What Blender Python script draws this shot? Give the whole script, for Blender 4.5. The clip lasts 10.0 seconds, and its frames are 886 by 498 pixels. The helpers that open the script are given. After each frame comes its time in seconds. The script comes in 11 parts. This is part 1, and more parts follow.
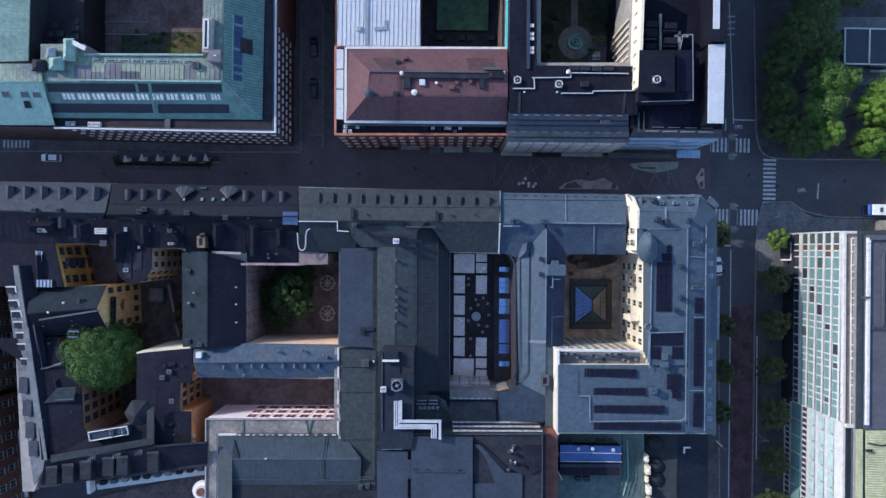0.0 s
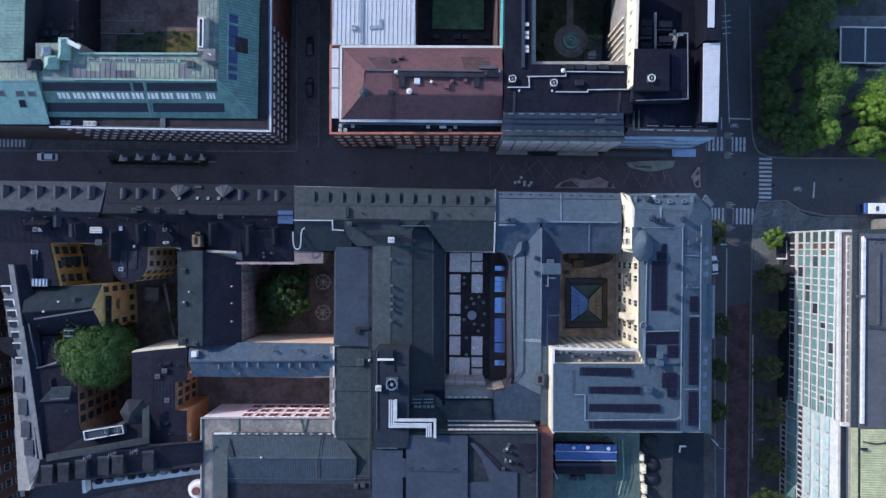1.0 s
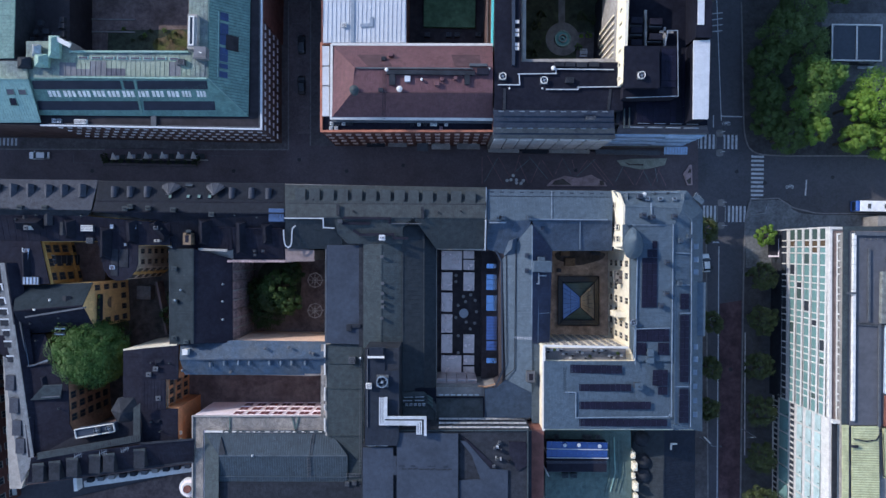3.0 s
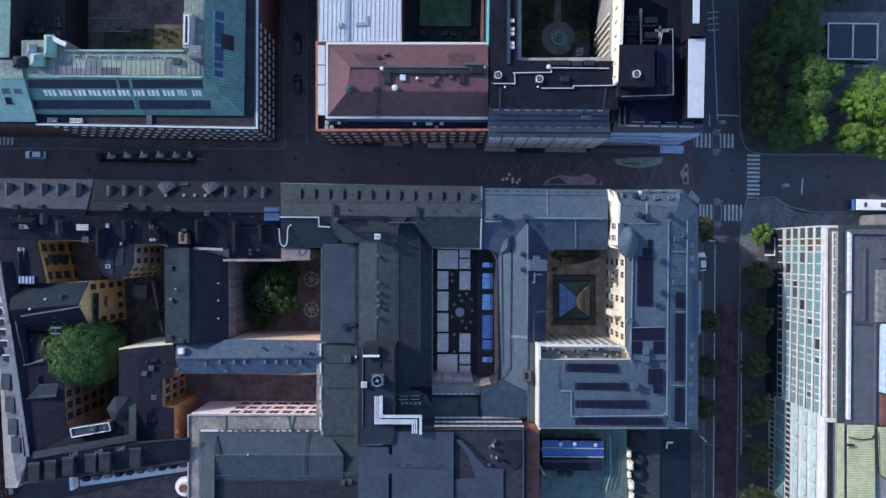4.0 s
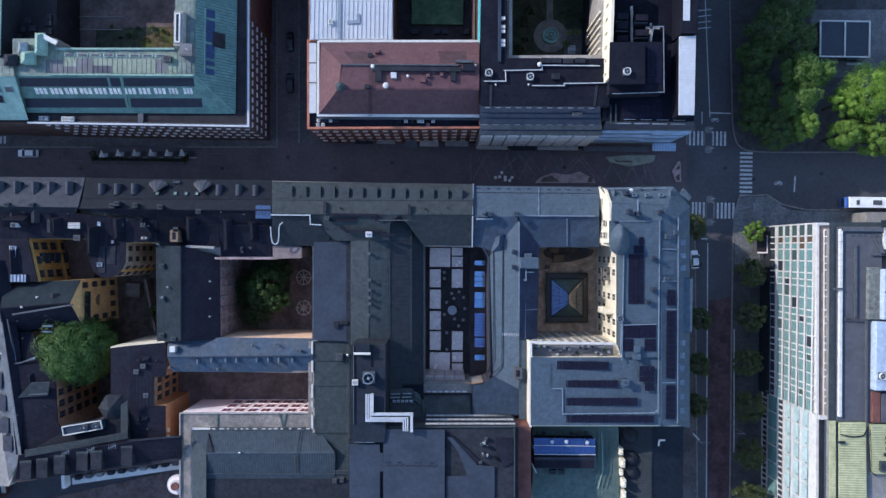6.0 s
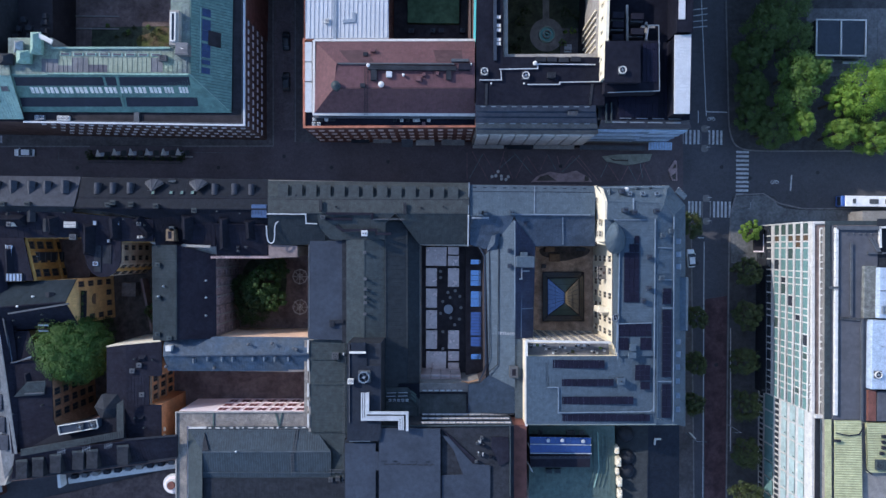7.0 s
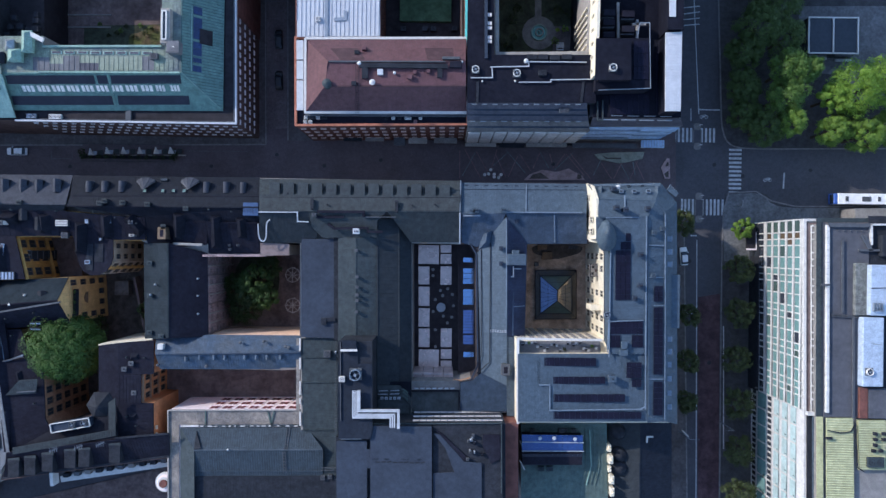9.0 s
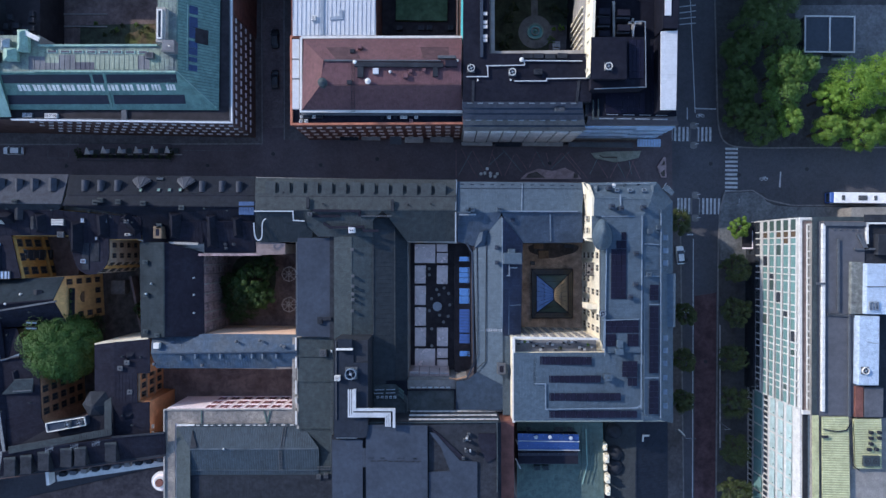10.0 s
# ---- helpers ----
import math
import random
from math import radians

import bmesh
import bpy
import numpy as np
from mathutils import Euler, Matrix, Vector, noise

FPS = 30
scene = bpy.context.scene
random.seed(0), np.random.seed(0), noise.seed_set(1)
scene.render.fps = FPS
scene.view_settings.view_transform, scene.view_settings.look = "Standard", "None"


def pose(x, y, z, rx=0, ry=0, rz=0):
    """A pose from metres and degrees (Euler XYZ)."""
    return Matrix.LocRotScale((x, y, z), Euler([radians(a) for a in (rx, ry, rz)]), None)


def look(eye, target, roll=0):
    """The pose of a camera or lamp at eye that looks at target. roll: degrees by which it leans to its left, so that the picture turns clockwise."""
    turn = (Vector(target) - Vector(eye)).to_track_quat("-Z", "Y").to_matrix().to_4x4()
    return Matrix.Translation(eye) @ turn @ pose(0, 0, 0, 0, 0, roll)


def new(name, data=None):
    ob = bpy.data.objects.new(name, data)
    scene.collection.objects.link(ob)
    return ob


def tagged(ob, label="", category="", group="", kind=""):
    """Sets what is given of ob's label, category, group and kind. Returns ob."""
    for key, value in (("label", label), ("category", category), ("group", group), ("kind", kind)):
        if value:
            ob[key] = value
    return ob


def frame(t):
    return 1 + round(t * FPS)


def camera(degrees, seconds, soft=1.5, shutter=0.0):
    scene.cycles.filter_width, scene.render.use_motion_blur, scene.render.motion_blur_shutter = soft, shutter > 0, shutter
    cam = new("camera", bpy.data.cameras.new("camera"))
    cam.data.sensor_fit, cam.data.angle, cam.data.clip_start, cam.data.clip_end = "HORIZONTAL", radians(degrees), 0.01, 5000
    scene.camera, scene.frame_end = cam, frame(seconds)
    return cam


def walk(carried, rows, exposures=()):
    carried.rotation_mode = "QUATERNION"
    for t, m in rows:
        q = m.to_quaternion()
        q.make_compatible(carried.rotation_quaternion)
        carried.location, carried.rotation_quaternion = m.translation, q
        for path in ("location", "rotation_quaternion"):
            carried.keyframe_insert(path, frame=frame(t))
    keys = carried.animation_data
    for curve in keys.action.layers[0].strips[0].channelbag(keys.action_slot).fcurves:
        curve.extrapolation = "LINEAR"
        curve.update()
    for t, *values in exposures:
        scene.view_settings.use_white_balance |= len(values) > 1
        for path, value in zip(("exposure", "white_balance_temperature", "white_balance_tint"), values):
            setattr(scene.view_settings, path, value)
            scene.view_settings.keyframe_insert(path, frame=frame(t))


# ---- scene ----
cam = camera(66.0, 10.0, soft=1.45)
PATH = [
    (0, -4.818, 1.197, 163, -0.009, -0.088, 1.014),
    (0.5, -4.304, 1.077, 163, -0.005, -0.084, 0.997),
    (1, -3.798, 0.957, 163, -0.001, -0.079, 0.980),
    (1.5, -3.300, 0.837, 163, 0.003, -0.075, 0.963),
    (2, -2.809, 0.716, 163, 0.007, -0.071, 0.946),
    (2.5, -2.325, 0.596, 163, 0.011, -0.066, 0.929),
    (3, -1.848, 0.475, 163, 0.016, -0.062, 0.912),
    (3.5, -1.376, 0.354, 163, 0.020, -0.058, 0.895),
    (4, -0.909, 0.233, 163, 0.024, -0.054, 0.878),
    (4.5, -0.447, 0.113, 163, 0.028, -0.049, 0.861),
    (5, 0.012, -0.008, 163, 0.032, -0.045, 0.844),
    (5.5, 0.466, -0.127, 163, 0.037, -0.041, 0.827),
    (6, 0.918, -0.246, 163, 0.041, -0.036, 0.810),
    (6.5, 1.367, -0.365, 163, 0.045, -0.032, 0.793),
    (7, 1.814, -0.482, 163, 0.049, -0.028, 0.776),
    (7.5, 2.259, -0.599, 163, 0.053, -0.024, 0.759),
    (8, 2.704, -0.715, 163, 0.058, -0.019, 0.742),
    (8.5, 3.149, -0.829, 163, 0.062, -0.015, 0.725),
    (9, 3.593, -0.942, 163, 0.066, -0.011, 0.708),
    (9.5, 4.039, -1.054, 163, 0.070, -0.006, 0.691),
    (10, 4.485, -1.165, 163, 0.074, -0.002, 0.674),
]
walk(cam, [(t, pose(x, y, z, rx, ry, rz)) for t, x, y, z, rx, ry, rz in PATH], exposures=[(0, 1.02, 5790, 12.5), (10, 1.02, 5790, 12.5)])

# ---- world, sun ----
SUN_AZ, SUN_EL = 29.0, 26.0     # degrees north of west, degrees above the horizon
world = bpy.data.worlds.new("sky")
scene.world = world
world.use_nodes = True
wn = world.node_tree.nodes
sky = wn.new("ShaderNodeTexSky")
sky.sky_type, sky.sun_disc = "NISHITA", False
sky.sun_elevation, sky.sun_rotation = radians(SUN_EL), radians(SUN_AZ - 90)
sky.air_density, sky.dust_density, sky.ozone_density = 1.0, 0.6, 1.6
world.node_tree.links.new(sky.outputs[0], wn["Background"].inputs[0])
wn["Background"].inputs[1].default_value = 0.15
sun = new("sun", bpy.data.lights.new("sun", "SUN"))
sun.data.energy, sun.data.angle, sun.data.color = 2.0, radians(0.6), (1.0, 0.90, 0.78)
sun.matrix_world = look((-math.cos(radians(SUN_AZ)) * 200, math.sin(radians(SUN_AZ)) * 200, 220 * math.tan(radians(SUN_EL))), (0, 0, 0))

# ---- materials ----
MATS = {}


def mat(name, col, rough=0.6, metal=0.0, var=0.25, scale=0.5, grain=6.0, bump=0.15, stain=None, streak=0.0, piece=0.0, spec=0.25):
    """A surface with broad patches, fine grain and relief; piece: how far single pieces differ in tone."""
    m = bpy.data.materials.new(name)
    m.use_nodes = True
    n, l = m.node_tree.nodes, m.node_tree.links
    b = n["Principled BSDF"]
    b.inputs["Metallic"].default_value = metal
    b.inputs["Specular IOR Level"].default_value = spec
    co = n.new("ShaderNodeTexCoord")
    geo = n.new("ShaderNodeNewGeometry")
    big, fine = n.new("ShaderNodeTexNoise"), n.new("ShaderNodeTexNoise")
    big.inputs["Scale"].default_value, big.inputs["Detail"].default_value = scale, 5
    fine.inputs["Scale"].default_value, fine.inputs["Detail"].default_value = grain, 3
    l.new(geo.outputs["Position"], big.inputs["Vector"])
    l.new(geo.outputs["Position"], fine.inputs["Vector"])
    mix = n.new("ShaderNodeMix")
    mix.data_type = "RGBA"
    s = stain or [c * 0.55 for c in col]
    ramp = n.new("ShaderNodeMapRange")
    ramp.inputs[1].default_value, ramp.inputs[2].default_value = 0.38, 0.68
    l.new(big.outputs["Fac"], ramp.inputs[0])
    ramp.inputs[3].default_value, ramp.inputs[4].default_value = 0.0, min(1.0, var * 2)
    mix.inputs["A"].default_value, mix.inputs["B"].default_value = (*col, 1), (*s, 1)
    l.new(ramp.outputs[0], mix.inputs["Factor"])
    hsv = n.new("ShaderNodeHueSaturation")
    val = n.new("ShaderNodeMapRange")
    val.inputs[1].default_value, val.inputs[2].default_value = 0.3, 0.7
    val.inputs[3].default_value, val.inputs[4].default_value = 1 - var * 0.6, 1 + var * 0.6
    l.new(fine.outputs["Fac"], val.inputs[0])
    mid = n.new("ShaderNodeTexNoise")
    mid.inputs["Scale"].default_value, mid.inputs["Detail"].default_value = 1.1, 4
    l.new(geo.outputs["Position"], mid.inputs["Vector"])
    mr = n.new("ShaderNodeMapRange")
    mr.inputs[1].default_value, mr.inputs[2].default_value = 0.3, 0.7
    mr.inputs[3].default_value, mr.inputs[4].default_value = 1 - var * 0.5, 1 + var * 0.5
    l.new(mid.outputs["Fac"], mr.inputs[0])
    mv = n.new("ShaderNodeMath")
    mv.operation = "MULTIPLY"
    l.new(val.outputs[0], mv.inputs[0]), l.new(mr.outputs[0], mv.inputs[1])
    last = mv.outputs[0]
    if piece:
        info = n.new("ShaderNodeObjectInfo")
        pr = n.new("ShaderNodeMapRange")
        pr.inputs[3].default_value, pr.inputs[4].default_value = 1 - piece, 1 + piece
        l.new(info.outputs["Random"], pr.inputs[0])
        mul = n.new("ShaderNodeMath")
        mul.operation = "MULTIPLY"
        l.new(last, mul.inputs[0]), l.new(pr.outputs[0], mul.inputs[1])
        last = mul.outputs[0]
    if streak:
        st = n.new("ShaderNodeTexNoise")
        mp = n.new("ShaderNodeMapping")
        mp.inputs["Scale"].default_value = (1.7, 1.7, 0.12)
        l.new(geo.outputs["Position"], mp.inputs["Vector"]), l.new(mp.outputs[0], st.inputs["Vector"])
        sr = n.new("ShaderNodeMapRange")
        sr.inputs[1].default_value, sr.inputs[2].default_value = 0.35, 0.65
        sr.inputs[3].default_value, sr.inputs[4].default_value = 1 - streak, 1 + streak
        l.new(st.outputs["Fac"], sr.inputs[0])
        mul2 = n.new("ShaderNodeMath")
        mul2.operation = "MULTIPLY"
        l.new(last, mul2.inputs[0]), l.new(sr.outputs[0], mul2.inputs[1])
        last = mul2.outputs[0]
    l.new(last, hsv.inputs["Value"])
    l.new(mix.outputs["Result"], hsv.inputs["Color"])
    l.new(hsv.outputs[0], b.inputs["Base Color"])
    rr = n.new("ShaderNodeMapRange")
    rr.inputs[3].default_value, rr.inputs[4].default_value = max(0.03, rough - 0.12), min(1.0, rough + 0.12)
    l.new(big.outputs["Fac"], rr.inputs[0])
    l.new(rr.outputs[0], b.inputs["Roughness"])
    if bump:
        bp = n.new("ShaderNodeBump")
        bp.inputs["Strength"].default_value, bp.inputs["Distance"].default_value = bump, 0.05
        l.new(fine.outputs["Fac"], bp.inputs["Height"])
        l.new(bp.outputs[0], b.inputs["Normal"])
    MATS[name] = m
    return m


def glossy(name, col, rough=0.06, metal=0.0, spec=0.5):
    return mat(name, col, rough, metal, var=0.12, scale=0.3, grain=1.5, bump=0.02, spec=spec)


def leaf_mat(name, a, b2):
    m = bpy.data.materials.new(name)
    m.use_nodes = True
    n, l = m.node_tree.nodes, m.node_tree.links
    geo = n.new("ShaderNodeNewGeometry")
    r = n.new("ShaderNodeMix")
    r.data_type = "RGBA"
    r.inputs["A"].default_value, r.inputs["B"].default_value = (*a, 1), (*b2, 1)
    l.new(geo.outputs["Random Per Island"], r.inputs["Factor"])
    b = n["Principled BSDF"]
    l.new(r.outputs["Result"], b.inputs["Base Color"])
    b.inputs["Roughness"].default_value = 0.6
    b.inputs["Transmission Weight"].default_value = 0.0
    tr = n.new("ShaderNodeBsdfTranslucent")
    l.new(r.outputs["Result"], tr.inputs["Color"])
    ms = n.new("ShaderNodeMixShader")
    ms.inputs[0].default_value = 0.3
    l.new(b.outputs[0], ms.inputs[1]), l.new(tr.outputs[0], ms.inputs[2])
    l.new(ms.outputs[0], n["Material Output"].inputs["Surface"])
    return m


ASPHALT = mat("asphalt", (0.088, 0.087, 0.097), 0.85, var=0.22, scale=0.12, grain=3.0)
COBBLE = mat("street_paving", (0.12, 0.097, 0.103), 0.8, var=0.22, scale=0.2, grain=2.5)
PAVE = mat("pavement_slabs", (0.125, 0.113, 0.113), 0.85, var=0.35, scale=0.25, grain=2.0)
KERB = mat("granite_kerb", (0.21, 0.2, 0.195), 0.8, var=0.3, scale=1.0)
REDLANE = mat("red_lane", (0.1, 0.058, 0.063), 0.85, var=0.5, scale=0.3)
PAINT = mat("road_paint", (0.55, 0.56, 0.56), 0.7, var=0.35, scale=1.5, grain=8)
PINKP = mat("pink_paint", (0.42, 0.3, 0.29), 0.75, var=0.35, scale=0.6)
SAGEP = mat("sage_paint", (0.31, 0.32, 0.26), 0.75, var=0.35, scale=0.6)
REDP = mat("faded_red_paint", (0.25, 0.15, 0.155), 0.75, var=0.4)
TEALP = mat("faded_teal_paint", (0.165, 0.195, 0.2), 0.75, var=0.4)
COURT = mat("courtyard_paving", (0.19, 0.145, 0.135), 0.9, var=0.5, scale=0.3)
TANFLOOR = mat("tan_courtyard_paving", (0.5, 0.37, 0.27), 0.9, var=0.5, scale=0.4)
SOIL = mat("soil", (0.115, 0.098, 0.086), 0.95, var=0.5)

GREEN = mat("patinated_copper", (0.145, 0.24, 0.208), 0.65, var=0.36, scale=0.35, stain=(0.098, 0.165, 0.15), streak=0.12)
GREENL = mat("pale_patina", (0.22, 0.34, 0.28), 0.65, var=0.35, scale=0.3, stain=(0.20, 0.27, 0.25), streak=0.15)
PATCHY = mat("patchy_patina", (0.23, 0.28, 0.21), 0.65, var=0.5, scale=0.22, stain=(0.13, 0.155, 0.16), streak=0.15)
DARKP = mat("dark_roof_panel", (0.027, 0.029, 0.045), 0.35, var=0.2, scale=0.4, spec=0.12)
REDROOF = mat("oxblood_metal", (0.125, 0.062, 0.067), 0.6, var=0.34, scale=0.25, stain=(0.1, 0.05, 0.056), streak=0.12)
WHITEMETAL = mat("white_metal", (0.5, 0.51, 0.53), 0.55, var=0.12, scale=0.3, stain=(0.38, 0.39, 0.42), streak=0.1)
WHITE = mat("white_paint", (0.63, 0.61, 0.575), 0.6, var=0.15, scale=0.6, streak=0.08)
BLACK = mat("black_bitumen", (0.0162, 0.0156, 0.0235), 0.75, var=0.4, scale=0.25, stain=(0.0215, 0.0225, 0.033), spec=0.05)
CHAR = mat("charcoal_metal", (0.032, 0.035, 0.043), 0.6, var=0.4, scale=0.3, stain=(0.022, 0.024, 0.029), streak=0.1, spec=0.05)
GREY = mat("grey_metal", (0.053, 0.062, 0.065), 0.6, var=0.36, scale=0.3, stain=(0.041, 0.046, 0.049), streak=0.12, spec=0.12)
GREYG = mat("grey_green_metal", (0.05, 0.062, 0.067), 0.6, var=0.38, scale=0.25, stain=(0.038, 0.05, 0.056), streak=0.14, spec=0.12)
GREYL = mat("light_grey_metal", (0.088, 0.094, 0.105), 0.6, var=0.25, scale=0.3, streak=0.12)
SLATE = mat("slate_blue_flat", (0.045, 0.056, 0.078), 0.7, var=0.24, scale=0.2, spec=0.12)
SLATED = mat("damp_slate", (0.03, 0.037, 0.052), 0.7, var=0.3, scale=0.3, spec=0.12)
BLUE = mat("blue_grey_metal", (0.069, 0.096, 0.125), 0.55, var=0.34, scale=0.25, stain=(0.056, 0.078, 0.102), streak=0.1)
BLUED = mat("dark_blue_metal", (0.04, 0.052, 0.075), 0.55, var=0.2, scale=0.25, streak=0.1, spec=0.12)
BLUER = mat("blue_painted_metal", (0.05, 0.078, 0.118), 0.6, var=0.45, scale=0.3, stain=(0.078, 0.092, 0.108), streak=0.12)
SOLAR = mat("solar_cells", (0.0125, 0.0125, 0.026), 0.4, var=0.3, scale=0.8, bump=0.02, spec=0.12)
STEEL = mat("galvanised_steel", (0.36, 0.39, 0.42), 0.4, 0.6, var=0.25, scale=1.0)
PIPE = mat("pale_pipe", (0.53, 0.545, 0.565), 0.45, 0.2, var=0.2)
BRICK = mat("red_brick", (0.15, 0.066, 0.052), 0.85, var=0.3, scale=0.5, grain=5)
ORANGE = mat("orange_render", (0.6, 0.27, 0.12), 0.85, var=0.2, scale=0.4, streak=0.1)
TERRA = mat("terracotta_cornice", (0.42, 0.16, 0.10), 0.8, var=0.25)
YELLOW = mat("yellow_render", (0.66, 0.43, 0.18), 0.85, var=0.2, scale=0.4, streak=0.1)
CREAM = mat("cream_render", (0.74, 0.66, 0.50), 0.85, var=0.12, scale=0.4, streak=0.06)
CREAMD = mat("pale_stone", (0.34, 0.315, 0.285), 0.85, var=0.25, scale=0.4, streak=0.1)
PEACH = mat("peach_render", (0.88, 0.59, 0.41), 0.85, var=0.15, scale=0.4, streak=0.08)
PINK = mat("pink_render", (0.9, 0.78, 0.78), 0.85, var=0.12, scale=0.4, streak=0.06)
BROWNW = mat("brown_brick", (0.125, 0.082, 0.074), 0.85, var=0.3, scale=0.5, grain=5)
STONE = mat("grey_stone", (0.24, 0.225, 0.21), 0.85, var=0.25, scale=0.4, streak=0.1)
GLASS = glossy("window_glass", (0.04, 0.048, 0.06), 0.08)
TEALG = glossy("teal_glass", (0.21, 0.37, 0.35), 0.10, 0.2)
SKYG = glossy("sky_reflecting_glass", (0.42, 0.62, 0.92), 0.05, 0.85)
SKYGD = glossy("dark_sky_glass", (0.26, 0.34, 0.62), 0.06, 0.7)
PALEG = mat("milky_glass", (0.9, 0.79, 0.72), 0.35, var=0.15, scale=0.4)
TURQ = mat("turquoise_panel", (0.15, 0.60, 0.60), 0.5, var=0.15)
BROWNL = mat("brown_ledge", (0.22, 0.17, 0.16), 0.8, var=0.3)
DARKG = mat("dark_grey_felt", (0.1, 0.102, 0.115), 0.85, var=0.2, scale=0.3, spec=0.12)
LIME = mat("moss_yellow_tiles", (0.41, 0.415, 0.24), 0.75, var=0.25, scale=0.3, streak=0.1)
RUST = mat("rust_red_roof", (0.17, 0.07, 0.055), 0.75, var=0.3)
WOOD = mat("weathered_wood", (0.20, 0.14, 0.09), 0.8, var=0.3, scale=2)
RUBBER = mat("tyre_rubber", (0.02, 0.02, 0.02), 0.8)
CARW = glossy("white_car_paint", (0.88, 0.88, 0.88), 0.25)
CARD = glossy("dark_car_paint", (0.02, 0.022, 0.027), 0.25)
BUSB = glossy("blue_bus_paint", (0.05, 0.12, 0.40), 0.3)
BARK = mat("bark", (0.09, 0.07, 0.05), 0.95, var=0.4, scale=3)
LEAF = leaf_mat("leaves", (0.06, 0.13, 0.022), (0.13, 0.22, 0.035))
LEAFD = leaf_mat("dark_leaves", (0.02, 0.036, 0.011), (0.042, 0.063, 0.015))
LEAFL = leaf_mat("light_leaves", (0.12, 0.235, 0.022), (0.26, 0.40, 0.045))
FRONT = mat("pale_front_stone", (0.64, 0.61, 0.57), 0.8, var=0.25, scale=0.4, streak=0.1)
FRONTB = mat("pale_blue_front", (0.42, 0.56, 0.74), 0.45, var=0.25, scale=0.4, streak=0.1)
CURTAIN = mat("dark_red_blind", (0.16, 0.045, 0.05), 0.5, var=0.3)
HALL = mat("pale_green_sheet", (0.088, 0.122, 0.108), 0.65, var=0.45, scale=0.4, stain=(0.08, 0.12, 0.11), streak=0.1)
DEEPBLUE = glossy("deep_blue_glazing", (0.035, 0.075, 0.23), 0.15, 0.2)
LEAFY = leaf_mat("yard_leaves", (0.055, 0.12, 0.018), (0.072, 0.148, 0.024))
DIRT = mat("dark_gravel", (0.07, 0.068, 0.072), 0.95, var=0.4, scale=0.3)
BLUEP = mat("painted_sky_glass", (0.19, 0.30, 0.56), 0.12, 0.2, var=0.15, scale=0.6, bump=0.02)
GOLDG = glossy("painted_wall_glass", (0.42, 0.37, 0.29), 0.08, 0.6)
PAVEL = mat("pale_pavement_slabs", (0.15, 0.15, 0.155), 0.85, var=0.3, scale=0.3, grain=2.0)
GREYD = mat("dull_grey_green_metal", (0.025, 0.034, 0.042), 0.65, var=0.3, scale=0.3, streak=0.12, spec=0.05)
CHARD = mat("dark_charcoal_metal", (0.0155, 0.0168, 0.025), 0.65, var=0.35, scale=0.3, streak=0.12, spec=0.05)
PAVG = mat("light_patina", (0.28, 0.40, 0.35), 0.65, var=0.25, scale=0.3, stain=(0.24, 0.35, 0.32), streak=0.12)
LIMEP = mat("yellow_green_sheet", (0.245, 0.28, 0.215), 0.65, var=0.25, scale=0.4)
DUSK = mat("dusky_pink_render", (0.34, 0.25, 0.25), 0.85, var=0.35, scale=0.4, streak=0.25)
GREYP = mat("mauve_grey_sheet", (0.155, 0.155, 0.165), 0.7, var=0.25, scale=0.4, streak=0.1)
LEDGE = mat("weathered_ledge", (0.255, 0.225, 0.195), 0.85, var=0.45, scale=0.35, stain=(0.14, 0.13, 0.125), streak=0.3)
STORM = mat("storm_grey_metal", (0.092, 0.09, 0.108), 0.6, var=0.3, scale=0.3, stain=(0.06, 0.06, 0.078), streak=0.12, spec=0.12)
UMBER = mat("grey_brown_sheet", (0.165, 0.15, 0.14), 0.75, var=0.35, scale=0.3, streak=0.15, spec=0.12)
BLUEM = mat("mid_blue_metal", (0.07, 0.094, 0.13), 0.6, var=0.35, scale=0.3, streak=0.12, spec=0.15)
BLUEL = mat("pale_blue_metal", (0.17, 0.215, 0.27), 0.55, var=0.25, scale=0.4, streak=0.1)
ICE = mat("pale_blue_glazing", (0.38, 0.46, 0.58), 0.3, var=0.25, scale=0.8, bump=0.02)
TEALB = mat("blue_slate_metal", (0.05, 0.066, 0.08), 0.6, var=0.3, scale=0.25, stain=(0.04, 0.05, 0.058), streak=0.15, spec=0.12)
BEIGE = mat("beige_render", (0.44, 0.345, 0.245), 0.85, var=0.25, scale=0.4, streak=0.12)
BAND = mat("streaked_blue_band", (0.22, 0.31, 0.44), 0.5, var=0.35, scale=0.5, streak=0.15)
NIGHT = mat("black_roof_felt", (0.0105, 0.0112, 0.0182), 0.75, var=0.4, scale=0.25, stain=(0.0165, 0.0172, 0.0255), spec=0.05)
TARP = mat("blue_tarpaulin", (0.055, 0.095, 0.19), 0.5, var=0.3, scale=0.8)
SLATEW = mat("blue_slate_sheet", (0.058, 0.062, 0.076), 0.6, var=0.34, scale=0.3, stain=(0.044, 0.048, 0.06), streak=0.14, spec=0.12)
DUSKB = mat("dark_blue_slate_sheet", (0.0165, 0.019, 0.0255), 0.6, var=0.36, scale=0.3, stain=(0.018, 0.021, 0.029), streak=0.14, spec=0.1)
OCHRE = mat("ochre_render", (0.58, 0.33, 0.1), 0.85, var=0.3, scale=0.4, streak=0.15)
TANR = mat("tan_render", (0.42, 0.25, 0.15), 0.85, var=0.3, scale=0.4, streak=0.15)
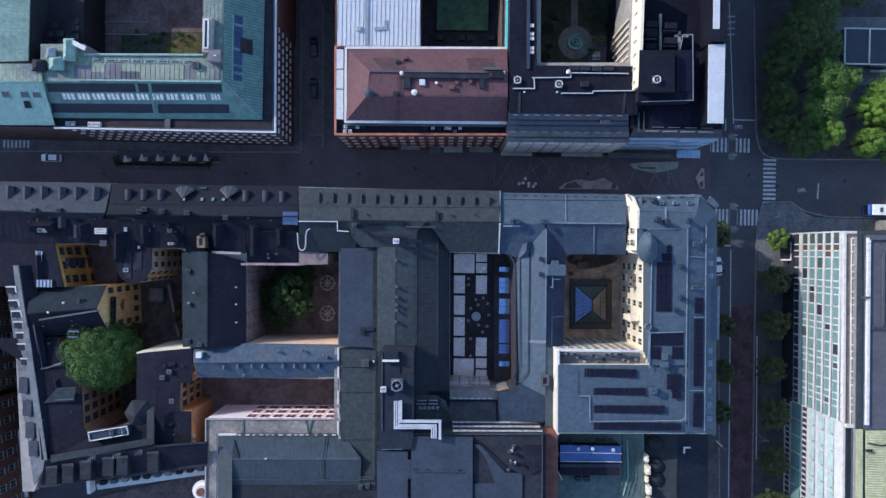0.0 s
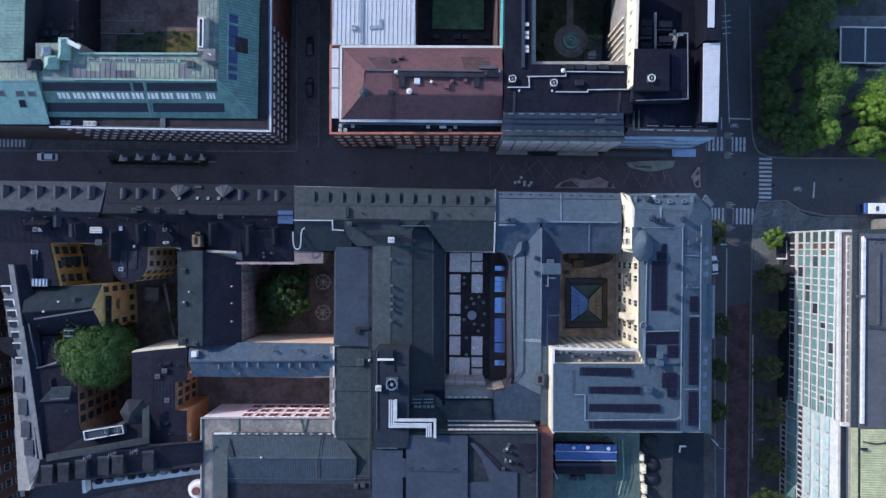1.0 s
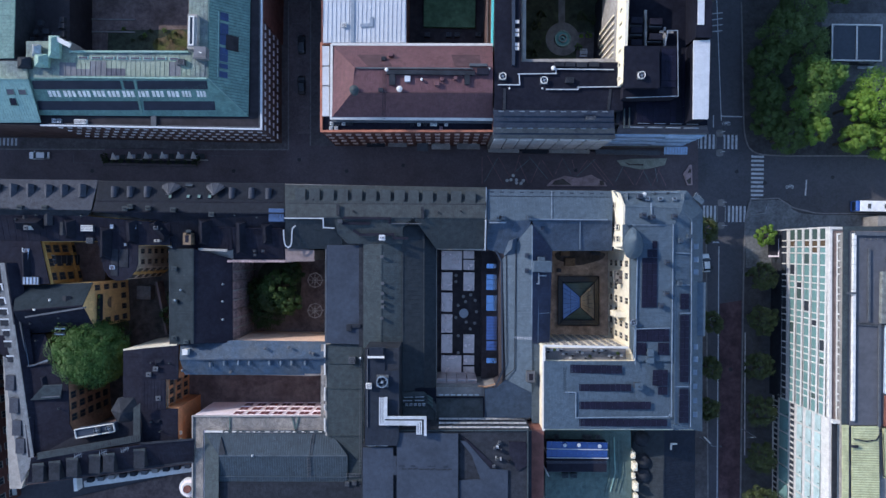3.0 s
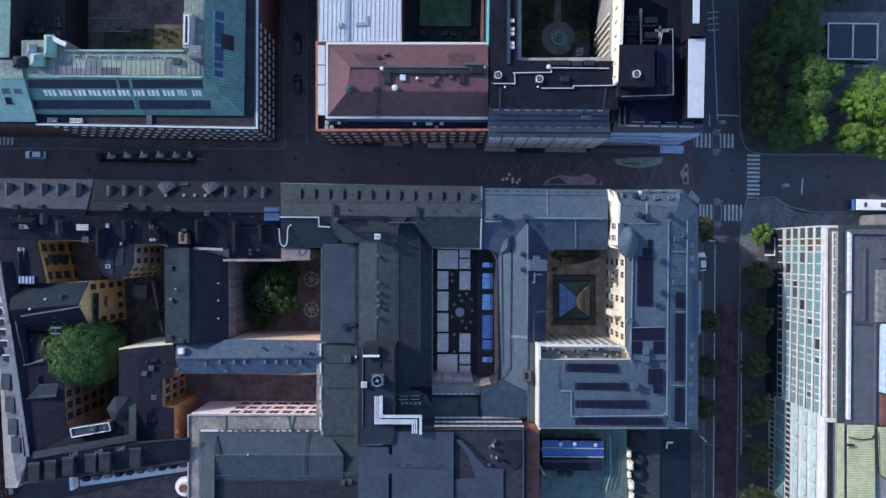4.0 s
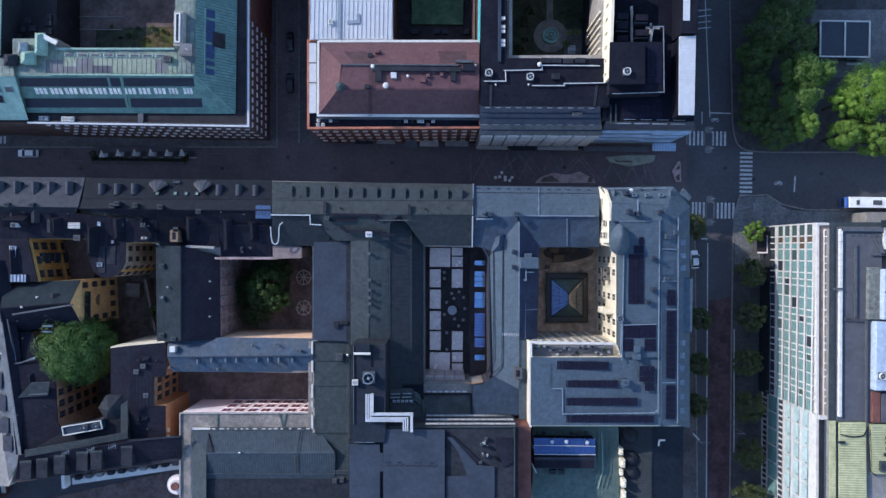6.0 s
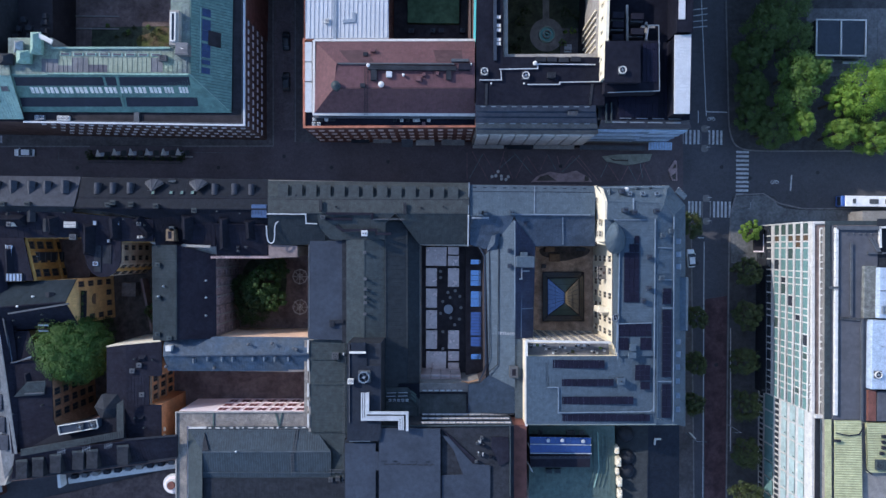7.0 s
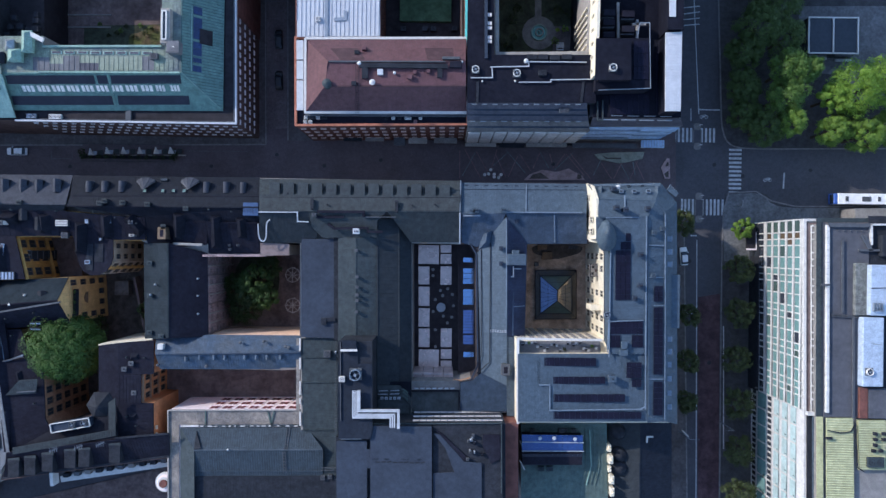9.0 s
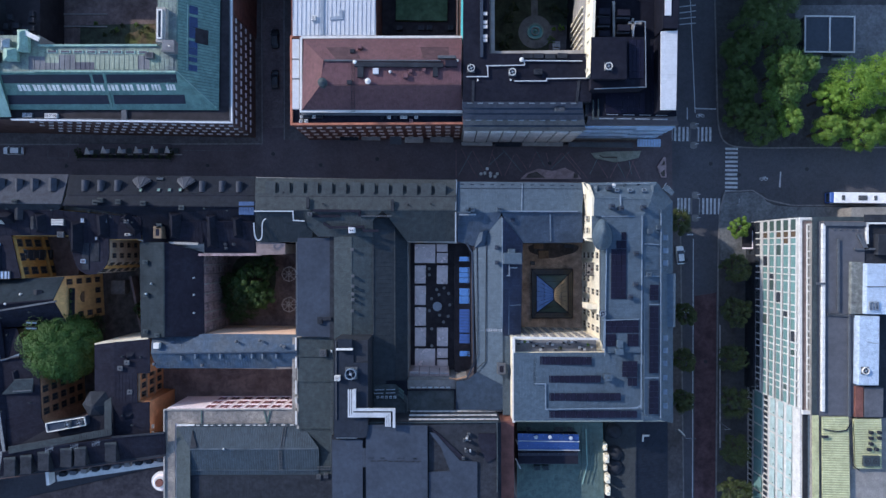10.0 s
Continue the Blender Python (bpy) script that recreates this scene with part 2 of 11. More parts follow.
TEALD = glossy("dark_teal_glass", (0.075, 0.115, 0.105), 0.1, 0.1)
DECK = mat("dark_court_deck", (0.06, 0.05, 0.054), 0.8, var=0.4, scale=0.4)
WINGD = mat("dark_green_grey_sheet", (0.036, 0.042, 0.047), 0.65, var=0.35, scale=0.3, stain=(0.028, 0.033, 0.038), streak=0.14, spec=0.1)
# grey-green sheet with the shade of the rear slopes in its colour
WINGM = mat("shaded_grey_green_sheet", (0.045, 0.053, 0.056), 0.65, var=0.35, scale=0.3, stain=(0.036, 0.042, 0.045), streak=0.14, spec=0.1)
PLANT = mat("dark_blue_felt", (0.0195, 0.0245, 0.036), 0.75, var=0.35, scale=0.3, stain=(0.026, 0.032, 0.044), spec=0.08)
LOWR = mat("worn_flat_felt", (0.085, 0.095, 0.096), 0.75, var=0.35, scale=0.4, spec=0.1)
LEEBLUE = mat("shade_side_blue_metal", (0.045, 0.055, 0.09), 0.55, var=0.3, scale=0.3, streak=0.12, spec=0.12)
BLUES = mat("shade_dulled_blue", (0.034, 0.052, 0.082), 0.65, var=0.35, scale=0.3, stain=(0.028, 0.042, 0.066), spec=0.1)
GARDEN = mat("planted_garden_soil", (0.055, 0.068, 0.045), 0.95, var=0.6, scale=0.5, grain=5)
RINGP = mat("pale_gravel_ring", (0.2, 0.2, 0.195), 0.9, var=0.35, scale=0.6)
PINKGLINT = mat("pink_window_glint", (0.62, 0.47, 0.4), 0.6, var=0.4, scale=0.8)
REDSEAM = mat("dark_red_seam", (0.08, 0.042, 0.047), 0.6, var=0.3)
AMBER = glossy("brown_tinted_glass", (0.075, 0.062, 0.042), 0.15)

# ---- makers ----


def origin(ob):
    o = Vector((0, 0, 0))
    while ob:
        o += ob.location
        ob = ob.parent
    return o


def finish(bm, mats, off):
    bmesh.ops.recalc_face_normals(bm, faces=bm.faces)
    bmesh.ops.translate(bm, verts=bm.verts, vec=-off)
    me = bpy.data.meshes.new("mesh")
    bm.to_mesh(me)
    bm.free()
    for m in (mats if isinstance(mats, (list, tuple)) else [mats]):
        me.materials.append(m)
    return me


def part(name, bm, mats, parent, label="", kind=""):
    ob = new(name, finish(bm, mats, origin(parent)))
    ob.parent = parent
    return tagged(ob, label, kind=kind)


def thing(name, at, label, category, group="", kind=""):
    ob = new(name)
    ob.location = at
    return tagged(ob, label, category, group, kind)


def solid(name, bm, mats, label, category, group="", kind=""):
    """A thing of one mesh, its origin in the middle of its base."""
    vs = [v.co for v in bm.verts]
    c = Vector(((min(v.x for v in vs) + max(v.x for v in vs)) / 2, (min(v.y for v in vs) + max(v.y for v in vs)) / 2, min(v.z for v in vs)))
    ob = new(name, finish(bm, mats, c))
    ob.location = c
    return tagged(ob, label, category, group, kind)


def V(p):
    return Vector(p)


def box(bm, x0, y0, z0, x1, y1, z1, mi=0, bevel=0.0):
    vs = [bm.verts.new((x, y, z)) for z in (z0, z1) for x, y in ((x0, y0), (x1, y0), (x1, y1), (x0, y1))]
    fs = [bm.faces.new([vs[i] for i in q]) for q in ((3, 2, 1, 0), (4, 5, 6, 7), (0, 1, 5, 4), (1, 2, 6, 5), (2, 3, 7, 6), (3, 0, 4, 7))]
    for f in fs:
        f.material_index = mi
    if bevel:
        bmesh.ops.bevel(bm, geom=list({e for f in fs for e in f.edges}), offset=bevel, segments=1, affect="EDGES", material=-1)
    return vs


def beam(bm, a, b, w, h, mi=0, lift=0.0):
    """A bar from a to b, w wide and h high, its underside on the line."""
    a, b = V(a), V(b)
    d = (b - a).normalized()
    s = d.cross(Vector((0, 0, 1)))
    s = (s.normalized() if s.length > 1e-4 else Vector((1, 0, 0))) * w / 2
    u = s.cross(d).normalized() * h
    o = Vector((0, 0, lift))
    vs = [bm.verts.new(p + q + r + o) for p in (a, b) for q, r in ((-s, 0 * u), (s, 0 * u), (s, u), (-s, u))]
    for q in ((0, 1, 2, 3), (7, 6, 5, 4), (0, 4, 5, 1), (1, 5, 6, 2), (2, 6, 7, 3), (3, 7, 4, 0)):
        f = bm.faces.new([vs[i] for i in q])
        f.material_index = mi


def cyl(bm, c, r, h, n=16, r2=None, mi=0, cap=True):
    r2 = r if r2 is None else r2
    lo = [bm.verts.new((c[0] + r * math.cos(i * 2 * math.pi / n), c[1] + r * math.sin(i * 2 * math.pi / n), c[2])) for i in range(n)]
    hi = [bm.verts.new((c[0] + r2 * math.cos(i * 2 * math.pi / n), c[1] + r2 * math.sin(i * 2 * math.pi / n), c[2] + h)) for i in range(n)]
    fs = [bm.faces.new((lo[i], lo[(i + 1) % n], hi[(i + 1) % n], hi[i])) for i in range(n)]
    if cap:
        fs += [bm.faces.new(lo[::-1]), bm.faces.new(hi)]
    for f in fs:
        f.material_index = mi


def ring(bm, c, r, r_in, h, n=20, mi=0):
    v = [[bm.verts.new((c[0] + q * math.cos(i * 2 * math.pi / n), c[1] + q * math.sin(i * 2 * math.pi / n), c[2] + z)) for i in range(n)]
         for q, z in ((r, 0), (r, h), (r_in, h), (r_in, 0))]
    for k in range(4):
        for i in range(n):
            f = bm.faces.new((v[k][i], v[k][(i + 1) % n], v[(k + 1) % 4][(i + 1) % n], v[(k + 1) % 4][i]))
            f.material_index = mi


def slab(bm, pts, th=0.25, mi=0):
    top = [bm.verts.new(p) for p in pts]
    bot = [bm.verts.new((p[0], p[1], p[2] - th)) for p in pts]
    n = len(pts)
    fs = [bm.faces.new(top), bm.faces.new(bot[::-1])] + [bm.faces.new((top[i], bot[i], bot[(i + 1) % n], top[(i + 1) % n])) for i in range(n)]
    for f in fs:
        f.material_index = mi


def ccw(pts):
    s = sum(pts[i - 1][0] * pts[i][1] - pts[i][0] * pts[i - 1][1] for i in range(len(pts)))
    return list(pts) if s > 0 else list(pts)[::-1]


def prism(bm, pts, z0=0.0, mi=0):
    """Upright walls under the outline pts (whose z is the wall's top), closed above and below."""
    top = [bm.verts.new(p) for p in pts]
    bot = [bm.verts.new((p[0], p[1], z0)) for p in pts]
    n = len(pts)
    for f in [bm.faces.new(top), bm.faces.new(bot[::-1])] + [bm.faces.new((top[i], bot[i], bot[(i + 1) % n], top[(i + 1) % n])) for i in range(n)]:
        f.material_index = mi


def normal_of(pts):
    n = Vector((0, 0, 0))
    for i in range(len(pts)):
        n += V(pts[i - 1]).cross(V(pts[i]))
    n.normalize()
    return n if n.z > 0 else -n


def seams(bm, pts, step=0.6, w=0.05, h=0.07, along=None, start=0.3):
    """Standing seams that run down the slope (or along a direction) over the outline pts."""
    n = normal_of(pts)
    d = Vector((n.x, n.y, 0))
    d = V(along) if along else (d if d.length > 0.05 else Vector((0, 1, 0)))
    d = (d - n * d.dot(n)).normalized()
    e = n.cross(d).normalized()
    o = V(pts[0])
    uv = [((V(p) - o).dot(e), (V(p) - o).dot(d)) for p in pts]
    u, hi = min(a for a, _ in uv) + start, max(a for a, _ in uv)
    while u < hi - 0.05:
        cuts = []
        for i in range(len(uv)):
            (a, b), (c, k) = uv[i - 1], uv[i]
            if (a <= u) != (c <= u):
                cuts.append(b + (k - b) * (u - a) / (c - a))
        cuts.sort()
        for a, b in zip(cuts[::2], cuts[1::2]):
            if b - a > 2.5:
                # lap joints between the sheets of one strip
                j = a + 0.6 + ((u * 37.7) % 1.0) * 9.0
                while j < b - 0.3:
                    p = o + e * (u + 0.02) + d * j
                    vs = [bm.verts.new(p + e * x_ + d * y_ + n * z_) for z_ in (0, h * 0.3) for x_, y_ in ((0, 0), (step * 0.96, 0), (step * 0.96, 0.035), (0, 0.035))]
                    uu = u + step
                    if uu < hi - 0.05:
                        for f in ((4, 5, 6, 7), (0, 1, 5, 4), (2, 3, 7, 6)):
                            bm.faces.new([vs[i] for i in f])
                    j += 11.0 + ((u * 91.3 + j * 7.1) % 1.0) * 9.0
            if b - a > 0.3:
                p, q = o + e * u + d * a, o + e * u + d * b
                vs = [bm.verts.new(r + s + t) for r in (p, q) for s, t in ((-e * w / 2, 0 * n), (e * w / 2, 0 * n), (e * w / 3, n * h), (-e * w / 3, n * h))]
                for f in ((0, 1, 2, 3), (7, 6, 5, 4), (1, 5, 6, 2), (2, 6, 7, 3), (3, 7, 4, 0)):
                    bm.faces.new([vs[i] for i in f])
        u += step


def roof(parent, pts, m, step=0.6, along=None, th=0.25, name="roof", label="", seam_mat=None, h=0.035, w=0.05):
    n, c = normal_of(pts), sum((V(p) for p in pts), Vector((0, 0, 0))) / len(pts)
    flat = [(p[0], p[1], c.z - ((p[0] - c.x) * n.x + (p[1] - c.y) * n.y) / n.z) for p in pts]
    if max(abs(p[2] - q[2]) for p, q in zip(pts, flat)) < 0.45:
        pts = flat
    bm = bmesh.new()
    slab(bm, pts, th)
    r = part(name, bm, m, parent, label)
    if step:
        bm = bmesh.new()
        seams(bm, pts, step, along=along, h=h, w=w)
        top = max(p[2] for p in pts)
        if top - min(p[2] for p in pts) > 0.8:
            for i in range(len(pts)):
                if min(pts[i - 1][2], pts[i][2]) > top - 0.2:
                    beam(bm, pts[i - 1], pts[i], 0.26, 0.07)
        if bm.verts:
            part("seams", bm, seam_mat or m, r, kind="stuff")
        else:
            bm.free()
    return r


OUTLINES = {}


def walls(parent, pts, m, z0=0.0, name="wall", label=""):
    OUTLINES.setdefault(parent.name, []).append([Vector((p[0], p[1], 0)) for p in pts])
    bm = bmesh.new()
    prism(bm, ccw(pts), z0)
    return part(name, bm, m, parent, label)


def building(name, label, pts, m, z0=0.0, category="building"):
    cx, cy = sum(p[0] for p in pts) / len(pts), sum(p[1] for p in pts) / len(pts)
    b = thing(name, (cx, cy, z0), label, category)
    walls(b, pts, m, z0)
    return b


def parapet(parent, line, m, w=0.4, h=0.8, name="parapet", label="", closed=False):
    bm = bmesh.new()
    for i, (a, b) in enumerate(zip(line, line[1:] + (line[:1] if closed else []))):
        d = (V(b) - V(a)).normalized() * (w / 2 - 0.004) if closed or len(line) > 2 else Vector((0, 0, 0))
        beam(bm, V(a) - d, V(b) + d, w, h + 0.006 * (i % 2))
    return part(name, bm, m, parent, label)


def dashes(parent, a, b, n, m, w=0.3, h=0.3, fill=0.6, name="guard", label=""):
    """A broken line of n short bars from a to b."""
    a, b = V(a), V(b)
    for k in range(n):
        bm = bmesh.new()
        beam(bm, a.lerp(b, k / n), a.lerp(b, (k + fill) / n), w, h)
        part(name, bm, m, parent, label)


def smooth(pts, times=2, closed=True):
    """Corners cut again and again into curves."""
    for _ in range(times):
        q = []
        for i in range(len(pts) if closed else len(pts) - 1):
            a, b = V(pts[i]), V(pts[(i + 1) % len(pts)])
            q += [tuple(a.lerp(b, 0.25)), tuple(a.lerp(b, 0.75))]
        pts = q if closed else [tuple(pts[0])] + q + [tuple(pts[-1])]
    return pts


MESHES = {}


def shared(key, make, mats):
    if key not in MESHES:
        bm = bmesh.new()
        make(bm)
        MESHES[key] = finish(bm, mats, Vector((0, 0, 0)))
    return MESHES[key]


def windows(parent, a, b, z0, z1, cols, rows, w=1.2, h=1.7, frame_m=None, pane_m=None, margin=0.0, skip=()):
    """Rows of windows on the wall from a to b, whose outside is to the right of that way."""
    frame_m, pane_m = frame_m or WHITE, pane_m or GLASS
    a, b = Vector((a[0], a[1], 0)), Vector((b[0], b[1], 0))
    d = (b - a).normalized()
    near = None
    for pts in OUTLINES.get(parent.name, []):
        for i in range(len(pts)):
            e = pts[i] - pts[i - 1]
            if e.length < 1 or abs(d.cross(e.normalized()).z) > 0.05:
                continue
            e.normalize()
            off = ((a + b) / 2 - pts[i - 1]) - e * ((a + b) / 2 - pts[i - 1]).dot(e)
            u = ((a + b) / 2 - pts[i - 1]).dot(e)
            if off.length < 1.3 and 0 <= u <= (pts[i] - pts[i - 1]).length and (near is None or off.length < near.length):
                near = off
    if near is not None:
        a, b = a - near, b - near
    turn = math.atan2(d.y, d.x)
    o = origin(parent)

    def mk_frame(bm):
        t, q = 0.07, 0.03
        xs, zs = (-w / 2, -w / 2 + t, -q, q, w / 2 - t, w / 2), (0, t, h - t, h)
        vs = [[bm.verts.new((x, 0.02, z)) for z in zs] for x in xs]
        fs = [bm.faces.new((vs[i][k], vs[i + 1][k], vs[i + 1][k + 1], vs[i][k + 1])) for i in range(5) for k in range(3) if not (k == 1 and i in (1, 3))]
        ex = bmesh.ops.extrude_face_region(bm, geom=fs)
        bmesh.ops.translate(bm, verts=[v for v in ex["geom"] if isinstance(v, bmesh.types.BMVert)], vec=(0, -0.12, 0))
        low = [f for f in bm.faces if all(abs(v.co.y + 0.10) < 1e-4 and v.co.z < t + 1e-4 for v in f.verts)]
        ex = bmesh.ops.extrude_face_region(bm, geom=low)
        bmesh.ops.translate(bm, verts=[v for v in ex["geom"] if isinstance(v, bmesh.types.BMVert)], vec=(0, -0.14, 0))

    def mk_pane(bm):
        box(bm, -w / 2 + 0.07, -0.05, 0.07, w / 2 - 0.07, 0.015, h - 0.07)

    fm = shared(("frame", w, h, frame_m.name), mk_frame, frame_m)
    pm = shared(("pane", w, h, pane_m.name), mk_pane, pane_m)
    length = (b - a).length - 2 * margin
    for i in range(cols):
        for k in range(rows):
            if (i, k) in skip:
                continue
            p = a + d * (margin + (i + 0.5) * length / cols)
            wd = new("window", fm)
            wd.parent = parent
            wd.location = Vector((p.x, p.y, z0 + (k + 0.5) * (z1 - z0) / rows - h / 2)) - o
            wd.rotation_euler = (0, 0, turn)
            pn = new("pane", pm)
            pn.parent = wd


def dormer(parent, p, w=1.3, d=1.8, h=1.6, face=90, m=None, top=None, peak=0.0):
    """A roof dormer: p is the middle of its front at the top; it looks towards the angle face."""
    m, top = m or GREY, top or m or GREY

    def mk(bm):
        box(bm, -w / 2, 0.0, -h, w / 2, d, 0)
        if peak:
            vs = [bm.verts.new(q) for q in ((-w / 2 - .12, -.15, 0), (w / 2 + .12, -.15, 0), (w / 2 + .12, d, 0), (-w / 2 - .12, d, 0), (0, -.15, peak), (0, d, peak))]
            for q in ((0, 1, 4), (2, 3, 5), (1, 2, 5, 4), (3, 0, 4, 5), (3, 2, 1, 0)):
                bm.faces.new([vs[i] for i in q]).material_index = 1
        else:
            box(bm, -w / 2 - 0.12, -0.15, 0.003, w / 2 + 0.12, d, 0.11, 1)

    def mkp(bm):
        box(bm, -w / 2 + 0.18, -0.04, -h * 0.8, w / 2 - 0.18, -0.003, -0.18)

    me = shared(("dormer", w, d, h, m.name, top.name, peak), mk, [m, top])
    pm = shared(("dormer_pane", w, h), mkp, GLASS)
    ob = new("dormer", me)
    ob.parent = parent
    ob.location = V(p) - origin(parent)
    ob.rotation_euler = (0, 0, radians(face + 90))
    pn = new("pane", pm)
    pn.parent = ob
    return ob


def barrel_dormer(parent, p, w=1.25, d=2.3):
    """A dormer with a round metal top that looks north; p: the middle of its front at the spring of the arch."""
    def mk(bm):
        prof = [(-w / 2, -1.3), (w / 2, -1.3)] + [(w / 2 * math.cos(k * math.pi / 8), w / 2 * math.sin(k * math.pi / 8)) for k in range(9)]
        fr, bk = [bm.verts.new((x, 0, z)) for x, z in prof], [bm.verts.new((x, -d, z)) for x, z in prof]
        for i in range(len(prof)):
            bm.faces.new((fr[i - 1], fr[i], bk[i], bk[i - 1]))
        bm.faces.new(fr), bm.faces.new(bk[::-1])

    ob = new("dormer", shared(("barrel", w, d), mk, SLATEW))
    ob.parent = parent
    ob.location = V(p) - origin(parent)
    pn = new("pane", shared(("barrel_pane", w), lambda q: box(q, -w / 2 + 0.2, 0.003, -1.0, w / 2 - 0.2, 0.05, 0.25), GLASS))
    pn.parent = ob
    return ob


def chimney(p, w=0.9, d=0.9, h=1.6, m=None, pots=2, cap=None, label="rendered chimney with a metal cap on the roof", turn=0):
    """p: the middle of its top."""
    m = m or CHAR
    x, y, z = p
    c = thing("chimney", (x, y, z - h), label, "chimney")
    bm = bmesh.new()
    box(bm, x - w / 2, y - d / 2, z - h - 0.6, x + w / 2, y + d / 2, z - 0.15, bevel=0.03)
    part("shaft", bm, m, c)
    bm = bmesh.new()
    box(bm, x - w / 2 - 0.1, y - d / 2 - 0.1, z - 0.147, x + w / 2 + 0.1, y + d / 2 + 0.1, z, bevel=0.03)
    part("cap", bm, cap or STEEL, c)
    for i in range(pots):
        bm = bmesh.new()
        cyl(bm, (x + (i - (pots - 1) / 2) * w * 0.45, y, z + 0.003), 0.14, 0.3, 10, 0.12)
        part("pot", bm, CHAR, c)
    return c


def vent(p, r=0.25, h=0.7, label="small galvanised roof vent pipe with a cowl", m=None):
    """p: the middle of its foot."""
    x, y, z = p
    c = thing("roof_vent", p, label, "roof vent")
    bm = bmesh.new()
    cyl(bm, (x, y, z - 0.15), r * 0.65, h * 0.7 + 0.15, 10)
    part("pipe", bm, m or STEEL, c)
    bm = bmesh.new()
    cyl(bm, (x, y, z + h * 0.7), r, h * 0.18, 12)
    cyl(bm, (x, y, z + h * 0.88), r, h * 0.2, 12, r * 0.3)
    part("cowl", bm, m or STEEL, c)
    return c


def roof_fan(p, r=1.0, h=0.9, label="round white rooftop exhaust fan with a dark throat", m=None):
    x, y, z = p
    c = thing("roof_fan", p, label, "roof fan")
    bm = bmesh.new()
    box(bm, x - r * 1.05, y - r * 1.05, z - 0.1, x + r * 1.05, y + r * 1.05, z + h * 0.35, bevel=0.04)
    part("plinth", bm, GREYL, c)
    bm = bmesh.new()
    ring(bm, (x, y, z + h * 0.35), r, r * 0.84, h * 0.65, 24)
    part("shroud", bm, m or WHITE, c)
    bm = bmesh.new()
    cyl(bm, (x, y, z + h * 0.355), r * 0.77, 0.1, 20)
    part("throat", bm, BLUED, c)
    bm = bmesh.new()
    cyl(bm, (x, y, z + h * 0.46), r * 0.3, h * 0.5, 14, r * 0.24)
    for k in range(4):
        a = k * math.pi / 2 + 0.4
        beam(bm, (x + math.cos(a) * r * 0.25, y + math.sin(a) * r * 0.25, z + h * 0.7), (x + math.cos(a) * r * 0.8, y + math.sin(a) * r * 0.8, z + h * 0.7), 0.08, 0.08)
    part("motor", bm, STEEL, c)
    return c


def ac_unit(p, w=1.0, d=0.7, h=0.8, m=None, label="grey rooftop air-conditioning unit with a fan grille", fans=1):
    x, y, z = p
    m = m or GREYL
    c = thing("ac_unit", p, label, "air conditioner", group="rooftop units")
    bm = bmesh.new()
    box(bm, x - w / 2, y - d / 2, z + 0.05, x + w / 2, y + d / 2, z + h, bevel=0.03)
    box(bm, x - w / 2 + 0.05, y - d / 2 + 0.05, z - 0.15, x + w / 2 - 0.05, y + d / 2 - 0.05, z + 0.047)
    part("casing", bm, m, c)
    for i in range(fans):
        fx = x + (i - (fans - 1) / 2) * w / fans
        q = min(d, w / fans) * 0.38
        bm = bmesh.new()
        ring(bm, (fx, y, z + h + 0.003), q, q * 0.82, 0.05, 14)
        cyl(bm, (fx, y, z + h + 0.003), q * 0.3, 0.04, 10)
        part("grille", bm, CHAR, c)
    return c


def skylight(p, w=1.0, d=1.3, m=None, rim=None, turn=0.0, tilt=0.0, label="roof window with a pale metal frame", h=0.22):
    """p: the middle of its foot; tilt: degrees by which it leans about its own width."""
    c = thing("roof_window", p, label, "roof window", group="roof windows")
    c.rotation_euler = (radians(tilt), 0, radians(turn))

    def mk(bm):
        t = 0.09
        for x0, y0, x1, y1 in ((-w / 2, -d / 2, -w / 2 + t, d / 2), (w / 2 - t, -d / 2, w / 2, d / 2), (-w / 2 + t, -d / 2, w / 2 - t, -d / 2 + t), (-w / 2 + t, d / 2 - t, w / 2 - t, d / 2)):
            box(bm, x0, y0, -0.25, x1, y1, h)

    def mkp(bm):
        box(bm, -w / 2 + 0.09, -d / 2 + 0.09, -0.2, w / 2 - 0.09, d / 2 - 0.09, h - 0.05)

    rim, m = rim or GREYL, m or SKYG
    f = new("frame", shared(("sky_f", w, d, h, rim.name), mk, rim))
    g = new("pane", shared(("sky_p", w, d, h, m.name), mkp, m))
    f.parent = g.parent = c
    return c


def panel_bank(name, pts, m, label, category, nx, ny, gap=0.05, th=0.08, lift=0.12, group="", frame_m=None):
    """A bank of nx by ny flat panels over the four corners pts, on rails."""
    a, b, c, d = (V(p) for p in pts)
    mid = (a + b + c + d) / 4
    t = thing(name, mid, label, category, group)
    bm = bmesh.new()
    for v in (0.2, 0.8):
        beam(bm, a.lerp(d, v), b.lerp(c, v), 0.08, lift)
    part("rail", bm, STEEL, t)
    up = normal_of([a, b, c, d])
    for i in range(nx):
        for k in range(ny):
            def at(u, v):
                return a.lerp(b, u).lerp(d.lerp(c, u), v)
            gu, gv = gap / (a - b).length, gap / (a - d).length
            q = [at((i + (0 if s == 0 else 1)) / nx + (gu / 2 if s == 0 else -gu / 2), (k + r) / ny + (gv / 2 if r == 0 else -gv / 2)) + up * (lift + th) for s, r in ((0, 0), (1, 0), (1, 1), (0, 1))]
            bm = bmesh.new()
            slab(bm, q, th)
            part("panel", bm, m, t)
    return t


